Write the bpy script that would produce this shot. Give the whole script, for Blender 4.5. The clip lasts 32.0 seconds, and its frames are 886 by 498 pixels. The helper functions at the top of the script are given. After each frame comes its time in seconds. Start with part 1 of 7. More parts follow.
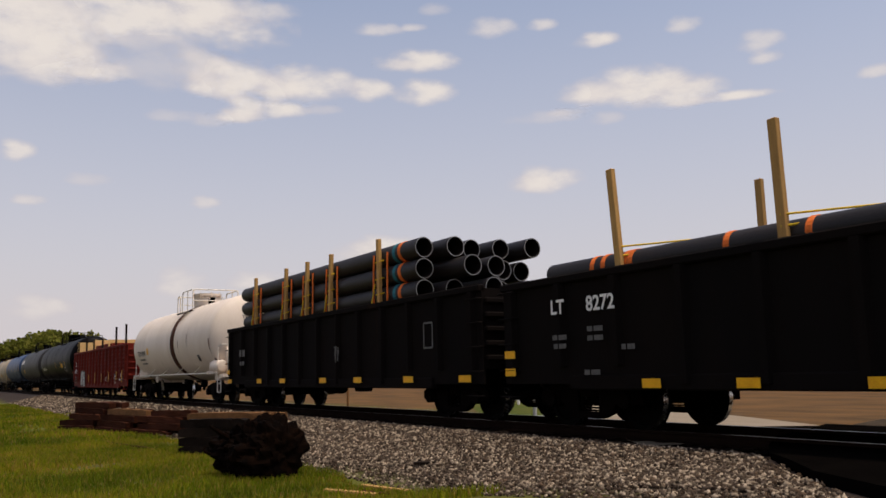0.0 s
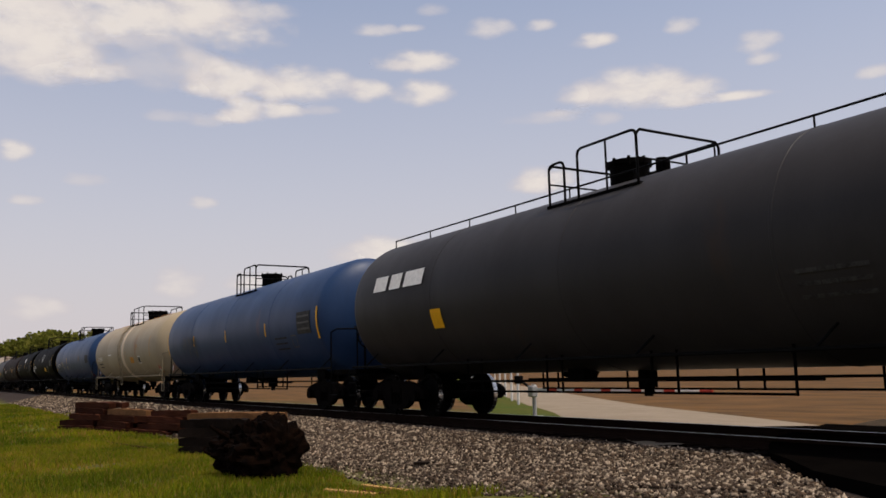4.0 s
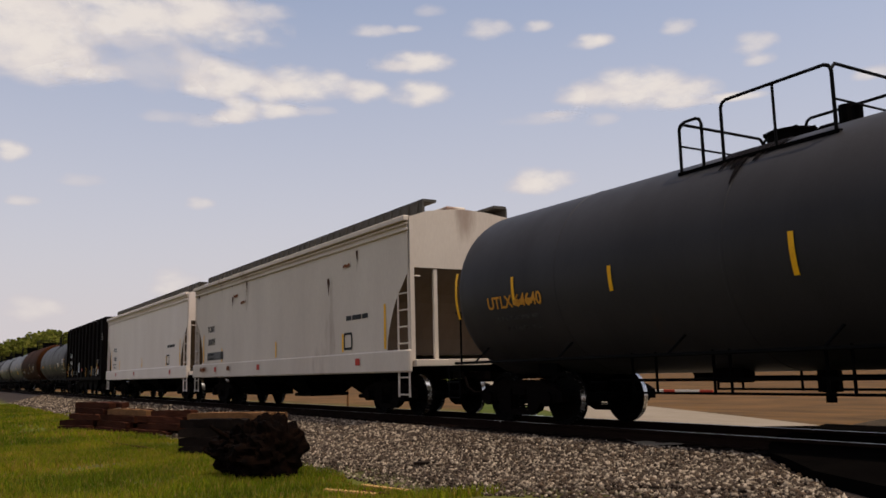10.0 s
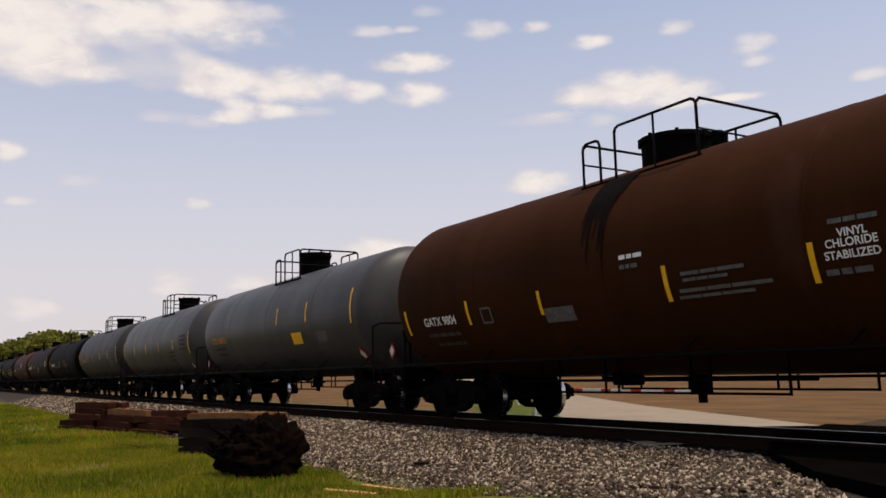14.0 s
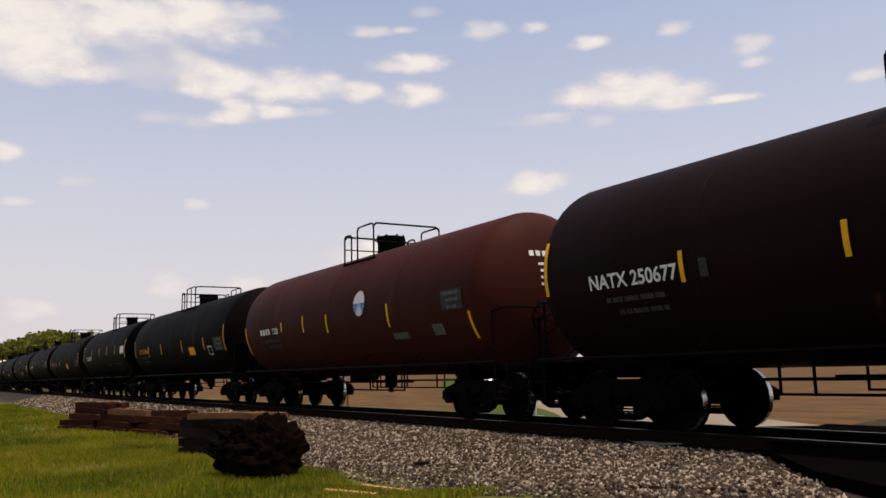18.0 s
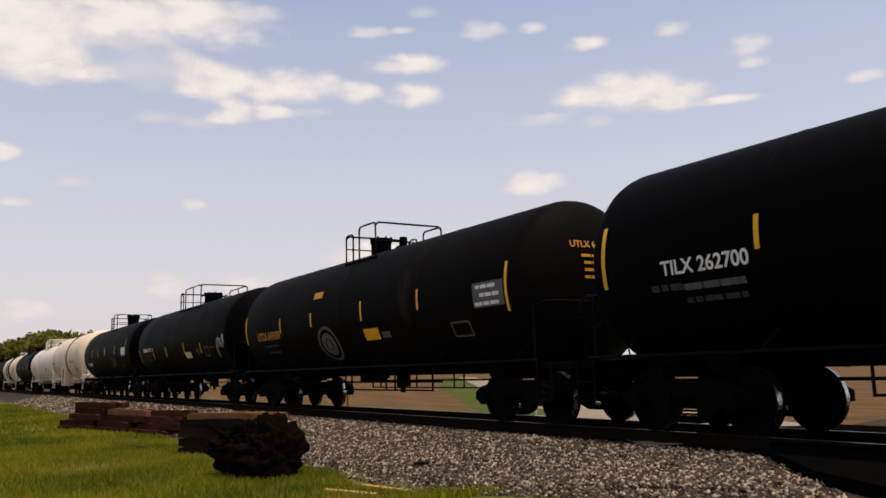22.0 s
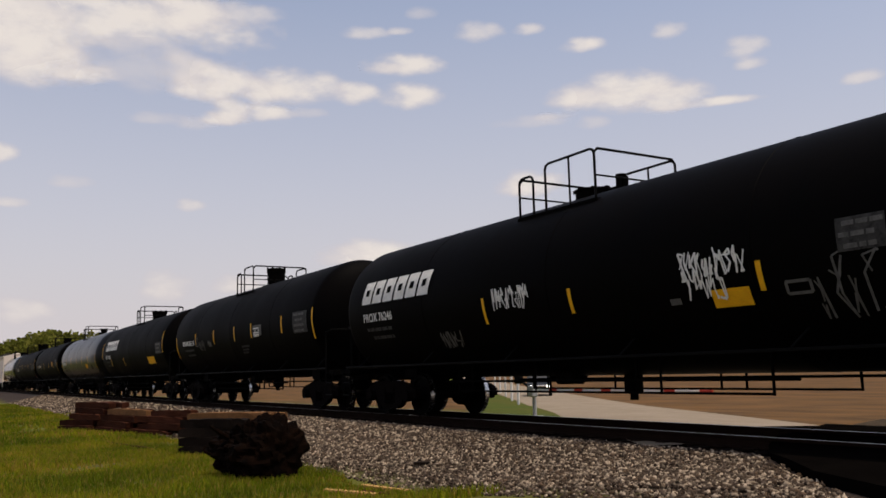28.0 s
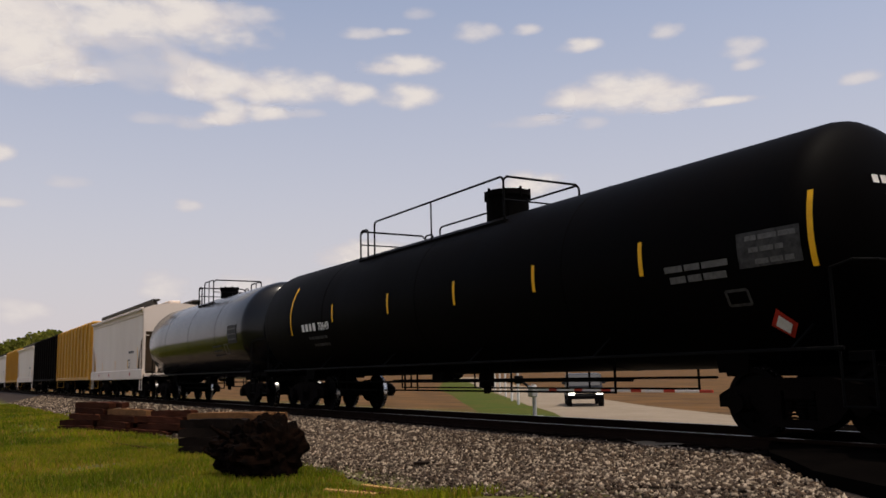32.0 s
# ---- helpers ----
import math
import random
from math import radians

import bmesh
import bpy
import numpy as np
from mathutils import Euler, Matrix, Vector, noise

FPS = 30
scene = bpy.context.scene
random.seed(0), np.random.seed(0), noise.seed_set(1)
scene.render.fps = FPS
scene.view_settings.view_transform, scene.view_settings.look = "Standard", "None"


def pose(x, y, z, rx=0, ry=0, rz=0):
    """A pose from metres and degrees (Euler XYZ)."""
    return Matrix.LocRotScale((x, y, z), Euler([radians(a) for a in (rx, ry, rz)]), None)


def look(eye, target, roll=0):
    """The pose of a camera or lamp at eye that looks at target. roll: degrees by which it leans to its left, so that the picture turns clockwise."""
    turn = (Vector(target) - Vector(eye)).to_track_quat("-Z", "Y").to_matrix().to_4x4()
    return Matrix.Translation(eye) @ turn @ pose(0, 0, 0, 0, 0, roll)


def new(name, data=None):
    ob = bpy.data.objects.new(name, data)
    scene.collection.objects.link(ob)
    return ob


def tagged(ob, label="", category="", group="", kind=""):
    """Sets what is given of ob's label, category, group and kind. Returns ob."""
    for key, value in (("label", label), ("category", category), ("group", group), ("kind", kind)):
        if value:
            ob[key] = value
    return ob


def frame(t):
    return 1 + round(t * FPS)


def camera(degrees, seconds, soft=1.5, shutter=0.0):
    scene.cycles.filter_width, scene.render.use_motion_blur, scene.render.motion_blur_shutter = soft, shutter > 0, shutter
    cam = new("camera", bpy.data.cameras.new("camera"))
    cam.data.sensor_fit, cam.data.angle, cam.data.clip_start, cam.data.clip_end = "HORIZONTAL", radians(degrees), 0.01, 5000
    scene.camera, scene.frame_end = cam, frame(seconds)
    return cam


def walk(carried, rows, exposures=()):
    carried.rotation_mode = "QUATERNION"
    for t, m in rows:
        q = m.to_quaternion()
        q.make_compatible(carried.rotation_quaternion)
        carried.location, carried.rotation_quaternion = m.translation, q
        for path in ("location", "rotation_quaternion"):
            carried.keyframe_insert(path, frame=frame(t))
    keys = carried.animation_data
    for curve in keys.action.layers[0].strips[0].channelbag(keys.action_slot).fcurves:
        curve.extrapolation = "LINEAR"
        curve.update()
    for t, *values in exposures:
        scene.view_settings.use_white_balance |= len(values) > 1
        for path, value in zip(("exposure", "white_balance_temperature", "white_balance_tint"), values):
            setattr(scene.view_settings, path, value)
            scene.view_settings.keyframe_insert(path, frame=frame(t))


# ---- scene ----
# The rails run along x, their tops are z = 0, the train rolls towards +x.
EYE = Vector((0.0, -10.34, 0.95))
YAW, PITCH, ROLL = radians(58.5), radians(8.28), -1.39
AHEAD = Vector((-math.sin(YAW) * math.cos(PITCH), math.cos(YAW) * math.cos(PITCH), math.sin(PITCH)))
cam = camera(55.2, 32.0, soft=1.6)
walk(cam, [(0.0, look(EYE, EYE + AHEAD, ROLL)), (32.0, look(EYE, EYE + AHEAD, ROLL))],
     exposures=[(0.0, -0.07, 6650, 11), (12.6, -0.05, 6650, 11), (13.8, 0.12, 6650, 11), (24.4, 0.12, 6650, 11), (25.6, -0.03, 6650, 11), (32.0, -0.07, 6650, 11)])
SPEED = 20.15
GROUND = -0.65

# ---- light ----
SUN_DIR = Vector((0.28, 0.16, 1.0)).normalized()
world = bpy.data.worlds.new("sky")
world.use_nodes = True
scene.world = world
wn = world.node_tree.nodes
sky = wn.new("ShaderNodeTexSky")
sky.sky_type = "NISHITA"
sky.sun_disc = False
sky.sun_elevation = math.asin(SUN_DIR.z)
sky.sun_rotation = math.atan2(SUN_DIR.x, SUN_DIR.y)
sky.air_density, sky.dust_density, sky.ozone_density = 1.0, 3.0, 1.0
# thin high haze over the clear sky
haze = wn.new("ShaderNodeMix")
haze.data_type = "RGBA"
haze.inputs["B"].default_value = (4.3, 4.0, 4.25, 1)
# the haze is thick at the horizon and thins out higher up
up, height, thick = wn.new("ShaderNodeTexCoord"), wn.new("ShaderNodeSeparateXYZ"), wn.new("ShaderNodeMapRange")
thick.inputs["From Min"].default_value, thick.inputs["From Max"].default_value = 0.0, 0.46
thick.inputs["To Min"].default_value, thick.inputs["To Max"].default_value = 0.95, 0.16
world.node_tree.links.new(up.outputs["Generated"], height.inputs["Vector"])
world.node_tree.links.new(height.outputs["Z"], thick.inputs["Value"])
world.node_tree.links.new(thick.outputs["Result"], haze.inputs["Factor"])
world.node_tree.links.new(sky.outputs["Color"], haze.inputs["A"])
world.node_tree.links.new(haze.outputs["Result"], wn["Background"].inputs["Color"])
wn["Background"].inputs["Strength"].default_value = 0.160
sun = new("sun", bpy.data.lights.new("sun", "SUN"))
sun.data.energy, sun.data.angle, sun.data.color = 2.9, radians(0.6), (1.0, 0.92, 0.80)
sun.matrix_basis = look(SUN_DIR * 100, (0, 0, 0))


# ---- materials ----
def srgb(*c):
    return tuple((v / 12.92 if v <= 0.04045 else ((v + 0.055) / 1.055) ** 2.4) for v in [k / 255 for k in c]) + (1.0,)


def mat(name, base, dark=None, rough=0.6, metal=0.0, scale=6.0, mix=0.5, bump=0.2, fine=60.0, rust=0.0, rust_col=(0.13, 0.05, 0.022, 1),
        spread=0.0, stretch=(1, 1, 1), spec=0.12, coord="Object", grain=0.35):
    """Two scales of stain and grain over a base colour, with optional rust patches and a spread from piece to piece."""
    m = bpy.data.materials.new(name)
    m.use_nodes = True
    n, l = m.node_tree.nodes, m.node_tree.links
    b = n["Principled BSDF"]
    tc, mp = n.new("ShaderNodeTexCoord"), n.new("ShaderNodeMapping")
    mp.inputs["Scale"].default_value = stretch
    l.new(tc.outputs[coord], mp.inputs["Vector"])
    big, small = n.new("ShaderNodeTexNoise"), n.new("ShaderNodeTexNoise")
    big.inputs["Scale"].default_value, big.inputs["Detail"].default_value, big.inputs["Roughness"].default_value = scale, 6, 0.62
    small.inputs["Scale"].default_value, small.inputs["Detail"].default_value = fine, 4
    for k in (big, small):
        l.new(mp.outputs["Vector"], k.inputs["Vector"])
    ramp = n.new("ShaderNodeMapRange")
    ramp.inputs["From Min"].default_value, ramp.inputs["From Max"].default_value = 0.36, 0.68
    l.new(big.outputs["Fac"], ramp.inputs["Value"])
    c1 = n.new("ShaderNodeMix")
    c1.data_type = "RGBA"
    c1.inputs["A"].default_value = base
    c1.inputs["B"].default_value = dark or tuple(v * 0.55 for v in base[:3]) + (1,)
    mm = n.new("ShaderNodeMath")
    mm.operation, mm.inputs[1].default_value = "MULTIPLY", mix
    l.new(ramp.outputs["Result"], mm.inputs[0])
    l.new(mm.outputs[0], c1.inputs["Factor"])
    out = c1.outputs["Result"]
    c2 = n.new("ShaderNodeMix")
    c2.data_type, c2.blend_type = "RGBA", "OVERLAY"
    c2.inputs["Factor"].default_value = grain
    l.new(out, c2.inputs["A"])
    l.new(small.outputs["Fac"], c2.inputs["B"])
    out = c2.outputs["Result"]
    if rust:
        rn, rr, rc = n.new("ShaderNodeTexNoise"), n.new("ShaderNodeMapRange"), n.new("ShaderNodeMix")
        rn.inputs["Scale"].default_value, rn.inputs["Detail"].default_value = scale * 0.7, 8
        rr.inputs["From Min"].default_value, rr.inputs["From Max"].default_value = 0.72 - rust * 0.3, 0.80 - rust * 0.25
        rc.data_type = "RGBA"
        rc.inputs["B"].default_value = rust_col
        off = n.new("ShaderNodeMapping")
        off.inputs["Location"].default_value = (7.3, 2.1, 4.7)
        l.new(mp.outputs["Vector"], off.inputs["Vector"])
        l.new(off.outputs["Vector"], rn.inputs["Vector"])
        l.new(rn.outputs["Fac"], rr.inputs["Value"])
        l.new(rr.outputs["Result"], rc.inputs["Factor"])
        l.new(out, rc.inputs["A"])
        out = rc.outputs["Result"]
    if spread:
        oi, hv, vr = n.new("ShaderNodeObjectInfo"), n.new("ShaderNodeHueSaturation"), n.new("ShaderNodeMapRange")
        vr.inputs["To Min"].default_value, vr.inputs["To Max"].default_value = 1 - spread, 1 + spread
        l.new(oi.outputs["Random"], vr.inputs["Value"])
        l.new(vr.outputs["Result"], hv.inputs["Value"])
        l.new(out, hv.inputs["Color"])
        out = hv.outputs["Color"]
    l.new(out, b.inputs["Base Color"])
    rg = n.new("ShaderNodeMapRange")
    rg.inputs["To Min"].default_value, rg.inputs["To Max"].default_value = max(0.05, rough - 0.12), min(1, rough + 0.12)
    l.new(big.outputs["Fac"], rg.inputs["Value"])
    l.new(rg.outputs["Result"], b.inputs["Roughness"])
    b.inputs["Metallic"].default_value = metal
    b.inputs["Specular IOR Level"].default_value = spec
    if bump:
        bp = n.new("ShaderNodeBump")
        bp.inputs["Strength"].default_value, bp.inputs["Distance"].default_value = bump, 0.02
        l.new(small.outputs["Fac"], bp.inputs["Height"])
        l.new(bp.outputs["Normal"], b.inputs["Normal"])
    return m


def paint(name, col, rough=0.5, rust=0.1, mix=0.45, scale=0.9, **k):
    return mat(name, col, rough=rough, rust=rust, mix=mix, scale=scale, stretch=(1.0, 1.0, 0.28), fine=26, bump=0.03, grain=0.10, **k)


M = {
    "black": paint("black tank paint", (0.0016, 0.0013, 0.0013, 1), dark=(0.0034, 0.0025, 0.0021, 1), rough=0.55, spec=0.015, rust=0.0),
    "soot": paint("sooty black tank paint", (0.0034, 0.0025, 0.0021, 1), dark=(0.0075, 0.005, 0.0036, 1), rough=0.6, rust=0.2, spec=0.018, rust_col=(0.03, 0.02, 0.014, 1)),
    "gloss": paint("glossy black tank paint", (0.0055, 0.005, 0.005, 1), rough=0.32, rust=0.0, spec=0.22),
    "satin": paint("satin black tank paint", (0.0024, 0.0020, 0.0022, 1), dark=(0.0042, 0.0031, 0.0031, 1), rough=0.45, rust=0.0, spec=0.04),
    "mirrorblack": paint("polished black tank paint", (0.006, 0.006, 0.0065, 1), rough=0.16, rust=0.0, spec=0.26),
    "grey": paint("dirty grey tank paint", (0.034, 0.030, 0.029, 1), dark=(0.017, 0.0145, 0.0135, 1), rough=0.5, rust=0.15, spec=0.12, rust_col=(0.05, 0.03, 0.02, 1)),
    "lightgrey": paint("weathered light grey tank paint", (0.047, 0.043, 0.041, 1), dark=(0.019, 0.017, 0.016, 1), rough=0.42, rust=0.1, spec=0.16, rust_col=(0.05, 0.03, 0.02, 1)),
    "brown": paint("oxide brown tank paint", (0.0376, 0.0120, 0.0032, 1), dark=(0.0176, 0.0056, 0.0018, 1), rough=0.7, rust=0.2, spec=0.03, rust_col=(0.05, 0.02, 0.012, 1)),
    "maroon": paint("dark maroon tank paint", (0.0117, 0.0042, 0.0033, 1), dark=(0.0065, 0.0033, 0.0026, 1), rough=0.6, rust=0.1, spec=0.04),
    "red": paint("faded red tank paint", (0.048, 0.0115, 0.0075, 1), dark=(0.030, 0.0095, 0.0065, 1), rough=0.6, rust=0.1, spec=0.04),
    "darkbrown": paint("dark brown tank paint", (0.016, 0.0075, 0.0052, 1), dark=(0.009, 0.0052, 0.0042, 1), rough=0.6, rust=0.15, spec=0.04, rust_col=(0.04, 0.018, 0.010, 1)),
    "white": paint("off-white tank paint", (0.73, 0.61, 0.50, 1), dark=(0.58, 0.46, 0.35, 1), rough=0.45, rust=0.12, mix=0.5),
    "cream": paint("cream tank paint", (0.72, 0.56, 0.395, 1), dark=(0.57, 0.42, 0.27, 1), rough=0.45, rust=0.1, mix=0.5),
    "pinkwhite": paint("dusty pinkish-white cabinet paint", (0.66, 0.47, 0.31, 1), dark=(0.52, 0.34, 0.21, 1), rough=0.5, rust=0.1, mix=0.5),
    "tan": paint("tan tank paint with rust stains", (0.36, 0.285, 0.185, 1), dark=(0.27, 0.205, 0.125, 1), rough=0.5, rust=0.22, rust_col=(0.30, 0.11, 0.03, 1)),
    "blue": paint("blue tank paint", (0.016, 0.042, 0.11, 1), dark=(0.010, 0.022, 0.052, 1), spec=0.2, rough=0.45, rust=0.12),
    "hopperwhite": paint("pale grey hopper paint", (0.73, 0.61, 0.51, 1), dark=(0.63, 0.515, 0.42, 1), rough=0.5, rust=0.06, mix=0.5, scale=0.6),
    "hoppergrey": paint("chalky grey hopper paint", (0.60, 0.50, 0.40, 1), dark=(0.46, 0.37, 0.29, 1), rough=0.55, rust=0.28, mix=0.5, scale=0.6),
    "hopperend": paint("rusty end sheet with shade in it", (0.15, 0.105, 0.068, 1), dark=(0.055, 0.034, 0.02, 1), rough=0.8, rust=0.3, spec=0.03, rust_col=(0.06, 0.028, 0.014, 1)),
    "boxblack": paint("black covered hopper paint", (0.007, 0.0048, 0.0042, 1), rough=0.75, rust=0.1, spec=0.02, rust_col=(0.016, 0.009, 0.006, 1)),
    "gondblack": paint("worn black gondola paint", (0.006, 0.0048, 0.0045, 1), dark=(0.012, 0.0075, 0.0055, 1), rough=0.75, rust=0.2, spec=0.02, rust_col=(0.025, 0.012, 0.007, 1)),
    "gondred": paint("oxide red gondola paint", (0.135, 0.016, 0.010, 1), dark=(0.075, 0.011, 0.008, 1), rough=0.7, rust=0.2, spec=0.05, rust_col=(0.06, 0.02, 0.012, 1)),
    "yellowcar": paint("yellow freight car paint", (0.52, 0.26, 0.035, 1), rough=0.5, rust=0.15),
    "rustband": mat("orange rust band", (0.22, 0.065, 0.018, 1), dark=(0.075, 0.024, 0.012, 1), rough=0.85, scale=2.2, mix=0.9, fine=40, stretch=(3, 1, .4)),
    "rustdark": mat("dark rust band", (0.085, 0.026, 0.012, 1), dark=(0.03, 0.012, 0.007, 1), rough=0.85, scale=2.2, mix=0.9, fine=40, stretch=(3, 1, .4)),
    # next three are near black: deep shade below the cars is in the colour
    "underframe": mat("underframe with under-car shade in it", (0.0025, 0.002, 0.0017, 1), spec=0.02, rough=0.8, scale=5, fine=60, bump=0.15),
    "truck": mat("cast steel with under-car shade in it", (0.004, 0.0025, 0.002, 1), dark=(0.002, 0.0016, 0.0014, 1), spec=0.02, rough=0.85, scale=7, fine=70, bump=0.3),
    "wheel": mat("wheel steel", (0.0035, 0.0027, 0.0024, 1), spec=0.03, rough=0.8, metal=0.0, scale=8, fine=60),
    "tread": mat("bright wheel tread", (0.55, 0.54, 0.52, 1), rough=0.25, metal=1.0, scale=20, mix=0.2, bump=0.02),
    "rodblack": mat("black handrail", (0.004, 0.0036, 0.0034, 1), spec=0.04, rough=0.6, scale=8, bump=0.05),
    "rustorange": mat("orange surface rust on tan paint", (0.36, 0.15, 0.045, 1), dark=(0.24, 0.10, 0.035, 1), rough=0.75, scale=5, bump=0.05),
    "rodtan": mat("tan-painted rail with rust", (0.30, 0.24, 0.15, 1), dark=(0.10, 0.06, 0.03, 1), rough=0.6, scale=6, bump=0.05, rust=0.3),
    "rodwhite": mat("white handrail", (0.78, 0.70, 0.58, 1), rough=0.5, scale=8, bump=0.05, rust=0.2),
    "yellow": mat("yellow reflective strip", (0.85, 0.42, 0.012, 1), dark=(0.60, 0.27, 0.015, 1), rough=0.45, scale=7, mix=0.4, bump=0.02),
    "white_mark": mat("white stencil paint", (0.80, 0.76, 0.70, 1), dark=(0.50, 0.47, 0.43, 1), rough=0.6, scale=9, mix=0.55, bump=0.02),
    "grey_mark": mat("faded white marking", (0.13, 0.12, 0.11, 1), dark=(0.05, 0.047, 0.043, 1), rough=0.6, scale=14, mix=0.7, bump=0.02),
    "dim_mark": mat("weathered stencil panel", (0.055, 0.051, 0.047, 1), dark=(0.018, 0.016, 0.015, 1), rough=0.7, scale=11, mix=0.9, bump=0.02),
    "black_mark": mat("black stencil paint", (0.02, 0.02, 0.02, 1), rough=0.6, scale=9, bump=0.02),
    "orange_mark": mat("orange stencil paint", (0.60, 0.26, 0.03, 1), rough=0.6, scale=9, bump=0.02),
    "red_mark": mat("red placard", (0.45, 0.035, 0.02, 1), rough=0.5, scale=12, mix=0.3, bump=0.02),
    "blue_mark": mat("blue emblem paint", (0.04, 0.20, 0.42, 1), rough=0.5, scale=12, mix=0.3, bump=0.02),
    "pipe": mat("bitumen-coated steel pipe", (0.012, 0.009, 0.0085, 1), dark=(0.024, 0.016, 0.012, 1), spec=0.25, rough=0.55, scale=2.5, fine=50, stretch=(.4, 1, 1)),
    "pipe_end": mat("bare pipe edge", (0.30, 0.29, 0.28, 1), rough=0.45, metal=0.6, scale=12),
    "stake": mat("yellow pine stake", (0.46, 0.26, 0.085, 1), dark=(0.26, 0.13, 0.045, 1), rough=0.75, scale=3, fine=40, stretch=(6, 6, .6), bump=0.2, spread=0.15),
    "board": mat("fresh plywood", (0.66, 0.42, 0.17, 1), dark=(0.50, 0.29, 0.11, 1), rough=0.7, scale=2, fine=30, spread=0.1),
    "strap": mat("orange ratchet strap", (0.75, 0.16, 0.03, 1), rough=0.7, scale=14),
    "strap_yellow": mat("yellow strap", (0.72, 0.46, 0.03, 1), rough=0.7, scale=14),
    "strap_teal": mat("teal pipe band", (0.03, 0.15, 0.18, 1), rough=0.7, scale=14),
    "rail": mat("rail steel", (0.014, 0.0075, 0.005, 1), spec=0.02, rough=0.85, scale=6, fine=50),
    "railtop": mat("polished rail head", (0.12, 0.11, 0.10, 1), rough=0.42, metal=1.0, scale=12, mix=0.2, bump=0.02, stretch=(.1, 1, 1)),
    "sleeper": mat("creosoted track tie", (0.009, 0.006, 0.0045, 1), dark=(0.018, 0.012, 0.009, 1), spec=0.04, rough=0.9, scale=4, fine=60, stretch=(4, .6, 4), bump=0.4, spread=0.3),
    "oldtie": mat("weathered old tie", (0.056, 0.018, 0.009, 1), dark=(0.010, 0.004, 0.0025, 1), spec=0.03, rough=0.9, scale=3, fine=40, stretch=(.6, 5, 5), bump=0.5, spread=0.35),
    "tie_end": mat("pale wood, also for sunlit tie tops", (0.19, 0.090, 0.034, 1), dark=(0.055, 0.024, 0.010, 1), rough=0.9, scale=5, fine=50, bump=0.4),
    "stump": mat("near-black stump bark", (0.0018, 0.0011, 0.0008, 1), dark=(0.011, 0.0046, 0.0020, 1), spec=0.02, rough=0.95, scale=5, fine=45, bump=0.8),
    # darker than asphalt is: the train's shadow is put into this colour
    "asphalt": mat("near-black asphalt with train shade", (0.0024, 0.002, 0.0018, 1), dark=(0.005, 0.004, 0.0034, 1), spec=0.0, rough=0.95, scale=2, fine=160, bump=0.4),
    "road": mat("pale gravel road", (0.235, 0.185, 0.130, 1), dark=(0.165, 0.122, 0.078, 1), rough=0.95, scale=0.6, fine=30, bump=0.3),
    "gate_white": mat("white gate paint", (0.72, 0.68, 0.62, 1), rough=0.5, scale=8, mix=0.3, bump=0.03),
    "gate_red": mat("red gate stripe", (0.42, 0.05, 0.03, 1), rough=0.5, scale=8, mix=0.3, bump=0.03),
    "runboard": mat("galvanised running board", (0.085, 0.075, 0.062, 1), rough=0.7, metal=0.1, scale=8, bump=0.05),
    "fringe": mat("sparse olive grass on soil", (0.078, 0.050, 0.009, 1), dark=(0.050, 0.042, 0.006, 1), spec=0.03, rough=0.95, scale=0.8, fine=6, mix=0.8, bump=0.5),
    "verge": mat("roadside grass", (0.045, 0.066, 0.008, 1), dark=(0.085, 0.070, 0.018, 1), spec=0.03, rough=0.95, scale=0.5, fine=6, mix=0.8, bump=0.5),
    "mast": mat("aluminium mast", (0.45, 0.44, 0.42, 1), rough=0.45, metal=0.6, scale=8, bump=0.03),
    "rubber": mat("tyre rubber", (0.016, 0.016, 0.016, 1), rough=0.85, scale=20),
    "vanpaint": mat("dark pickup paint", (0.016, 0.017, 0.019, 1), spec=0.2, rough=0.4, scale=3, mix=0.2, bump=0.0),
    "chrome": mat("chrome", (0.75, 0.75, 0.76, 1), rough=0.15, metal=1.0, scale=8, mix=0.1, bump=0.0),
    "bark": mat("tree bark", (0.07, 0.05, 0.035, 1), rough=0.95, scale=6, fine=30, stretch=(4, 4, .7), bump=0.6),
}


def lamp_mat(name, col, power):
    m = bpy.data.materials.new(name)
    m.use_nodes = True
    b = m.node_tree.nodes["Principled BSDF"]
    b.inputs["Base Color"].default_value = col
    b.inputs["Emission Color"].default_value, b.inputs["Emission Strength"].default_value = col, power
    return m


M["headlight"] = lamp_mat("lit headlight", (1.0, 0.93, 0.80, 1), 6.0)
M["red_lamp"] = lamp_mat("lit red lamp", (1.0, 0.05, 0.02, 1), 2.0)
gl = bpy.data.materials.new("car glass")
gl.use_nodes = True
gl.node_tree.nodes["Principled BSDF"].inputs["Base Color"].default_value = (0.02, 0.022, 0.024, 1)
gl.node_tree.nodes["Principled BSDF"].inputs["Roughness"].default_value = 0.06
M["glass"] = gl


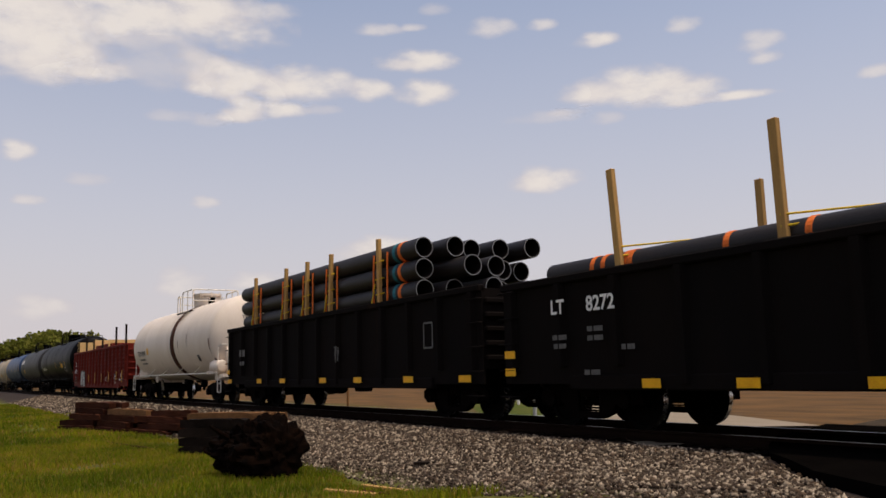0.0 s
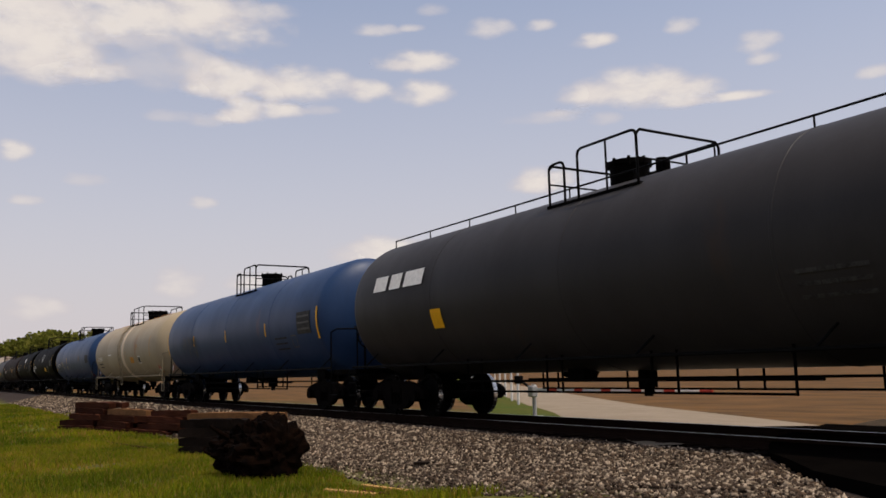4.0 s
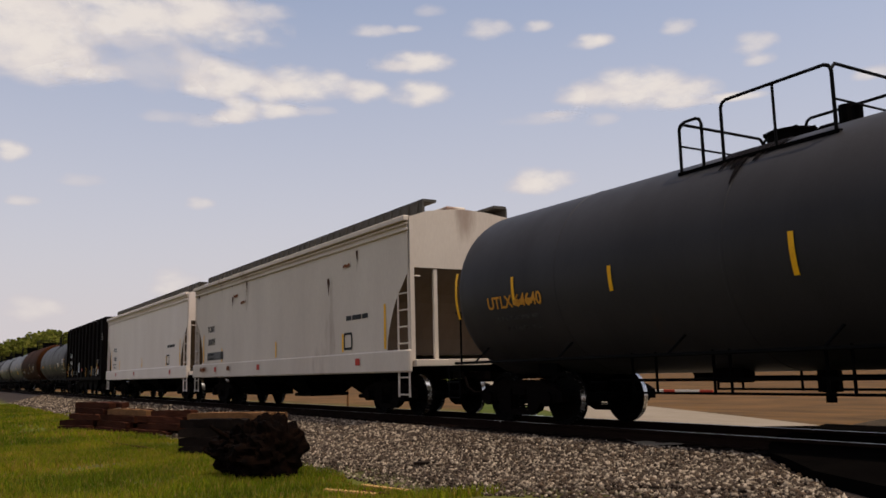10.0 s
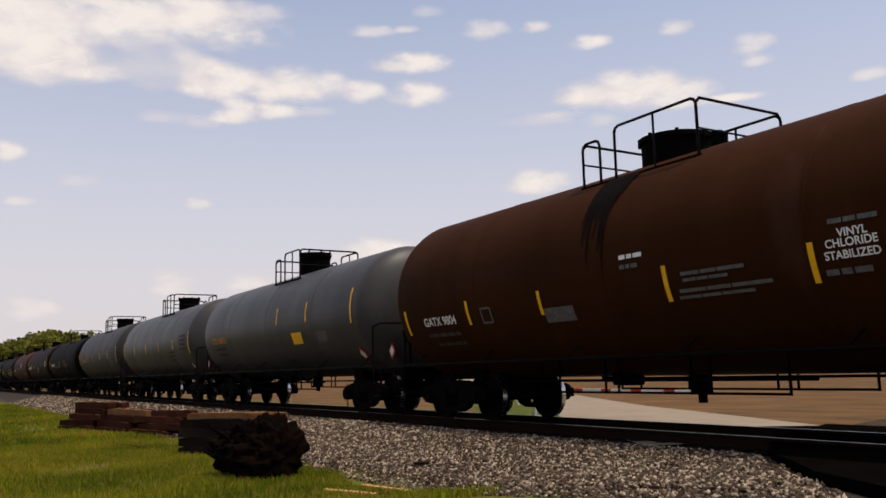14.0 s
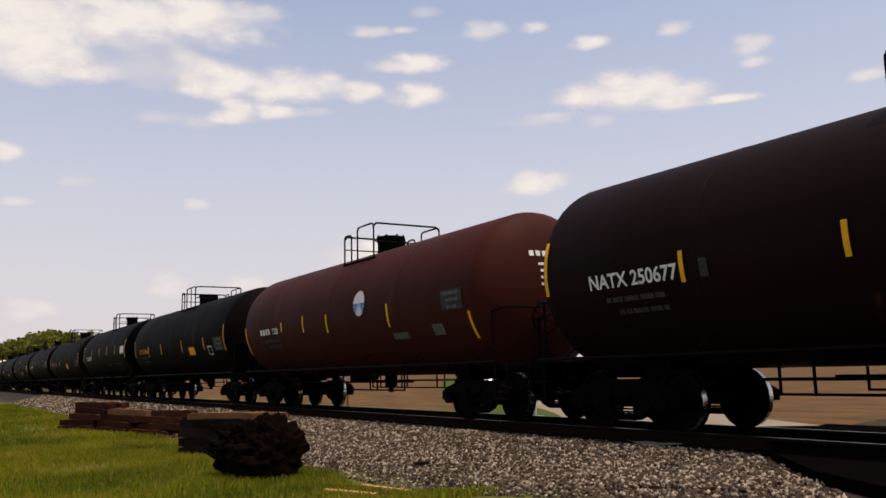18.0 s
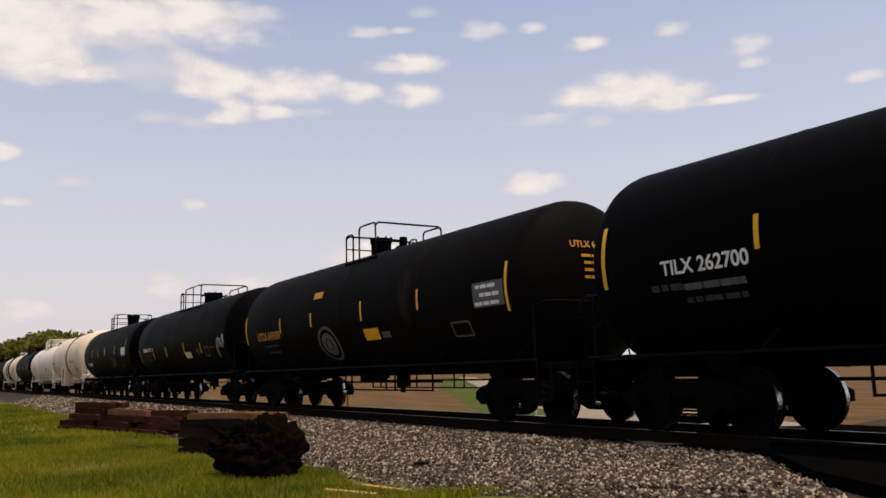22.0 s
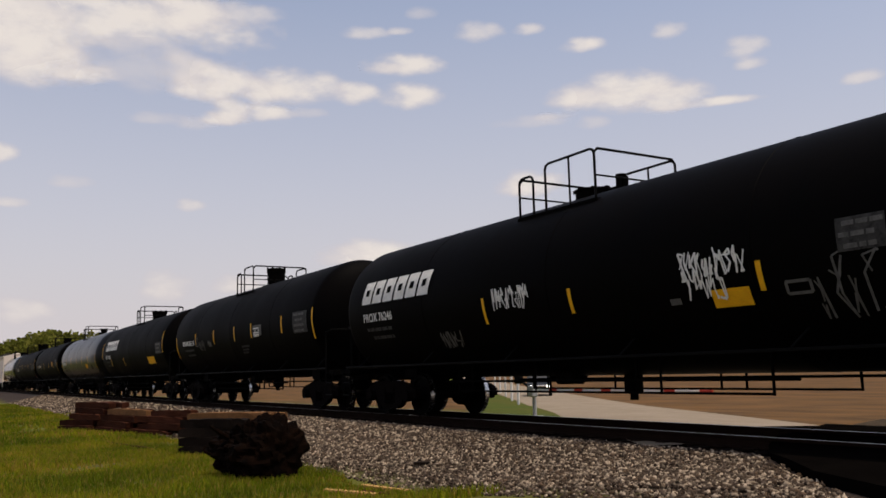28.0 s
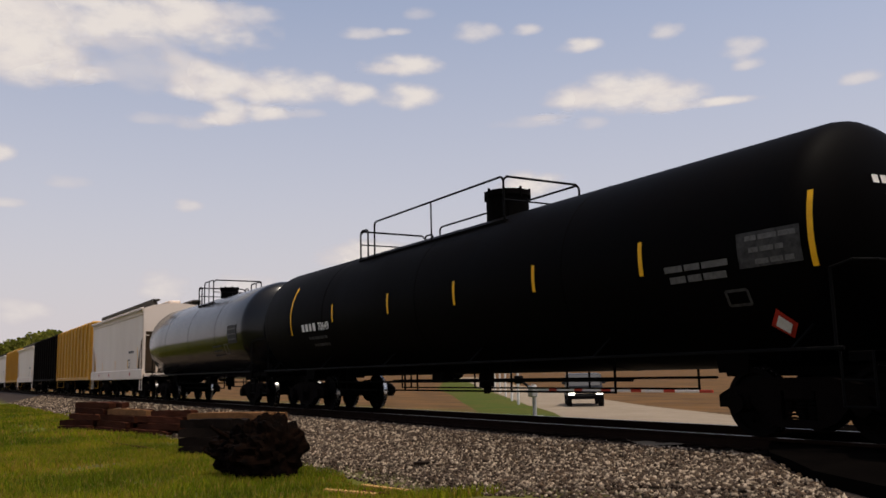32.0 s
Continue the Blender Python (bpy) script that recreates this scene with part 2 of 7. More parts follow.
def island_mat(name, cols, rough=0.9, translucent=0.0, patches=0.0):
    """A material whose colour varies from piece to piece of one joined mesh."""
    m = bpy.data.materials.new(name)
    m.use_nodes = True
    n, l = m.node_tree.nodes, m.node_tree.links
    b = n["Principled BSDF"]
    g, r = n.new("ShaderNodeNewGeometry"), n.new("ShaderNodeValToRGB")
    r.color_ramp.interpolation = "LINEAR"
    while len(r.color_ramp.elements) < len(cols):
        r.color_ramp.elements.new(0.5)
    for k, c in enumerate(cols):
        r.color_ramp.elements[k].position = k / (len(cols) - 1)
        r.color_ramp.elements[k].color = c
    l.new(g.outputs["Random Per Island"], r.inputs["Fac"])
    out = r.outputs["Color"]
    if patches:
        # lusher and drier stretches, a few metres across
        tc, ns, mr, hs = n.new("ShaderNodeTexCoord"), n.new("ShaderNodeTexNoise"), n.new("ShaderNodeMapRange"), n.new("ShaderNodeHueSaturation")
        ns.inputs["Scale"].default_value, ns.inputs["Detail"].default_value = 0.42, 5
        l.new(tc.outputs["Object"], ns.inputs["Vector"])
        mr.inputs["From Min"].default_value, mr.inputs["From Max"].default_value = 0.34, 0.66
        mr.inputs["To Min"].default_value, mr.inputs["To Max"].default_value = 1 - patches, 1 + patches
        l.new(ns.outputs["Fac"], mr.inputs["Value"])
        l.new(mr.outputs["Result"], hs.inputs["Value"])
        hue = n.new("ShaderNodeMapRange")
        hue.inputs["From Min"].default_value, hue.inputs["From Max"].default_value = 0.34, 0.66
        hue.inputs["To Min"].default_value, hue.inputs["To Max"].default_value = 0.525, 0.475
        l.new(ns.outputs["Fac"], hue.inputs["Value"])
        l.new(hue.outputs["Result"], hs.inputs["Hue"])
        l.new(out, hs.inputs["Color"])
        out = hs.outputs["Color"]
    l.new(out, b.inputs["Base Color"])
    b.inputs["Roughness"].default_value = rough
    b.inputs["Specular IOR Level"].default_value = 0.06
    if translucent:
        t, mx = n.new("ShaderNodeBsdfTranslucent"), n.new("ShaderNodeMixShader")
        l.new(out, t.inputs["Color"])
        mx.inputs["Fac"].default_value = translucent
        l.new(b.outputs["BSDF"], mx.inputs[1])
        l.new(t.outputs["BSDF"], mx.inputs[2])
        l.new(mx.outputs["Shader"], n["Material Output"].inputs["Surface"])
    return m


M["stone"] = island_mat("ballast stone", [(0.022, 0.014, 0.009, 1), (0.082, 0.058, 0.041, 1), (0.026, 0.016, 0.011, 1), (0.40, 0.31, 0.22, 1), (0.010, 0.0065, 0.0045, 1), (0.105, 0.068, 0.042, 1)])
M["grass"] = island_mat("spring grass", [(0.10, 0.145, 0.005, 1), (0.17, 0.195, 0.006, 1), (0.23, 0.19, 0.014, 1), (0.085, 0.13, 0.004, 1), (0.32, 0.19, 0.05, 1)], 0.8, 0.35, 0.34)
M["leaf"] = island_mat("spring leaves", [(0.09, 0.10, 0.013, 1), (0.14, 0.145, 0.02, 1), (0.18, 0.165, 0.03, 1), (0.07, 0.075, 0.013, 1)], 0.8, 0.3)


# ---- building helpers ----
def mesh_of(bm, name, *mats, smooth=False):
    me = bpy.data.meshes.new(name)
    bmesh.ops.recalc_face_normals(bm, faces=bm.faces)
    bm.to_mesh(me)
    bm.free()
    for k in mats:
        me.materials.append(M[k] if isinstance(k, str) else k)
    if smooth:
        me.shade_smooth()
        me.set_sharp_from_angle(angle=radians(35))
    return me


def put(name, me, parent=None, m=None, label=""):
    ob = new(name, me)
    if parent is not None:
        ob.parent = parent
    if m is not None:
        ob.matrix_basis = m
    return tagged(ob, label=label)


def part(name, bm, material, parent, label="", smooth=False):
    mats = material if isinstance(material, (tuple, list)) else (material,)
    return put(name, mesh_of(bm, name, *mats, smooth=smooth), parent, None, label)


def box(bm, c, s, rot=None, bevel=0.0, mi=0):
    """A box of size s at c, turned by the matrix rot."""
    m = Matrix.Translation(c) @ (rot.to_4x4() if rot else Matrix()) @ Matrix.Diagonal((*s, 1))
    r = bmesh.ops.create_cube(bm, size=1.0, matrix=m)
    fs = list({f for v in r["verts"] for f in v.link_faces})
    for f in fs:
        f.material_index = mi
    if bevel:
        es = list({e for v in r["verts"] for e in v.link_edges})
        bmesh.ops.bevel(bm, geom=es, offset=bevel, segments=1, affect="EDGES", profile=0.7)
    return r


def rod(bm, a, b, r, seg=8, mi=0, r2=None):
    """A round bar from a to b."""
    a, b = Vector(a), Vector(b)
    d = b - a
    q = d.to_track_quat("Z", "Y").to_matrix().to_4x4()
    res = bmesh.ops.create_cone(bm, cap_ends=True, segments=seg, radius1=r, radius2=r if r2 is None else r2, depth=d.length,
                                matrix=Matrix.Translation((a + b) / 2) @ q)
    for f in {f for v in res["verts"] for f in v.link_faces}:
        f.material_index = mi
    return res


def path(bm, pts, r, seg=6):
    for a, b in zip(pts, pts[1:]):
        rod(bm, a, b, r, seg)


def lathe_x(bm, prof, seg=40, cy=0.0, cz=0.0, mi=0, caps=True):
    """Turns the profile [(x, radius), ...] about the x axis through (cy, cz)."""
    rings = []
    for x, r in prof:
        rings.append([bm.verts.new((x, cy + r * math.sin(2 * math.pi * k / seg), cz + r * math.cos(2 * math.pi * k / seg))) for k in range(seg)])
    for a, b in zip(rings, rings[1:]):
        for k in range(seg):
            f = bm.faces.new((a[k], a[(k + 1) % seg], b[(k + 1) % seg], b[k]))
            f.material_index = mi
    if caps:
        for ring in (rings[0], rings[-1]):
            bm.faces.new(ring).material_index = mi
    return rings


def prism(bm, poly, y0, y1, mi=0):
    """The polygon [(x, z), ...] drawn out from y0 to y1."""
    a = [bm.verts.new((x, y0, z)) for x, z in poly]
    b = [bm.verts.new((x, y1, z)) for x, z in poly]
    n = len(poly)
    fs = [bm.faces.new(a), bm.faces.new(b[::-1])]
    for k in range(n):
        fs.append(bm.faces.new((a[k], b[k], b[(k + 1) % n], a[(k + 1) % n])))
    for f in fs:
        f.material_index = mi


def thing(name, label, category, group="", m=None, kind=""):
    ob = new(name)
    ob.empty_display_size = 0.2
    if m is not None:
        ob.matrix_basis = m
    return tagged(ob, label, category, group, kind)


# lettering, made once for each string: flat in x (right) and z (up), its foot at z = 0, width about its middle
def letters(words, size):
    cu = bpy.data.curves.new("lettering", "FONT")
    cu.body, cu.size, cu.align_x = words, size, "CENTER"
    cu.offset = 0.022 * size
    ob = new("lettering", cu)
    dg = bpy.context.evaluated_depsgraph_get()
    me = bpy.data.meshes.new_from_object(ob.evaluated_get(dg))
    bpy.data.objects.remove(ob)
    bpy.data.curves.remove(cu)
    pts = [(v.co.x, v.co.y) for v in me.vertices]
    fs = [tuple(p.vertices) for p in me.polygons]
    bpy.data.meshes.remove(me)
    return pts, fs


def bars(widths, size):
    """Plain bars in the rhythm of a line of writing that cannot be read."""
    pts, fs, x = [], [], -(sum(widths) + 0.3 * size * (len(widths) - 1)) / 2
    for w in widths:
        k = len(pts)
        pts += [(x, 0), (x + w, 0), (x + w, size * 0.7), (x, size * 0.7)]
        fs.append((k, k + 1, k + 2, k + 3))
        x += w + 0.3 * size
    return pts, fs


# ---- ground, track and road ----
def ground_height(x, y):
    """Grass and fields, with the ballast shoulder on the near side and a low bank on the far side."""
    if y < -2.1:
        t = min(1.0, max(0.0, (-2.1 - y) / 2.4))
        z = -0.13 + (GROUND + 0.13) * t
    elif y < -1.35:
        z = -0.24 + 0.11 * min(1.0, (-1.35 - y) / 0.35)
    elif y > 2.0:
        z = -0.24 - 0.61 * min(1.0, (y - 2.0) / 5.0) - 0.25 * min(1.0, max(0.0, (y - 7.0) / 15.0))
    else:
        z = -0.24
    if x > -10.0 and -7.0 < y < -1.9:
        k = min(1.0, (x + 10.0) / 4.5) * min(1.0, (y + 7.0) / 1.5)
        z += (-0.15 - z) * k * 0.92 if z < -0.15 else 0.0
    if y < -4.0:
        z += 0.05 * (noise.noise((x * 0.35, y * 0.35, 0)))
    return z


def sheet(name, xs, ys, lift, material, label, category):
    vs = [(x, y, ground_height(x, y) + lift) for y in ys for x in xs]
    n = len(xs)
    fs = [(j * n + i, j * n + i + 1, (j + 1) * n + i + 1, (j + 1) * n + i) for j in range(len(ys) - 1) for i in range(n - 1)]
    me = bpy.data.meshes.new(name)
    me.from_pydata(vs, [], fs)
    me.materials.append(material)
    me.shade_smooth()
    return tagged(new(name, me), label, category, kind="structure")


def ground_material():
    """Grass near the track, bare brown field beyond the far verge, and stones under the rails."""
    m = mat("ground", (0.085, 0.095, 0.010, 1), dark=(0.085, 0.060, 0.016, 1), rough=0.95, scale=0.5, fine=14, mix=0.8, bump=0.5)
    n, l = m.node_tree.nodes, m.node_tree.links
    b = n["Principled BSDF"]
    old = b.inputs["Base Color"].links[0].from_socket
    tc, sep = n.new("ShaderNodeTexCoord"), n.new("ShaderNodeSeparateXYZ")
    l.new(tc.outputs["Object"], sep.inputs["Vector"])
    ns = n.new("ShaderNodeTexNoise")
    ns.inputs["Scale"].default_value, ns.inputs["Detail"].default_value = 0.22, 8
    l.new(tc.outputs["Object"], ns.inputs["Vector"])

    def band(lo, hi, wob):
        add = n.new("ShaderNodeMath")
        add.operation = "MULTIPLY_ADD"
        add.inputs[1].default_value = wob
        l.new(ns.outputs["Fac"], add.inputs[0])
        l.new(sep.outputs["Y"], add.inputs[2])
        r = n.new("ShaderNodeMapRange")
        r.inputs["From Min"].default_value, r.inputs["From Max"].default_value = lo + wob / 2, hi + wob / 2
        l.new(add.outputs[0], r.inputs["Value"])
        return r.outputs["Result"]

    def blend(a, col, fac, dark=None):
        c = n.new("ShaderNodeMix")
        c.data_type = "RGBA"
        l.new(a, c.inputs["A"])
        c.inputs["B"].default_value = col
        l.new(fac, c.inputs["Factor"])
        return c.outputs["Result"]

    # field soil, in long furrows
    fu = n.new("ShaderNodeTexNoise")
    mp = n.new("ShaderNodeMapping")
    mp.inputs["Scale"].default_value = (0.22, 0.42, 1)
    l.new(tc.outputs["Object"], mp.inputs["Vector"])
    l.new(mp.outputs["Vector"], fu.inputs["Vector"])
    fu.inputs["Scale"].default_value, fu.inputs["Detail"].default_value = 1.0, 9
    so = n.new("ShaderNodeMix")
    so.data_type = "RGBA"
    so.inputs["A"].default_value, so.inputs["B"].default_value = (0.060, 0.030, 0.007, 1), (0.125, 0.060, 0.016, 1)
    fr = n.new("ShaderNodeMapRange")
    fr.inputs["From Min"].default_value, fr.inputs["From Max"].default_value = 0.36, 0.64
    l.new(fu.outputs["Fac"], fr.inputs["Value"])
    l.new(fr.outputs["Result"], so.inputs["Factor"])
    c = n.new("ShaderNodeMix")
    c.data_type = "RGBA"
    l.new(old, c.inputs["A"])
    l.new(so.outputs["Result"], c.inputs["B"])
    l.new(band(9.0, 14.0, 8.0), c.inputs["Factor"])
    stone = n.new("ShaderNodeMath")
    stone.operation = "MULTIPLY"
    l.new(band(-4.7, -4.0, 1.6), stone.inputs[0])
    inv = n.new("ShaderNodeMath")
    inv.operation, inv.inputs[0].default_value = "SUBTRACT", 1.0
    l.new(band(3.0, 4.2, 1.5), inv.inputs[1])
    l.new(inv.outputs[0], stone.inputs[1])
    out = blend(c.outputs["Result"], (0.030, 0.020, 0.015, 1), stone.outputs[0])
    # near-black band between the rails: the shade under the train, painted in
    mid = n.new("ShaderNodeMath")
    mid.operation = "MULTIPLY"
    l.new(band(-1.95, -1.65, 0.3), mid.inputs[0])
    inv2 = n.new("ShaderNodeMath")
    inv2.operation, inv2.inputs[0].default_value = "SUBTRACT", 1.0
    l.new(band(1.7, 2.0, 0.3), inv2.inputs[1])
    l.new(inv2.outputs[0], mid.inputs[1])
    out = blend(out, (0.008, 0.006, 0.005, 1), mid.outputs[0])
    l.new(out, b.inputs["Base Color"])
    return m


xs = [-4000, -1500, -700, -400, -250] + [-180 + 6 * k for k in range(20)] + [-60 + 1.0 * k for k in range(85)] + [30, 60, 120, 300, 900, 4000]
ys = [-4000, -900, -200, -80, -40, -20, -14] + [-11 + 0.4 * k for k in range(24)] + [-2.1, -1.9, -1.7, -1.5, -1.35, 2.0, 3, 4.0, 5.5, 7, 9, 12, 16, 22, 30, 45, 70, 120, 250, 600, 1500, 4000]
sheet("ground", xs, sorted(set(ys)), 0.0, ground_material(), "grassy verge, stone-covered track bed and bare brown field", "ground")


def slab(name, poly, top, thick, material, label, category):
    bm = bmesh.new()
    vs = [bm.verts.new((x, y, top)) for x, y in poly]
    f = bm.faces.new(vs)
    r = bmesh.ops.extrude_face_region(bm, geom=[f])
    bmesh.ops.translate(bm, verts=[v for v in r["geom"] if isinstance(v, bmesh.types.BMVert)], vec=(0, 0, -thick))
    ob = part(name, bm, material, None)
    return tagged(ob, label, category, kind="structure")


def road_strip(name, line, material, label, lift):
    """A road along [(x, y, half width), ...], laid on the ground."""
    bm = bmesh.new()
    rows = []
    for k, (x, y, w) in enumerate(line):
        x0, y0, _ = line[max(0, k - 1)]
        x1, y1, _ = line[min(len(line) - 1, k + 1)]
        d = Vector((x1 - x0, y1 - y0)).normalized()
        row = []
        for s in (-1.0, -0.5, 0.0, 0.5, 1.0):
            px, py = x - d.y * w * s, y + d.x * w * s
            row.append(bm.verts.new((px, py, ground_height(px, py) + lift - 0.05 * abs(s) ** 3)))
        rows.append(row)
    for a, b in zip(rows, rows[1:]):
        for k in range(4):
            bm.faces.new((a[k], a[k + 1], b[k + 1], b[k]))
    ob = part(name, bm, material, None, smooth=True)
    return tagged(ob, label, "road", kind="structure")


road_strip("road", [(-7.0, 2.4, 4.4), (-11, 4.6, 4.2), (-16, 8.0, 4.0), (-21, 11.4, 3.6), (-28, 15.8, 3.2), (-35, 19.9, 3.0), (-44, 25.4, 2.8), (-60, 35.0, 2.8), (-90, 53, 2.8), (-150, 90, 2.8), (-260, 158, 3.0)],
           "road", "pale gravel road that leads away from the level crossing", 0.10)
slab("road", [(-6.6, -1.95), (-5.9, -2.5), (-5.2, -3.12), (-4.2, -3.62), (-2.5, -4.5), (9, -14.5), (22, -16), (12, 2.6), (-9.0, 2.6), (-8.0, 0.0), (-7.2, -1.2)], -0.05, 0.8, "asphalt", "asphalt of the level crossing, train shade in its black", "road")

shoulder = slab("road", [(-9.2, 2.61), (-11.4, 2.61), (-13.4, 4.2), (-14.2, 5.4), (-11.4, 4.95), (-9.4, 4.85), (12, 5.2), (12, 2.61)], -0.09, 0.8, "road", "pale gravel shoulder behind the level crossing", "road")
fringe = slab("road_verge", [(-14.2, 5.42), (-15.6, 7.6), (-13.6, 8.6), (-11.7, 8.0), (12, 8.6), (12, 5.22), (-9.4, 4.87), (-11.4, 4.97)], -0.12, 0.9, "fringe", "low olive grass between the gravel and the field", "grass verge")
# both run out onto the lower ground at their far ends
for ob, lift in ((shoulder, .106), (fringe, .07)):
    for v in ob.data.vertices:
        if v.co.x < -10 and v.co.z > -.5:
            v.co.z = ground_height(v.co.x, v.co.y) + lift
road_strip("road_verge", [(-21.5, 6.6, 2.6), (-27.0, 10.2, 2.6), (-31.3, 13.3, 2.3), (-38.9, 17.6, 2.2), (-46.2, 21.8, 2.2), (-62.2, 31.2, 2.4), (-92.5, 48.6, 3.0), (-152, 85.6, 3.0), (-262, 153, 3.0)],
           "verge", "green grass verge beside the gravel road", 0.06)
RAIL = [(-0.07, -0.17), (0.07, -0.17), (0.07, -0.155), (0.012, -0.13), (0.012, -0.045), (0.036, -0.035), (0.036, 0.0), (-0.036, 0.0), (-0.036, -0.035), (-0.012, -0.045), (-0.012, -0.13), (-0.07, -0.155)]
track = thing("railway_track", "single railway track of steel rails on dark ties", "track", kind="structure")
for y in (-0.755, 0.755):
    bm = bmesh.new()
    a = [bm.verts.new((-700, y + p, z)) for p, z in RAIL]
    b = [bm.verts.new((250, y + p, z)) for p, z in RAIL]
    for k in range(len(RAIL)):
        f = bm.faces.new((a[k], a[(k + 1) % 12], b[(k + 1) % 12], b[k]))
        f.material_index = 1 if k == 6 else 0
    part("rail", bm, ("rail", "railtop"), track, "rusty rail with a polished head")
bm = bmesh.new()
box(bm, (0, 0, -0.255), (0.23, 2.6, 0.17), bevel=0.012)
tie_me = mesh_of(bm, "tie", "sleeper")
for k in range(150):
    x = -60 + 0.53 * k
    if x < 8:
        put("tie", tie_me, track, pose(x, random.uniform(-.04, .04), random.uniform(-.012, .006), 0, 0, random.uniform(-1, 1)))
bm = bmesh.new()
for k in range(420):
    box(bm, (-60.5 - 0.53 * k, random.uniform(-.04, .04), -0.255), (0.23, 2.6, 0.17))
tagged(part("ties", bm, "sleeper", track), kind="stuff")
bm = bmesh.new()
for k in range(60):
    for y in (-0.755, 0.755):
        box(bm, (-30 + 0.53 * k, y, -0.16), (0.20, 0.36, 0.02))
tagged(part("tie_plates", bm, "rail", track), kind="stuff")


# ---- the train ----
TEXT = {}


def words(s, size):
    if (s, size) not in TEXT:
        TEXT[(s, size)] = letters(s, size)
    return TEXT[(s, size)]


def lay(car, name, geo, material, x, z, surf, label="", lift=0.012):
    """Lays flat lettering or a marking on the near side of a car: surf is ("tank", radius, centre height) or ("flat", y)."""
    pts, fs = geo
    vs = []
    for p in pts:
        px, pz, up = p[0], p[1], lift + (p[2] if len(p) > 2 else 0.0)
        if surf[0] == "tank":
            _, R, zc = surf
            phi = math.asin(max(-1, min(1, (z - zc) / R))) + pz / R
            vs.append((x + px, -(R + up) * math.cos(phi), zc + (R + up) * math.sin(phi)))
        else:
            vs.append((x + px, surf[1] - up, z + pz))
    me = bpy.data.meshes.new(name)
    me.from_pydata(vs, [], fs)
    me.materials.append(M[material])
    return put(name, me, car, None, label)


def panel(w, h, n=5, lean=0.0):
    pts, fs = [], []
    for j in range(n + 1):
        s = j / n - 0.5
        pts += [(-w / 2 + lean * s, h * s), (w / 2 + lean * s, h * s)]
    for j in range(n):
        fs.append((2 * j, 2 * j + 1, 2 * j + 3, 2 * j + 2))
    return pts, fs


def frame_mark(w, h, t=0.03):
    pts, fs = [], []
    for cx, cz, sx, sz in ((0, h / 2, w, t), (0, -h / 2, w, t), (-w / 2, 0, t, h), (w / 2, 0, t, h)):
        k = len(pts)
        pts += [(cx - sx / 2, cz - sz / 2), (cx + sx / 2, cz - sz / 2), (cx + sx / 2, cz + sz / 2), (cx - sx / 2, cz + sz / 2)]
        fs.append((k, k + 1, k + 2, k + 3))
    return pts, fs


def diamond(s):
    return [(0, -s), (s * .8, 0), (0, s), (-s * .8, 0)], [(0, 1, 2, 3)]


def drips(w, h, seed):
    """Spilled cargo run down the shell: narrow strips of uneven length."""
    rng = random.Random(seed)
    pts, fs, x, n = [], [], -w / 2, 9
    for k in range(n):
        lo = -h * rng.uniform(.35, 1.0) * (1 - .5 * abs(2 * k / (n - 1) - 1))
        i, dx = len(pts), w / n
        m = 8
        for j in range(m + 1):
            z, t = lo * j / m, (1 - .75 * (j / m) ** 3) / 2
            pts += [(x + dx * (.5 - t), z), (x + dx * (.5 + t), z)]
        fs += [(i + 2 * j, i + 2 * j + 1, i + 2 * j + 3, i + 2 * j + 2) for j in range(m)]
        x += dx
    return pts, fs


def disc(r, n=20, a0=0.0, a1=2 * math.pi):
    pts = [(0, 0)] + [(r * math.sin(a0 + (a1 - a0) * k / n), r * math.cos(a0 + (a1 - a0) * k / n)) for k in range(n + 1)]
    return pts, [(0, k, k + 1) for k in range(1, n + 1)]


def scrawl(w, h, seed, n=0, t=0.016):
    """Sprayed letter-like strokes, none of them a word."""
    rng = random.Random(seed)
    pts, fs = [], []
    cells = n or max(3, int(w / (h * .26)))
    for c in range(cells):
        x0, cw = -w / 2 + w * c / cells, w / cells * 1.15
        last = None
        for k in range(rng.choice((4, 5, 6, 7))):
            a = last or (x0 + cw * rng.random(), h * (rng.random() - .5))
            b = (x0 + cw * rng.random(), h * rng.choice((-.5, -.1, .2, .5)) * rng.uniform(.7, 1.1))
            d = Vector((b[0] - a[0], b[1] - a[1]))
            if d.length < .02:
                continue
            q = Vector((-d.y, d.x)).normalized() * t * rng.uniform(.5, 1.1)
            i, up = len(pts), .0005 * len(fs)
            pts += [(a[0] - q.x, a[1] - q.y, up), (b[0] - q.x, b[1] - q.y, up), (b[0] + q.x, b[1] + q.y, up), (a[0] + q.x, a[1] + q.y, up)]
            fs.append((i, i + 1, i + 2, i + 3))
            last = b
    return pts, fs


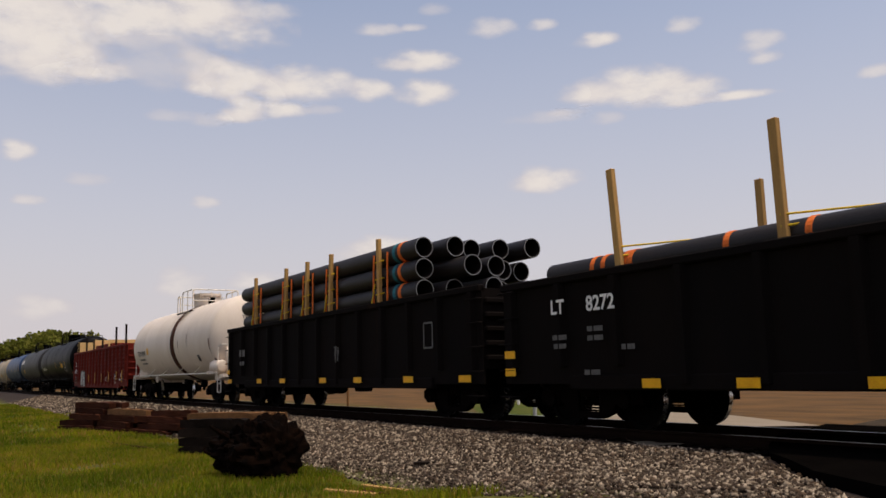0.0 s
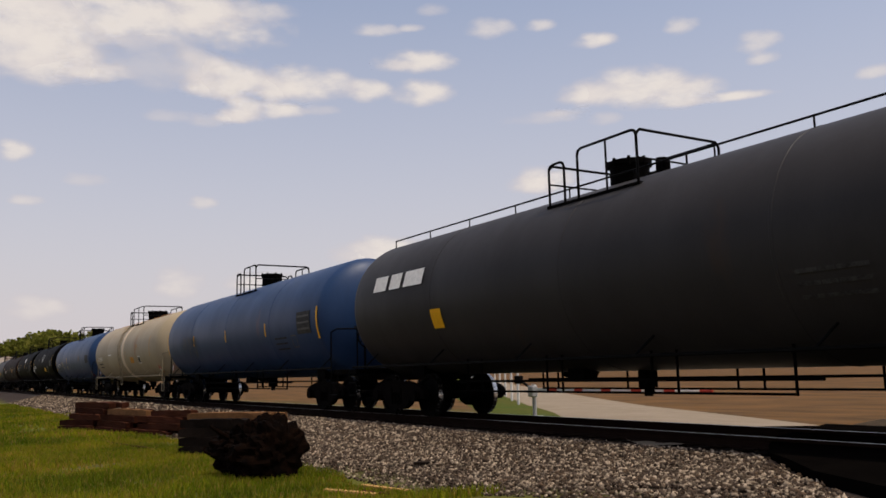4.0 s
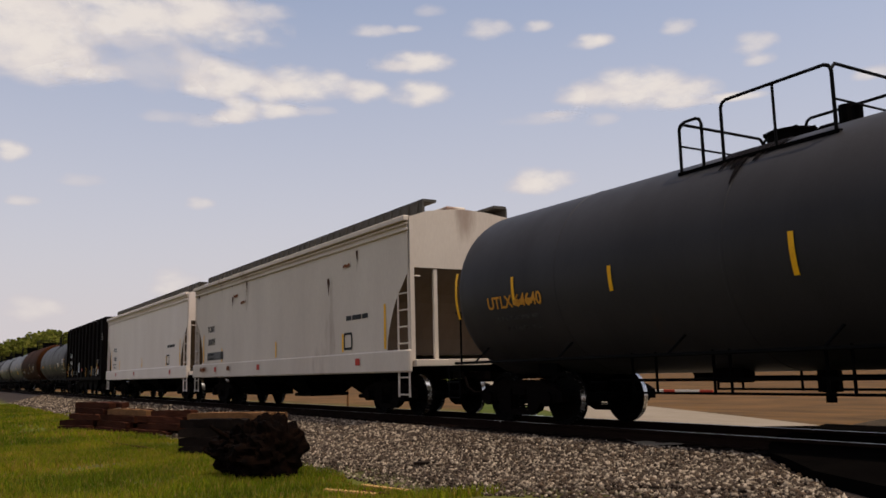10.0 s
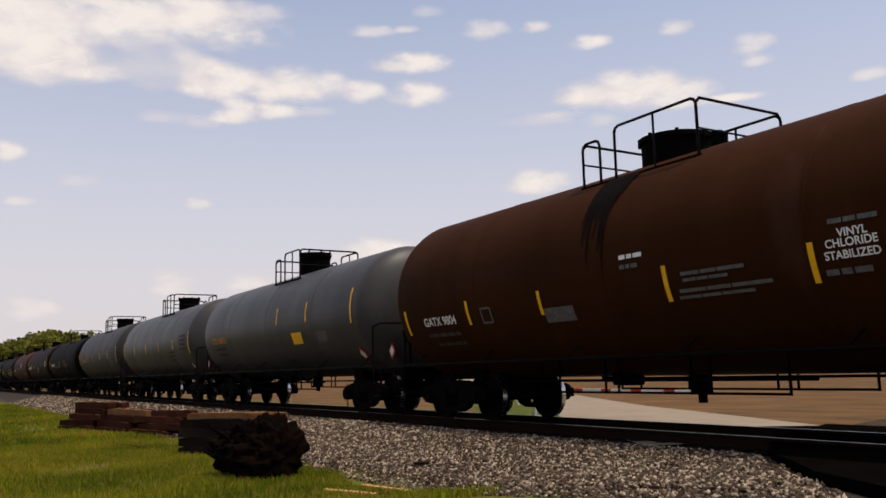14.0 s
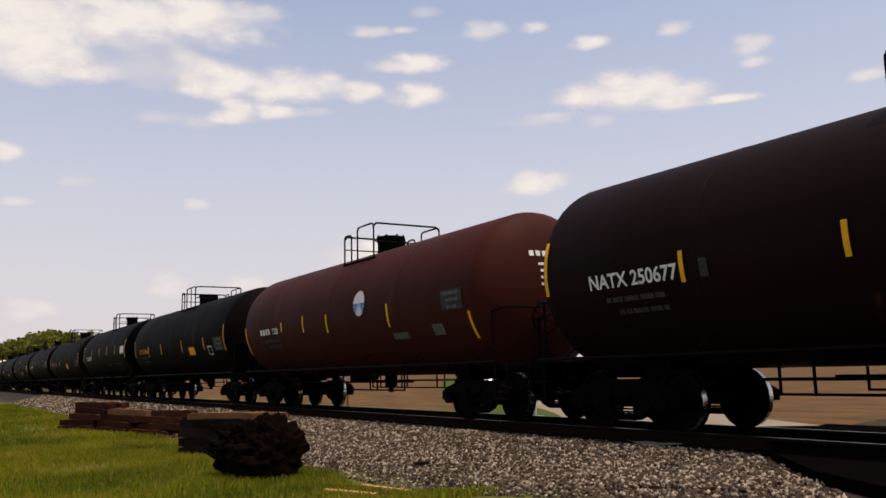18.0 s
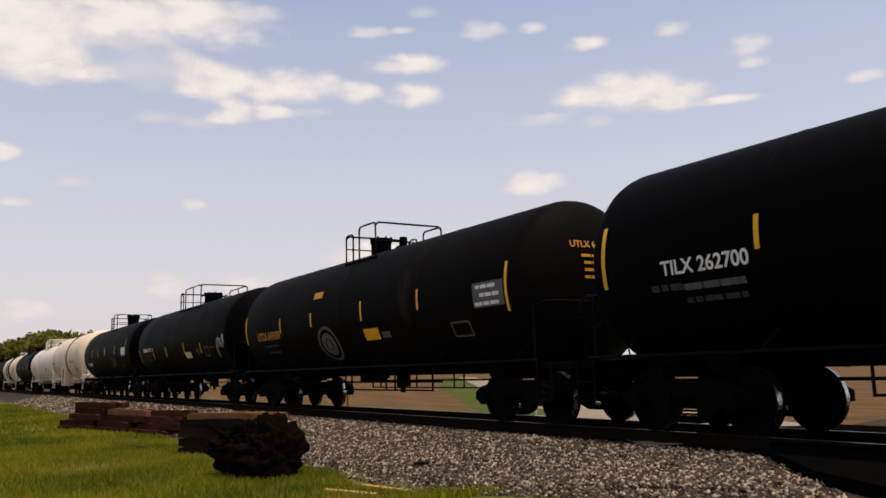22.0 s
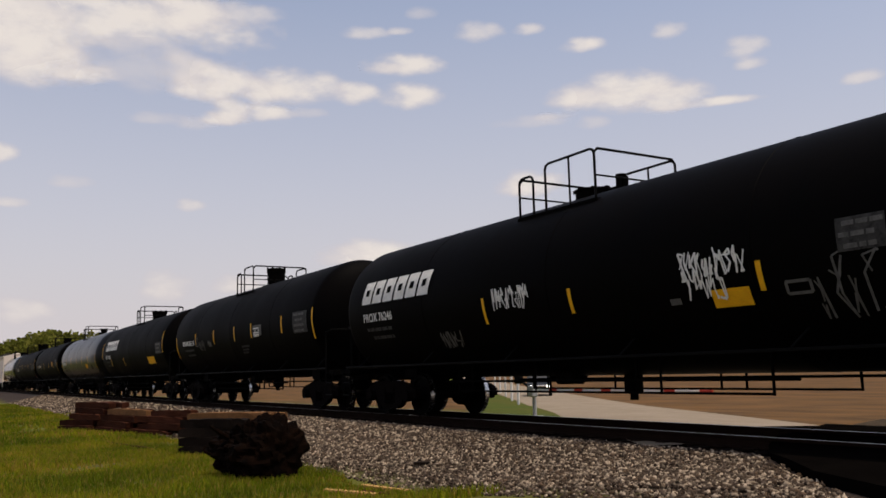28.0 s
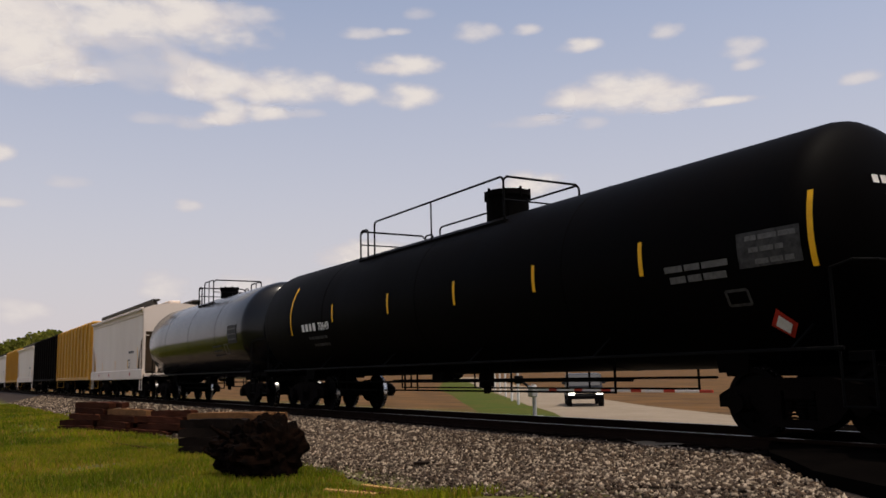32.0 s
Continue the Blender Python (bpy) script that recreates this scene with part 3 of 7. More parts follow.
# trucks: two side frames, a bolster, springs and two turning wheelsets
WHEEL_R = 0.457
def wheelset_mesh():
    bm = bmesh.new()
    rod(bm, (0, -0.98, 0), (0, 0.98, 0), 0.08, 12)
    for s in (-1, 1):
        y = 0.72 * s
        prof = [(-0.07, 0.09), (-0.07, 0.15), (-0.02, 0.17), (-0.01, 0.36), (-0.055, 0.39), (-0.055, WHEEL_R), (0.055, WHEEL_R + .004), (0.06, WHEEL_R + .026), (0.085, WHEEL_R + .024), (0.085, 0.39), (0.03, 0.36), (0.02, 0.17), (0.07, 0.15), (0.07, 0.09)]
        seg = 28
        rings = []
        for px, r in prof:
            rings.append([bm.verts.new((r * math.sin(2 * math.pi * k / seg), y - s * px, r * math.cos(2 * math.pi * k / seg))) for k in range(seg)])
        for j, (a, b) in enumerate(zip(rings, rings[1:])):
            for k in range(seg):
                f = bm.faces.new((a[k], a[(k + 1) % seg], b[(k + 1) % seg], b[k]))
                f.material_index = 1 if j == 5 else 0
        for k in range(3):
            a = 2 * math.pi * k / 3
            rod(bm, (0.26 * math.sin(a), y - .05, 0.26 * math.cos(a)), (0.26 * math.sin(a), y + .05, 0.26 * math.cos(a)), 0.035, 6)
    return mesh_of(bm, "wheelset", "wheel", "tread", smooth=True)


def side_frame_mesh():
    bm = bmesh.new()
    left = [(-1.22, 0.40), (-1.22, 0.56), (-1.02, 0.66), (-0.45, 0.78), (-0.25, 0.78), (-0.25, 0.16), (-0.28, 0.16), (-0.50, 0.24), (-0.75, 0.50), (-1.0, 0.40)]
    prism(bm, left, -0.07, 0.07)
    prism(bm, [(-x, z) for x, z in left[::-1]], -0.07, 0.07)
    prism(bm, [(-0.25, 0.62), (-0.25, 0.78), (0.25, 0.78), (0.25, 0.62)], -0.07, 0.07)
    prism(bm, [(-0.25, 0.16), (-0.25, 0.26), (0.25, 0.26), (0.25, 0.16)], -0.07, 0.07)
    for x in (-0.889, 0.889):
        rod(bm, (x, -0.16, 0.457), (x, 0.10, 0.457), 0.13, 12)
        box(bm, (x, 0, 0.47), (0.36, 0.2, 0.20), bevel=0.02)
    for x in (-0.16, 0.0, 0.16):
        for k in range(6):
            rod(bm, (x, 0, 0.27 + .045 * k), (x, 0, 0.295 + .045 * k), 0.065, 8)
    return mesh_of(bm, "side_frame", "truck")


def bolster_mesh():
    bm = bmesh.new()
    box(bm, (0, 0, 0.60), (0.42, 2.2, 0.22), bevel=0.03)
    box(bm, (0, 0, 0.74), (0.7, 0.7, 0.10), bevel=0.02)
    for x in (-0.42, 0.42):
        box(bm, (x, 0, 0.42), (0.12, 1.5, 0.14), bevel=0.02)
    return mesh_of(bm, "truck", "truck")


WHEEL_ME, FRAME_ME, BOLSTER_ME = wheelset_mesh(), side_frame_mesh(), bolster_mesh()
WHEELS, CARS, WAY = [], [], {}


def add_truck(car, x):
    t = put("truck", BOLSTER_ME, car, pose(x, 0, 0))
    for y in (-1.02, 1.02):
        put("side_frame", FRAME_ME, t, pose(0, y, 0, 0, 0, 0 if y < 0 else 180))
    for dx in (-0.889, 0.889):
        w = put("wheelset", WHEEL_ME, t)
        w.matrix_parent_inverse = Matrix.Translation((dx, 0, WHEEL_R))
        WHEELS.append(w)


def coupler_mesh():
    bm = bmesh.new()
    box(bm, (-0.25, 0, 0.88), (0.7, 0.16, 0.16), bevel=0.02)
    box(bm, (0.16, -0.03, 0.88), (0.28, 0.3, 0.3), bevel=0.05)
    path(bm, [(-0.3, -0.25, 0.84), (-0.1, -0.3, 0.62), (0.15, -0.28, 0.5), (0.35, -0.2, 0.52)], 0.03)
    return mesh_of(bm, "coupler", "truck")


COUPLER_ME = coupler_mesh()


def begin_car(name, label, u0, u1, category="rail car"):
    c = thing(name, label, category, "cars of the freight train")
    CARS.append(c)
    WAY[c] = (u0 + u1) / 2
    return c, (u1 - u0) / 2


def running_gear(car, half, inset, reach):
    """Trucks, couplers and the sill between them; half: half the body, reach: from the body's end to the coupler face."""
    left, right = inset if isinstance(inset, tuple) else (inset, inset)
    for s in (-1, 1):
        add_truck(car, s * (half - (left if s < 0 else right)))
        put("coupler", COUPLER_ME, car, pose(s * (half + reach - 0.25), 0, 0, 0, 0, 0 if s > 0 else 180))


RAILING = {}
RUNGS = {}


def railing_meshes(length, col):
    key = (length, col)
    if key not in RAILING:
        h, w, e, r = 0.84, 0.95, length / 2, 0.024
        out = []
        for y in (-w, w):
            for x0, x1 in ((-e, -e + 0.42), (-e + 0.78, e)):
                bm = bmesh.new()
                c = .10
                h = .74 if x0 == -e else .86
                pts = [(x0, y, 0), (x0, y, h - c), (x0 + c * .3, y, h - c * .3), (x0 + c, y, h), (x1 - c, y, h), (x1 - c * .3, y, h - c * .3), (x1, y, h - c), (x1, y, 0)]
                path(bm, pts, r)
                if x1 - x0 > 1.2:
                    rod(bm, ((x0 + x1) / 2, y, 0), ((x0 + x1) / 2, y, h), r * .8, 6)
                out.append(("handrail", mesh_of(bm, "handrail", col)))
        for x in (-e, e):
            bm = bmesh.new()
            h = .74 if x < 0 else .86
            path(bm, [(x, -w, h - .08), (x, -w + .08, h), (x, w - .08, h), (x, w, h - .08)], r)
            path(bm, [(x, -w, 0.40), (x, w, 0.40)], r * .7)
            out.append(("end_rail", mesh_of(bm, "end_rail", col)))
        bm = bmesh.new()
        for y in (-w + .12, w - .12):
            box(bm, (0, y, -0.02), (length + .1, 0.30, 0.05))
        for x in (-e + .1, e - .1):
            box(bm, (x, 0, -0.02), (0.28, 2 * w, 0.05))
        for k in range(5):
            for y in (-w + .25, w - .25):
                box(bm, (-e + length * k / 4, y, -0.12), (0.05, 0.05, 0.2))
        out.append(("platform", mesh_of(bm, "platform", "underframe")))
        RAILING[key] = out
    return RAILING[key]


def dome_mesh(r, h, kind):
    bm = bmesh.new()
    rod(bm, (0, 0, -0.15), (0, 0, h * .8), r, 24)
    if kind == "round":
        rod(bm, (0, 0, h * .8), (0, 0, h * 1.02), r * 1.0, 24, r2=r * .62)
    else:
        rod(bm, (0, 0, h * .8), (0, 0, h), r * 1.08, 24)
        for k in range(8):
            a = 2 * math.pi * k / 8
            rod(bm, (r * 1.04 * math.cos(a), r * 1.04 * math.sin(a), h * .7), (r * 1.04 * math.cos(a), r * 1.04 * math.sin(a), h * 1.08), 0.03, 6)
    return bm


def tank_car(u0, u1, col, label, top=4.1, R=1.60, dome="flat", dome_x=0.15, dome_r=0.34, dome_h=0.40, plat=2.0, plat_x=0.2, rod_col="rodblack", code="", code_col="white_mark",
             code_x=None, code_z=-.52, size=0.30, strips=4, stencil=True, band=None, placard=False, side_rod="rodblack", valve=True, ends_text=True, long_rail=False, spans=None, frame_col="underframe", trucks=(1.7, 1.3), ladder=False, extra=None, marks=(), head_text=True):
    car, half = begin_car("tank_car", label, u0, u1, "tank car")
    zc = top - R
    surf = ("tank", R, zc)
    bm = bmesh.new()
    head = [(0.66 * math.cos(a), R * math.sin(a)) for a in [math.pi / 2 * k / 9 for k in range(9, -1, -1)]]
    prof = [(-half + 0.66 - x, r) for x, r in head[::-1]]
    prof = prof[1:] if prof[0][1] < 1e-4 else prof
    body = [(-half + .7 + (2 * half - 1.4) * k / 7, R) for k in range(1, 7)]
    prof = prof + body + [(-x, r) for x, r in prof[::-1]]
    lathe_x(bm, prof, 48, 0, zc)
    part("tank", bm, col, car, smooth=True)
    # weld seams that stand proud round the shell
    for k in (1, 2, 3):
        x = -half + 2 * half * k / 4
        bm = bmesh.new()
        lathe_x(bm, [(x - .03, R - .002), (x - .022, R + .006), (x + .022, R + .006), (x + .03, R - .002)], 48, 0, zc, caps=False)
        part("weld_seam", bm, col, car, smooth=True)
    if band:
        bx, bw, bc = band
        bm = bmesh.new()
        lathe_x(bm, [(bx - bw / 2, R), (bx - bw / 2 + .02, R + .012), (bx + bw / 2 - .02, R + .012), (bx + bw / 2, R)], 48, 0, zc, caps=False)
        part("shell_band", bm, bc, car, smooth=True)
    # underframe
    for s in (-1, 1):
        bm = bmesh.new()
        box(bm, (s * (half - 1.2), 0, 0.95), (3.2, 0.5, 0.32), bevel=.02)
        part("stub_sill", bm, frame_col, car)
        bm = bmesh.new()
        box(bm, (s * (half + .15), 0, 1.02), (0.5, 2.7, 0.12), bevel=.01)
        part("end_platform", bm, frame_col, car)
        if frame_col != "underframe":
            bm = bmesh.new()
            prism(bm, [(s * (half - 1.5), 1.06), (s * (half + .25), 1.06), (s * (half + .25), 1.5), (s * (half - .15), 2.05), (s * (half - .8), 1.75)], -1.08, -1.0)
            part("end_shield", bm, frame_col, car)
    for s in (-1, 1):
        bm = bmesh.new()
        prism(bm, [(s * (half - 2.2) - .25, 0.85), (s * (half - 2.2) + .25, 0.85), (s * (half - 2.2) + .35, zc - R * .55), (s * (half - 2.2) - .35, zc - R * .55)], -.8, .8)
        part("saddle", bm, frame_col, car)
    # side rods and the low rails with their hangers
    for y in (-1.42, 1.42):
        bm = bmesh.new()
        rod(bm, (-half + .1, y, 1.12), (half - .1, y, 1.12), 0.026, 6)
        for k in range(6):
            x = -half + .8 + (2 * half - 1.6) * k / 5
            rod(bm, (x, y, 1.12), (x + .16, y * .82, 1.42), 0.018, 5)
        part("side_rod", bm, side_rod, car)
    for y in (-0.95, 0.95) if side_rod == "rodblack" else ():
        bm = bmesh.new()
        a, b = -half + 4.0, half - 4.0
        rod(bm, (a, y, 0.76), (b, y, 0.76), 0.022, 6)
        rod(bm, (a + .5, y, 0.57), (b - .4, y, 0.57), 0.018, 6)
        for k, x in enumerate([a + .5, a + 1.0, a + (b - a) * .36, a + (b - a) * .41, a + (b - a) * .66, a + (b - a) * .72, b - .4]):
            rod(bm, (x, y, 0.55), (x, y, 1.2), 0.022, 5)
        part("brake_rigging", bm, "underframe", car)
    bm = bmesh.new()
    rod(bm, (0.3, 0, zc - R + .05), (0.3, 0, zc - R - .28), 0.16, 10)
    rod(bm, (0.3, 0, zc - R - .28), (0.3, 0, zc - R - .42), 0.07, 8)
    part("outlet_valve", bm, "underframe", car)
    bm = bmesh.new()
    box(bm, (-1.0, -.3, zc - R - .02), (.5, .3, .25), bevel=.03)
    part("brake_valve", bm, "underframe", car)
    bm = bmesh.new()
    rod(bm, (-2.4, .5, zc - R + .05), (-1.6, .5, zc - R + .05), 0.16, 10)
    part("air_reservoir", bm, "underframe", car)
    # end ladders and grab irons
    for s in (-1, 1):
        bm = bmesh.new()
        x = s * (half + .02)
        path(bm, [(x - s * .25, -1.36, 1.08), (x - s * .25, -1.36, 2.05), (x, -1.3, 2.12), (x + s * .12, -1.0, 2.12), (x + s * .12, 1.0, 2.12)], 0.022)
        for z in (0.45, 0.75):
            rod(bm, (x - .2, -1.38, z), (x + .2, -1.38, z), 0.018, 5)
        for dx in (-.2, .2):
            rod(bm, (x + dx, -1.38, 0.45), (x + dx, -1.38, 1.08), 0.018, 5)
        part("grab_rail", bm, side_rod, car)
    # walkway round the manway
    for nm, me in (railing_meshes(plat, rod_col) if plat else ()):
        put(nm, me, car, pose(plat_x, 0, top - .28))
    if dome_r:
        bm = dome_mesh(dome_r, dome_h, dome)
        ob = part("manway", bm, "white" if frame_col == "white" else "underframe", car, smooth=True)
        ob.matrix_basis = pose(plat_x + dome_x - .2, 0, top)
    if valve:
        bm = bmesh.new()
        rod(bm, (0, 0, -.1), (0, 0, .3), 0.10, 10)
        box(bm, (-.3, .1, .06), (.3, .2, .14), bevel=.03)
        rod(bm, (0.28, -.2, -.1), (0.28, -.2, .18), 0.07, 8)
        ob = part("safety_valve", bm, "underframe", car)
        ob.matrix_basis = pose(plat_x + plat * .32, 0, top)
    # ladder from the platform to the side rod
    bm = bmesh.new()
    x = plat_x - max(plat, .4) / 2 + .6
    for dx in (-.2, .2):
        path(bm, [(x + dx, -(R + .08) * math.cos(a), zc + (R + .08) * math.sin(a)) for a in (0.85, .55, .2, -.15, -.45)] + [(x + dx, -1.42, 0.72)], 0.02, 5)
    path(bm, [(x - .2, -1.42, .72), (x + .2, -1.42, .72)], 0.018)
    if plat and ladder:
        rungs = RUNGS.get(side_rod)
        if rungs is None:
            b2 = bmesh.new()
            rod(b2, (-.2, 0, 0), (.2, 0, 0), 0.014, 6)
            rungs = RUNGS[side_rod] = mesh_of(b2, "rung", side_rod)
        lad = part("ladder", bm, side_rod, car)
        for k in range(9):
            a = 0.85 - 1.3 * k / 8
            put("rung", rungs, lad, pose(x, -(R + .08) * math.cos(a), zc + (R + .08) * math.sin(a)))
    if long_rail:
        a0, a1 = spans or (-half + .8, half - .8)
        for y in (-.55, .55):
            bm = bmesh.new()
            zt = zc + math.sqrt(R * R - y * y)
            rod(bm, (a0, y, zt + .16), (a1, y, zt + .16), 0.018, 6)
            n = max(3, int((a1 - a0) / 1.6))
            for k in range(n + 1):
                rod(bm, (a0 + (a1 - a0) * k / n, y, zt - .05), (a0 + (a1 - a0) * k / n, y, zt + .16), 0.015, 5)
            part("top_rail", bm, rod_col, car)
    # brake wheel
    bm = bmesh.new()
    for k in range(12):
        a, b = 2 * math.pi * k / 12, 2 * math.pi * (k + 1) / 12
        rod(bm, (half + .38, -.6 + .28 * math.sin(a), 1.9 + .28 * math.cos(a)), (half + .38, -.6 + .28 * math.sin(b), 1.9 + .28 * math.cos(b)), 0.02, 5)
    for k in range(3):
        a = math.pi * k / 3
        rod(bm, (half + .38, -.6 - .28 * math.sin(a), 1.9 - .28 * math.cos(a)), (half + .38, -.6 + .28 * math.sin(a), 1.9 + .28 * math.cos(a)), 0.014, 5)
    rod(bm, (half + .38, -.6, 1.9), (half + .1, -.6, 1.9), 0.03, 6)
    rod(bm, (half + .2, -.6, 1.9), (half + .2, -.6, 1.05), 0.03, 6)
    part("brake_wheel", bm, frame_col, car)
    # markings
    mz = zc + .13
    if isinstance(strips, list):
        for x, dz, tall in strips:
            lay(car, "reflector_strip", panel(0.08, tall, 6), "yellow", x, mz + dz, surf)
    elif strips:
        n = strips + 2
        for k in range(n):
            x = -half + .62 + (2 * half - 1.24) * k / (n - 1)
            if code and 0 < k < n - 1 and abs(x - (-half + 2.3 if code_x is None else code_x)) < 1.2:
                x = (-half + 2.3 if code_x is None else code_x) + 1.32
            tall = 0.85 if k in (0, n - 1) else 0.40
            lay(car, "reflector_strip", panel(0.09, tall, 6), "yellow", x, mz - (.30 if k in (0, n - 1) else 0.30), surf)
    if code:
        cx = -half + 2.3 if code_x is None else code_x
        soft = "grey_mark" if code_col == "black_mark" else "dim_mark"
        if code[0] == "#":
            # the owner's initials are a company name: four plain blocks, then the car number
            lay(car, "owner_mark", bars([size * .62, size * .62, size * .55, size * .62], size), code_col, cx - size * 1.75, mz + code_z, surf)
            lay(car, "lettering", words(code[5:], size), code_col, cx + size * 1.75, mz + code_z, surf)
        else:
            lay(car, "lettering", words(code, size), code_col, cx, mz + code_z, surf)
        lay(car, "small_print", bars([.1, .22, .3, .26, .18], .11), soft, cx, mz + code_z - .22, surf)
        lay(car, "small_print", bars([.12, .12, .3, .24, .1], .11), soft, cx + .1, mz + code_z - .40, surf)
    for mk in marks:
        what, x, dz, w, h, col_m = mk
        if what == "stencil":
            # a patch of faded paint with close lines of small print on it
            lay(car, "test_panel", panel(w, h), "dim_mark" if col_m != "white_mark" else "grey_mark", x, mz + dz, surf, "faded stencil panel", .018)
            rows = max(3, int(h / .13))
            for r in range(rows):
                rr = random.Random(int(x * 100) + r)
                ws = [w * q for q in (rr.uniform(.12, .3), rr.uniform(.1, .3), rr.uniform(.1, .3))]
                lay(car, "small_print", bars(ws, h / rows * .62), "grey_mark" if col_m == "dim_mark" else col_m, x + rr.uniform(-.08, .08) * w, mz + dz + h * (.5 - (r + .75) / rows), surf, "", .024)
            continue
        if what == "ring":
            n = 22
            pts = [(q * w * math.cos(2 * math.pi * i / n), q * w * 1.2 * math.sin(2 * math.pi * i / n)) for i in range(n + 1) for q in (.82, 1.0)]
            lay(car, "sprayed_ring", (pts, [(2 * i, 2 * i + 1, 2 * i + 3, 2 * i + 2) for i in range(n)]), col_m, x, mz + dz, surf, "", .02)
            continue
        geo = panel(w, h, 5) if what == "panel" else frame_mark(w, h, .04) if what == "frame" else scrawl(w, h, x) if what == "scrawl" else bars([w * .3, w * .25, w * .4], h) if what == "bars" else \
            disc(w) if what == "disc" else drips(w, h, x) if what == "drips" else disc(w, 16, math.pi * .5, math.pi * 1.5) if what == "half" else words(what, h)
        nm = {"panel": "sign_panel", "frame": "stencil_frame", "scrawl": "sprayed_writing", "bars": "small_print", "disc": "emblem", "half": "emblem", "drips": "spill_stain"}.get(what, "lettering")
        lay(car, nm, geo, col_m, x, mz + dz, surf, "", .02 if nm != "small_print" else .026)
    if stencil and not isinstance(strips, list):
        lay(car, "test_panel", panel(0.95, 0.60), "dim_mark", half - 1.55, mz - .25, surf, "faded grey stencil panel")
        for r in range(3):
            lay(car, "small_print", bars([.2, .15, .3, .12], .07), "grey_mark", half - 1.55, mz - .10 - .17 * r, surf, "", .018)
        lay(car, "stencil_frame", frame_mark(0.36, 0.34, .04), "grey_mark", half - 2.4, mz - .72, surf)
        for r in range(3):
            lay(car, "small_print", bars([.3, .2, .4], .08), "dim_mark", half - 3.4, mz - .62 - .15 * r, surf)
    if ends_text:
        # on the curved head, at the end that faces along the train
        for row, ws in enumerate(([.34, .42], [.2, .12, .2], [.16, .3], [.3, .16], [.12, .22, .1])):
            p, f = bars(ws, .13 if row == 0 else .075)
            if row == 0 and code and code[0] != "#":
                p, f = words(code, .17)
            elif row == 0 and code:
                p, f = bars([.1, .1, .1, .1, .32], .15)
            vs = []
            for py, pz in p:
                y, z = py - .1, pz + .62 - .13 * row - (.05 if row else 0)
                q = min(.98, math.hypot(y, z) / R)
                vs.append((half - .66 + .66 * math.sqrt(1 - q * q) + .012, y, zc + z))
            me = bpy.data.meshes.new("end_lettering")
            me.from_pydata(vs, [], f)
            me.materials.append(M[code_col])
            put("end_lettering", me, car)
    if placard:
        lay(car, "placard", diamond(.24), "red_mark", half - 1.0, zc - 1.05, surf, "red and white diamond placard", .02)
        lay(car, "placard_panel", diamond(.15), "white_mark", half - 1.0, zc - 1.05, surf, "", .03)
    if placard is True:
        lay(car, "placard", diamond(.2), "red_mark", half - .12, zc - 1.02, ("flat", -.9))
        lay(car, "placard_panel", diamond(.13), "white_mark", half - .12, zc - 1.02, ("flat", -.9), "", .02)
    if extra:
        extra(car, half, zc, R, surf)
    running_gear(car, half, trucks, 0.62)
    return car


def prism_x(bm, poly, x0, x1):
    """The polygon [(y, z), ...] drawn out from x0 to x1."""
    a = [bm.verts.new((x0, y, z)) for y, z in poly]
    b = [bm.verts.new((x1, y, z)) for y, z in poly]
    bm.faces.new(a)
    bm.faces.new(b[::-1])
    for k in range(len(poly)):
        bm.faces.new((a[k], b[k], b[(k + 1) % len(poly)], a[(k + 1) % len(poly)]))


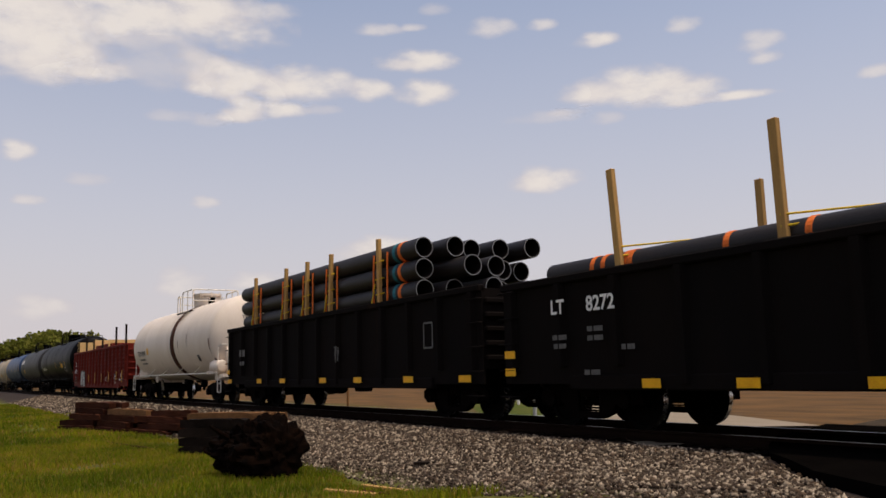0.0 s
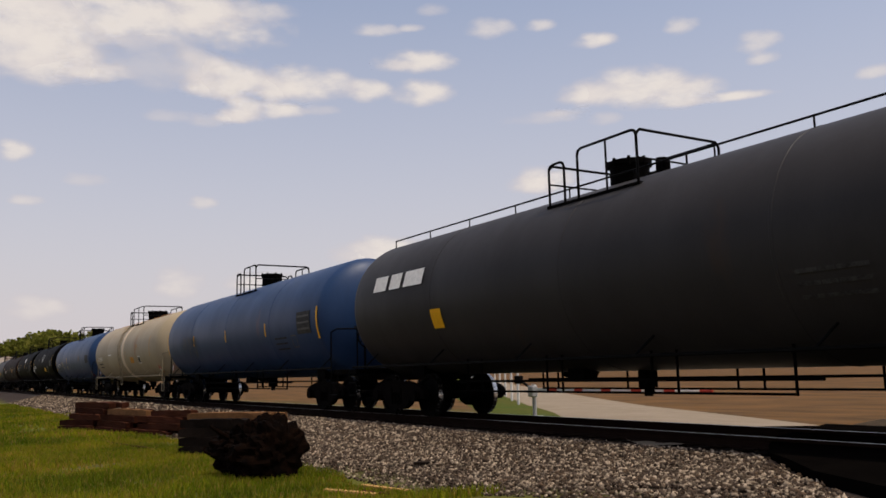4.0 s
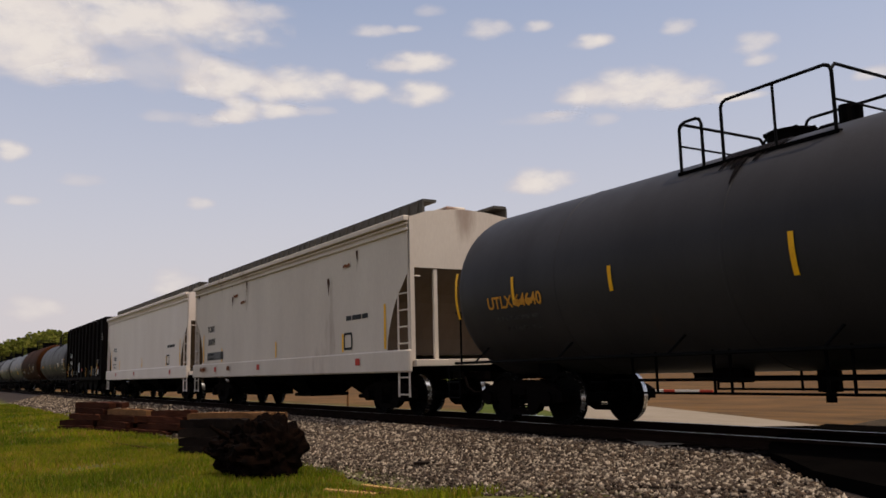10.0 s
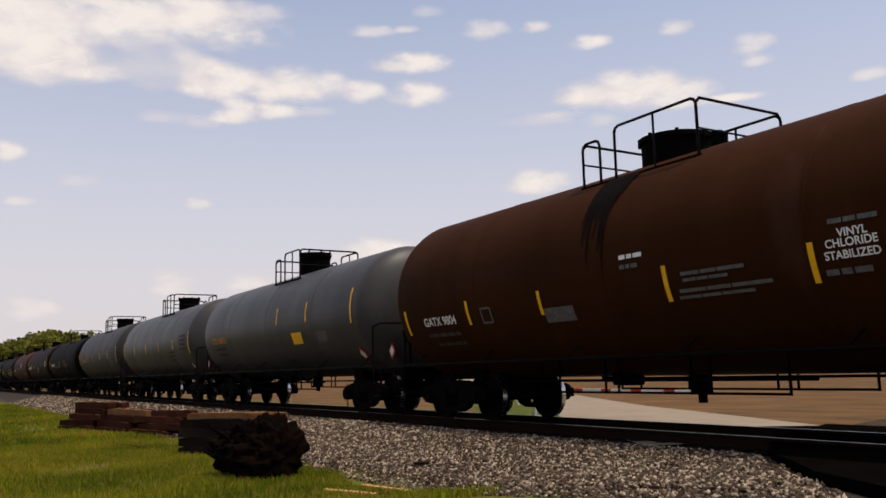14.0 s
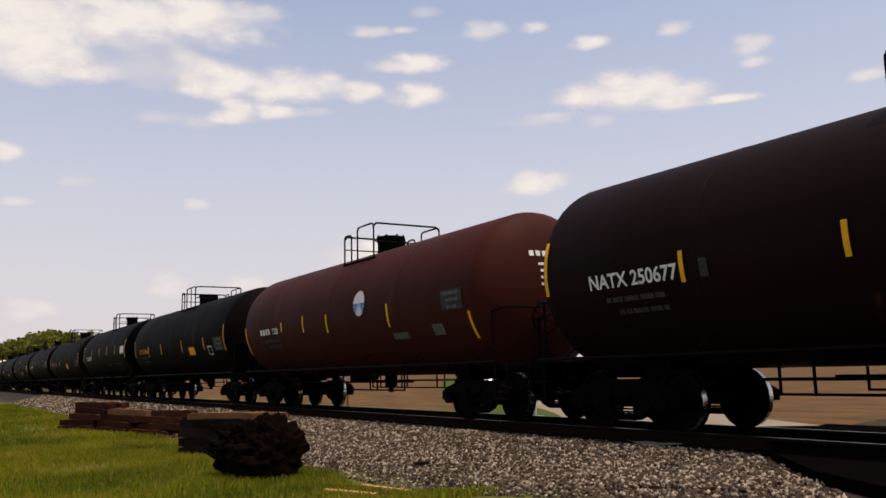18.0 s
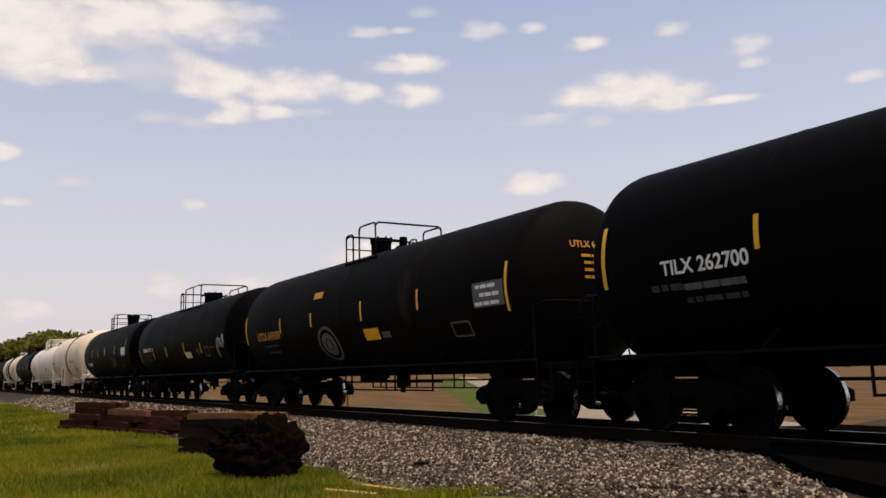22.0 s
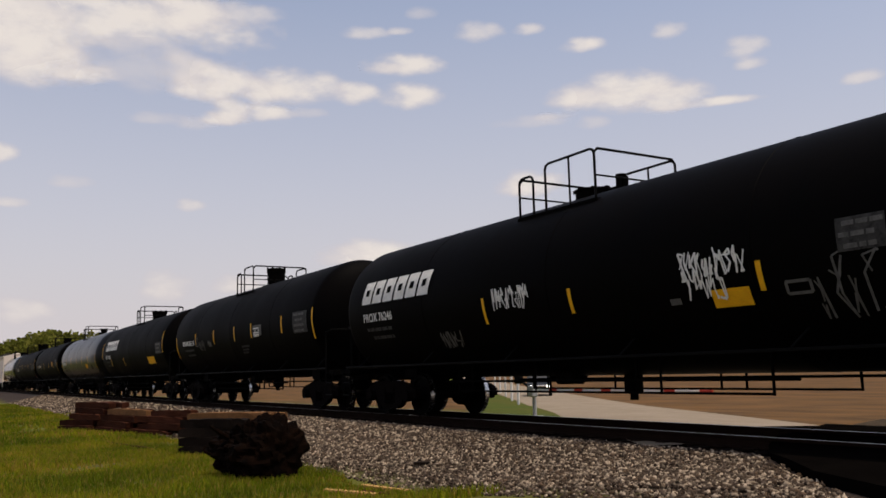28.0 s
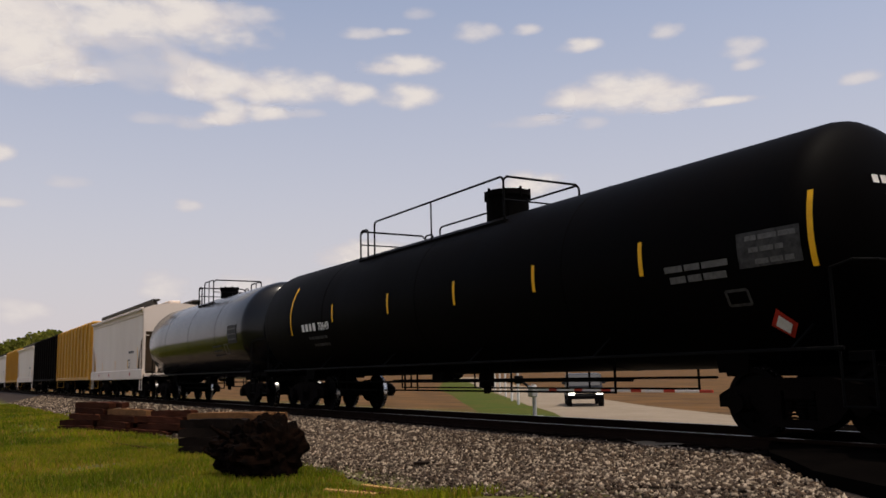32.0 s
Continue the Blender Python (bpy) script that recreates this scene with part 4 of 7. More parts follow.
def gondola(u0, u1, col, label, top=2.5, low=0.72, floor=1.05, ribs=14, pressed=False):
    car, half = begin_car("gondola_car", label, u0, u1, "gondola car")
    for y, s in ((-1.47, -1), (1.47, 1)):
        bm = bmesh.new()
        box(bm, (0, y, (low + top) / 2), (2 * half, 0.05, top - low))
        # pressed horizontal corrugations of the side sheets
        wall = part("side_wall", bm, col, car)
        if pressed:
            # short pressed ridges between the ribs, tapered at both ends
            bay = (2 * half - .6) / (ribs - 1)
            bm = bmesh.new()
            e = bay / 2 - .13
            rows = [[bm.verts.new((x, s * d, z)) for d, z in ((-.004, -w), (q, -w * .4), (q, w * .4), (-.004, w))] for x, w, q in ((-e, .03, .0), (-e + .16, .075, .06), (e - .16, .075, .06), (e, .03, .0))]
            for a, b in zip(rows, rows[1:]):
                for i in range(3):
                    bm.faces.new((a[i], a[i + 1], b[i + 1], b[i]))
            ridge = mesh_of(bm, "corrugation", col)
            for c in range(ribs - 1):
                for k in range(8):
                    put("corrugation", ridge, wall, pose(-half + .3 + bay * (c + .5), y + s * .026, 1.0 + (top - 1.25) * k / 7))
        bm = bmesh.new()
        box(bm, (0, y + s * .03, top), (2 * half, 0.16, 0.13), bevel=.02)
        part("top_chord", bm, col, car)
        bm = bmesh.new()
        box(bm, (0, y + s * .02, low + .02), (2 * half - 3.6, 0.12, 0.22), bevel=.02)
        part("side_sill", bm, col, car)
        for k in range(ribs):
            x = -half + .3 + (2 * half - .6) * k / (ribs - 1)
            bm = bmesh.new()
            a = [bm.verts.new((x + dx, y + s * dy, z)) for z in (low if 2.6 < k < ribs - 3.6 else 1.0, top - .06) for dx, dy in ((-.11, .02), (-.06, .13), (.06, .13), (.11, .02))]
            for f in ((0, 1, 5, 4), (1, 2, 6, 5), (2, 3, 7, 6), (0, 3, 2, 1), (4, 5, 6, 7), (3, 0, 4, 7)):
                bm.faces.new([a[i] for i in f])
            part("rib", bm, col, car)
    for s in (-1, 1):
        bm = bmesh.new()
        box(bm, (s * (half - .03), 0, (1.0 + top) / 2), (0.06, 2.9, top - 1.0))
        for k in range(5):
            box(bm, (s * (half + .03), 0, 1.2 + (top - 1.3) * k / 4.5), (0.12, 2.9, 0.10), bevel=.02)
        part("end_wall", bm, col, car)
        for k in range(5):
            bm = bmesh.new()
            path(bm, [(s * (half + .03), -1.50, 0.5 + .45 * k), (s * (half + .03), -1.60, 0.5 + .45 * k), (s * (half - .42), -1.60, 0.5 + .45 * k), (s * (half - .42), -1.50, 0.5 + .45 * k)], 0.016, 5)
            part("grab_iron", bm, col, car)
    bm = bmesh.new()
    box(bm, (0, 0, floor), (2 * half - .1, 2.9, 0.10))
    box(bm, (0, 0, 0.88), (2 * half, 0.45, 0.3))
    part("floor", bm, "underframe", car)
    bm = bmesh.new()
    rod(bm, (-1.6, -.5, .62), (-.7, -.5, .62), .18, 12)
    box(bm, (.6, -.5, .66), (.5, .3, .3), bevel=.03)
    rod(bm, (-half + 3, .3, .6), (half - 3, .3, .6), .025, 6)
    part("brake_rigging", bm, "underframe", car)
    running_gear(car, half, 1.7, 0.55)
    return car, half


def hopper(u0, u1, col, label, top=4.30, roof=4.72, bays=3, code=None, code_col="black_mark", plate=True, code_dx=-.52, dz=0.0):
    car, half = begin_car("hopper_car", label, u0, u1, "hopper car")
    W = 1.55
    notch = [(half, 3.2), (half - .22, 2.95), (half - .5, 2.68), (half - .66, 2.5), (half - .8, 2.27), (half - .95, 1.95), (half - 1.04, 1.7), (half - 1.08, 1.35)]
    side = [(-half, top), (half, top)] + notch + [(-x, z) for x, z in notch[::-1]]
    bm = bmesh.new()
    prism(bm, side, -W, W)
    # the end slopes are rusty, and darkened for the shade under the overhang
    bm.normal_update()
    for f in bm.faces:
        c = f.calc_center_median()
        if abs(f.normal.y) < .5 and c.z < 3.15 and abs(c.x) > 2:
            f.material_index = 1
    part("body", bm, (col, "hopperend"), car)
    for y, s in ((-W, -1), (W, 1)):
        bm = bmesh.new()
        box(bm, (0, y + s * .03, 1.21), (2 * half + .1, 0.10, 0.48), bevel=.03)
        part("side_sill", bm, col, car)
        for k, z in enumerate((top - .03, top - .14, top - .27)):
            bm = bmesh.new()
            box(bm, (0, y + s * (.025 if k else .06), z), (2 * half, 0.06 if k else .14, 0.06 if k else .12), bevel=.015)
            part("side_moulding", bm, col, car)
    # cambered roof with hatch coamings and a running board
    bm = bmesh.new()
    sec = [(-W, top), (-W * .7, top + .16), (-W * .3, top + .24), (0, top + .26), (W * .3, top + .24), (W * .7, top + .16), (W, top)]
    a = [bm.verts.new((-half, y, z)) for y, z in sec]
    b = [bm.verts.new((half, y, z)) for y, z in sec]
    for k in range(6):
        bm.faces.new((a[k], a[k + 1], b[k + 1], b[k]))
    bm.faces.new(a)
    bm.faces.new(b[::-1])
    part("roof", bm, col, car)
    for y in (-.95, .95):
        bm = bmesh.new()
        box(bm, (0, y, roof), (2 * half - .2, 0.34, 0.06))
        for k in range(12):
            box(bm, (-half + .6 + (2 * half - 1.2) * k / 11, y, roof - .14), (0.06, 0.28, 0.26))
        part("running_board", bm, "runboard", car, "galvanised running board")
        bm = bmesh.new()
        box(bm, (0, y * 1.18, roof - .17), (2 * half - .2, .04, .30))
        for k in range(40):
            box(bm, (-half + .3 + (2 * half - .6) * k / 39, y * 1.21, roof - .17), (.05, .05, .30))
        part("board_fascia", bm, "runboard", car)
    bm = bmesh.new()
    box(bm, (0, 0, top + .36), (2 * half - 1.0, 0.55, 0.14), bevel=.03)
    part("hatch_cover", bm, col, car)
    # ends: corner posts, ladders and the sloping sheet
    for s in (-1, 1):
        for y in (-W + .05, W - .05):
            bm = bmesh.new()
            box(bm, (s * (half - .02), y, (top + 1.2) / 2), (0.10, 0.10, top - 1.2))
            part("corner_post", bm, col, car)
            bm = bmesh.new()
            for dx in (-.05, -.52):
                rod(bm, (s * (half + dx), y * 1.04, .45), (s * (half + dx), y * 1.04, 2.75 if dx < -.1 else top), 0.024, 6)
            for k in range(9):
                rod(bm, (s * (half - .05), y * 1.04, .5 + .36 * k), (s * (half - (.52 if k < 7 else .05)) + (0 if k < 7 else s * .02), y * (1.04 if k < 7 else .85), .5 + .36 * k), 0.018, 5)
            part("ladder", bm, col, car)
        bm = bmesh.new()
        box(bm, (s * (half - .1), 0, 1.16), (0.5, 3.0, 0.14), bevel=.01)
        for y in (-.9, .9):
            box(bm, (s * (half - .05), y, (top + 1.2) / 2), (0.07, 0.09, top - 1.2))
        box(bm, (s * (half - .05), 0, top - .2), (0.06, 2.9, .3))
        part("end_frame", bm, col, car)
    # discharge bays
    for k in range(bays):
        x = -half + 3.9 + (2 * half - 7.8) * k / (bays - 1)
        w = (2 * half - 7.2) / bays * .46
        bm = bmesh.new()
        lo = [(-w * .35, -.5, .42), (w * .35, -.5, .42), (w * .35, .5, .42), (-w * .35, .5, .42)]
        hi = [(-w, -1.4, 1.26), (w, -1.4, 1.26), (w, 1.4, 1.26), (-w, 1.4, 1.26)]
        a = [bm.verts.new((x + p[0], p[1], p[2])) for p in lo]
        b = [bm.verts.new((x + p[0], p[1], p[2])) for p in hi]
        for i in range(4):
            bm.faces.new((a[i], a[(i + 1) % 4], b[(i + 1) % 4], b[i]))
        bm.faces.new(a[::-1])
        box(bm, (x, 0, .4), (w * .9, 1.2, .10), bevel=.02)
        part("discharge_bay", bm, "underframe", car)
    bm = bmesh.new()
    box(bm, (0, 0, .95), (2 * half - 1, 0.4, 0.3))
    rod(bm, (-half + 3.2, -.7, .8), (half - 3.2, -.7, .8), .03, 6)
    part("centre_sill", bm, "underframe", car)
    for x, z, h in ((-half + 1.15, 2.0, 1.0), (-half + 3.38, 1.72, .45), (0.3, 1.72, .45), (half - 3.4, 1.72, .45), (half - 1.15, 2.0, 1.0)):
        lay(car, "reflector_strip", panel(.10, h, 2), "yellow", x, z, ("flat", -W))
    for x in (-half + 2.9, -1.0, half - 2.4):
        lay(car, "sill_plate", panel(.24, .16, 1), "red_mark", x, 1.24, ("flat", -W - .09))
    if plate:
        lay(car, "stencil_frame", frame_mark(.42, .36, .06), "black_mark", half - 3.1, 1.75, ("flat", -W))
        lay(car, "small_print", bars([.3, .5, .3], .16), "grey_mark" if code_col != "black_mark" else "black_mark", half - 2.6, 2.25, ("flat", -W))
    if code:
        for k, line in enumerate(code):
            lay(car, "lettering", words(line, .30), code_col, -half + 2.02 + code_dx + .09 * k, 2.43 + dz - .46 * k, ("flat", -W))
        lay(car, "small_print", bars([.2, .4, .15], .09), "grey_mark", -half + 2.1, 1.74, ("flat", -W))
        lay(car, "small_print", bars([.1, .3, .15], .09), "grey_mark", -half + 2.1, 1.58, ("flat", -W))
    running_gear(car, half, 2.0, 0.6)
    return car, half, W


def ribbed_box(u0, u1, col, label, top=4.5, ribs=11, name="covered_hopper_car", category="hopper car", doors=False, base=1.05, bays=4):
    car, half = begin_car(name, label, u0, u1, category)
    bm = bmesh.new()
    prism(bm, [(-half, top), (half, top), (half, base), (-half, base)], -1.5, 1.5)
    part("body", bm, col, car)
    for y, s in ((-1.5, -1), (1.5, 1)):
        for k in range(ribs):
            x = -half + .12 + (2 * half - .24) * k / (ribs - 1)
            bm = bmesh.new()
            box(bm, (x, y + s * .05, (top + base) / 2), (.12, .12, top - base), bevel=.02)
            part("rib", bm, col, car)
        bm = bmesh.new()
        box(bm, (0, y + s * .03, base + .05), (2 * half, .14, .2), bevel=.02)
        part("side_sill", bm, col, car)
    bm = bmesh.new()
    box(bm, (0, 0, top + .02), (2 * half + .1, 3.06, .05))
    roof = part("roof", bm, col, car)
    bm = bmesh.new()
    box(bm, (0, 0, 0), (.75, 3.0, .14), bevel=.06)
    panel_me = mesh_of(bm, "roof_panel", col)
    for k in range(ribs):
        put("roof_panel", panel_me, roof, pose(-half + .4 + (2 * half - .8) * k / (ribs - 1), 0, top + .05))
    for s in (-1, 1):
        bm = bmesh.new()
        for k in range(8):
            rod(bm, (s * (half + .06), -1.5, .5 + .42 * k), (s * (half + .06), -1.05, .5 + .42 * k), .018, 5)
        for y in (-1.5, -1.05):
            rod(bm, (s * (half + .06), y, .45), (s * (half + .06), y, top), .02, 5)
        part("ladder", bm, col, car)
    for k in range(bays):
        x = -half + 4.2 + (2 * half - 8.4) * k / max(1, bays - 1)
        bm = bmesh.new()
        prism(bm, [(x - 1.0, base), (x + 1.0, base), (x + .45, .42), (x - .45, .42)], -1.2, 1.2)
        part("discharge_bay", bm, "underframe", car)
    bm = bmesh.new()
    box(bm, (0, 0, .92), (2 * half, .45, .3))
    part("centre_sill", bm, "underframe", car)
    running_gear(car, half, 2.0, 0.6)
    return car, half


U = [-12.40, -28.45, -44.02, -62.65, -82.00, -99.57, -117.69, -135.24, -152.83, -168.48, -183.74, -200.88, -215.79, -233.95, -251.80, -267.42,
     -283.59, -298.67, -313.75, -328.33, -342.74, -358.04, -374.34, -389.73, -406.46, -421.69, -438.34, -453.68, -470.32, -486.14, -502.10, -516.92,
     -533.29, -548.37, -565.94, -583.51, -600.00, -616.54, -633.24, -650.00, -670.03, -685.39, -700.06, -715.86, -731.67, -746.99, -762.31, -778.11,
     -793.92]


def span(k, gap=1.9):
    return U[k], (U[k - 1] if k else U[0] + 17.2) - gap


def tank(k, col, label, gap=1.1, **kw):
    return tank_car(*span(k, gap), col, label, **kw)


def end_reservoir(car, half, zc, R, surf):
    """A small white cylinder on the end platform, with its bracket."""
    bm = bmesh.new()
    lathe_x(bm, [(half - .95, .05), (half - .92, .17), (half - .84, .23), (half - .12, .23), (half - .04, .17), (half - .01, .05)], 20, -1.25, 1.36)
    part("reservoir", bm, "white", car, smooth=True)
    for x in (half - 1.35, half - .7, half - .25):
        bm = bmesh.new()
        box(bm, (x, -1.25, 1.13), (.08, .4, .12), bevel=.01)
        part("bracket", bm, "white", car)
    bm = bmesh.new()
    path(bm, [(half - 1.5, -1.3, 1.08), (half - 1.42, -1.3, 1.5), (half - 1.3, -1.3, 1.5), (half - 1.25, -1.3, 1.08)], .025)
    part("grab_rail", bm, "white", car)


def big_name(car, x, zc, surf):
    """A company name in tall white capitals, drawn as six plain slanted blocks."""
    for k in range(6):
        pts, fs = panel(.44, .52, 4, lean=.10)
        lay(car, "company_name_block", (pts, fs), "white_mark", x + (k - 2.5) * .52, zc + .37, surf, "", .016)
        lay(car, "company_name_gap", panel(.17, .15, 2, lean=.03), "black", x + (k - 2.5) * .52, zc + .37, surf, "", .022)


EYE_X = -0.99


def spray_eye(car, zc, surf):
    for r0, r1 in ((.42, .50), (.17, .32)):
        n = 22
        pts, fs = [], []
        for k in range(n + 1):
            a = 2 * math.pi * k / n
            pts += [(r0 * 1.25 * math.cos(a), r0 * math.sin(a)), (r1 * 1.25 * math.cos(a), r1 * math.sin(a))]
        fs = [(2 * k, 2 * k + 1, 2 * k + 3, 2 * k + 2) for k in range(n)]
        lay(car, "sprayed_eye", (pts, fs), "grey_mark", EYE_X, zc -0.77, surf, "", .02)
    lay(car, "sprayed_eye", disc(.15), "grey_mark", EYE_X, zc -0.77, surf, "", .022)


def cabinets(car, half, zc, R, surf):
    """White valve cabinets and shields on the near side of the insulated tank."""
    bm = bmesh.new()
    box(bm, (.46, -1.42, 1.31), (2.0, .55, 1.32), bevel=.02)
    c = part("cabinet", bm, "pinkwhite", car, "dusty white steel cabinet with double doors")
    for s in (-1, 1):
        bm = bmesh.new()
        box(bm, (.46 + s * .46, -1.71, 1.28), (.9, .03, 1.1), bevel=.008)
        part("door", bm, "pinkwhite", c)
        # dark handle, and a dark bar that paints the shadow along the door edge
        bm = bmesh.new()
        rod(bm, (.46 + s * .07, -1.74, .75), (.46 + s * .07, -1.74, 1.82), .018, 6)
        rod(bm, (.46 + s * .07, -1.745, 1.30), (.46 + s * .34, -1.745, 1.30), .022, 6)
        part("handle_and_edge_shade", bm, "rustdark", c)
    bm = bmesh.new()
    prism(bm, [(half - 1.3, 1.1), (half - .5, 1.1), (half - .7, 2.0), (half - 1.1, 2.0)], -1.3, -1.05)
    box(bm, (half - .3, -.9, 1.25), (1.2, .8, .3), bevel=.05)
    part("end_shield", bm, "cream", car)
    bm = bmesh.new()
    prism(bm, [(-half + .4, 1.1), (-half + 1.3, 1.1), (-half + 1.0, 2.1), (-half + .6, 2.1)], -1.3, -1.05)
    part("end_shield", bm, "cream", car)
    bm = bmesh.new()
    path(bm, [(1.62, -(R + .05) * math.cos(a), zc + (R + .05) * math.sin(a)) for a in (1.45, 1.1, .8, .5, .2, -.1, -.4, -.7)], .035)
    rod(bm, (1.62, -.2, zc + R + .03), (1.5, -.2, zc + R + .28), .03, 6)
    part("vent_pipe", bm, "rustband", car)
    lay(car, "sign_panel", panel(.42, .22, 2), "red_mark", half - .35, 2.62, ("flat", -1.2), "red warning plate")
    bm = bmesh.new()
    box(bm, (.46, -1.0, 1.3), (2.6, .5, 1.0), bevel=.04)
    part("valve_box", bm, "cream", car)


# loaded gondolas at the head of the clip
g0, h0 = gondola(*span(0, 0.9), "gondblack", "worn black steel gondola car loaded with dark pipes", ribs=13, top=2.40)
g1, h1 = gondola(*span(1, 0.7), "gondblack", "worn black steel gondola car stacked high with pipes", ribs=13)
Y, W, G, O, K = "yellow", "white_mark", "grey_mark", "orange_mark", "black_mark"
tank(2, "white",  "off-white tank car with a broad rusty band round its middle", gap=1.5, stencil=False, band=(0.99, .62, "rustdark"), rod_col="rodwhite", side_rod="rodwhite", frame_col="white", dome_r=.55, dome_h=.5, code="TELX 40000", code_col=K, strips=0, R=1.58, top=4.02, plat=2.4,
     plat_x=.6, extra=lambda *a: end_reservoir(*a), marks=[("panel", -3.47, -.35, .3, .3, "yellow"), ("drips", 6.35, -.2, .10, .9, "rustband"), ("panel", 4.62, -.86, .3, .26, G), ("drips", 1.99, -.1, .08, .7, "rustband"), ("drips", 3.33, .1, .06, .6, "tan"), ("drips", 1.51, 1.1, .5, 1.2, "tan"), ("drips", 6.59, -.9, .2, .5, "rustdark")])
g3, h3 = gondola(*span(3, 1.2), "gondred", "oxide-red corrugated gondola car with timber stakes", ribs=17, top=2.75, low=.64, pressed=True)
tank(4, "satin", "long black tank car with a rail along its top", gap=1.3, plat=2.5, plat_x=0.3, dome_x=.2, code="#### 62893", code_x=-5.75, code_z=-0.74, size=0.32, long_rail=True, dome_r=.62, dome_h=.46, placard=True, top=4.1, strips=[(0.95, -0.43, 0.38), (3.64, -0.45, 0.45), (5.89, -0.44, 0.43)], marks=[("panel", 4.41, -0.52, 0.73, 0.28, Y), ("panel", 5.12, -0.54, 0.56, 0.17, "dim_mark"), ("bars", 5.13, -0.48, 0.52, 0.09, G), ("panel", 5.65, -0.49, 0.41, 0.06, G), ("frame", 5.68, -0.79, 0.46, 0.28, W), ("stencil", 6.53, -0.69, 0.99, 0.47, "dim_mark")])
tank(5, "grey", "dark grey tank car with a low top rail", long_rail=True, plat=2.2, strips=0, marks=[("bars", -5.54, .15, 2.0, .5, W), ("panel", -3.92, -.6, .4, .4, Y)])
tank(6, "blue", "dark blue tank car with sprayed writing", strips=3, marks=[("scrawl", -4.59, -.5, 2.0, .8, G)])
tank(7, "tan", "tan tank car streaked with orange rust", plat=3.1, plat_x=0.5, band=(0.3, .55, "cream"), rod_col="rodblack", side_rod="rodtan", ladder=True, stencil=False, code="CELX 26151", code_x=-6.12, strips=0, placard=True, top=4.05, dome_x=.6, dome_r=.45,
     marks=[("panel", 2.42, -.66, .8, .3, O), ("frame", 4.05, -.68, .44, .34, W), ("panel", 4.05, -.68, .34, .26, K), ("panel", 1.12, -.36, .06, .3, O), ("drips", 3.68, .05, .14, .55, O), ("bars", -3.05, -.3, .9, .1, W), ("panel", 6.43, -.1, .07, .9, O)] + [("drips", -7.0 + .8 * k, 1.36, .8, .18 + .12 * (k % 3), "rustorange") for k in range(18)] + [("drips", -2.0, 1.15, .3, .5, "rustorange"), ("drips", -2.9, .75, .12, .25, "rustorange"), ("drips", -6.9, -.3, .1, .4, "rustorange")])
tank(8, "blue", "blue tank car with faded sprayed writing", dome_x=0.98, dome_r=0.38, dome_h=0.48, plat=2.1, plat_x=0.18, gap=1.5, code="CELX 23159", code_x=-5.6, code_z=-0.51, size=0.25, placard=True, top=4.05, strips=[(-7.16, -0.49, 0.75), (-4.56, -0.34, 0.19), (-1.69, -0.23, 0.46)], marks=[("scrawl", -3.72, -0.42, 0.99, 0.3, "tan"), ("scrawl", -2.91, -0.64, 0.66, 0.17, "tan"), ("scrawl", -1.56, -0.69, 0.4, 0.29, "tan"), ("panel", 6.7, -0.25, 1.12, 0.5, "dim_mark"), ("panel", 3.82, -0.15, 0.64, 0.29, G)])
tank(9, "black", "black tank car with sprayed white writing", dome_x=0.87, dome_r=0.26, dome_h=0.36, plat=3.1, plat_x=-0.23, gap=1.4, code="CERX 20087", code_x=-4.89, code_z=-0.49, size=0.32, strips=[(-6.32, 0.04, 0.94), (6.19, 0.02, 0.93)], marks=[("scrawl", 0.41, 0.3, 1.31, 0.75, W), ("panel", 2.16, -0.65, 0.88, 0.3, Y), ("panel", 3.76, -0.49, 0.82, 0.14, G), ("scrawl", 3.65, -0.76, 0.84, 0.31, G), ("stencil", 5.56, -0.18, 1.07, 0.46, "dim_mark"), ("scrawl", -1.93, 0.26, 0.53, 0.29, G), ("scrawl", -5.93, -0.62, 1.03, 0.46, W)])
tank(10, "black", "black tank car with yellow strips", dome_x=-0.50, dome_r=0.29, dome_h=0.32, plat=3.1, plat_x=-0.09, code="CERX 20125", code_x=-4.9, code_z=-0.39, size=0.24, strips=[(-6.37, -0.07, 0.89), (-3.6, -0.08, 0.44), (-1.57, -0.09, 0.41), (1.29, -0.1, 0.47), (3.35, -0.09, 0.42), (6.3, -0.08, 0.9)], marks=[("panel", 1.14, 0.47, 0.82, 0.42, W), ("stencil", 5.47, -0.3, 0.91, 0.57, "dim_mark"), ("frame", 4.46, -0.78, 0.45, 0.26, G), ("bars", 3.39, -0.72, 0.52, 0.12, G)])
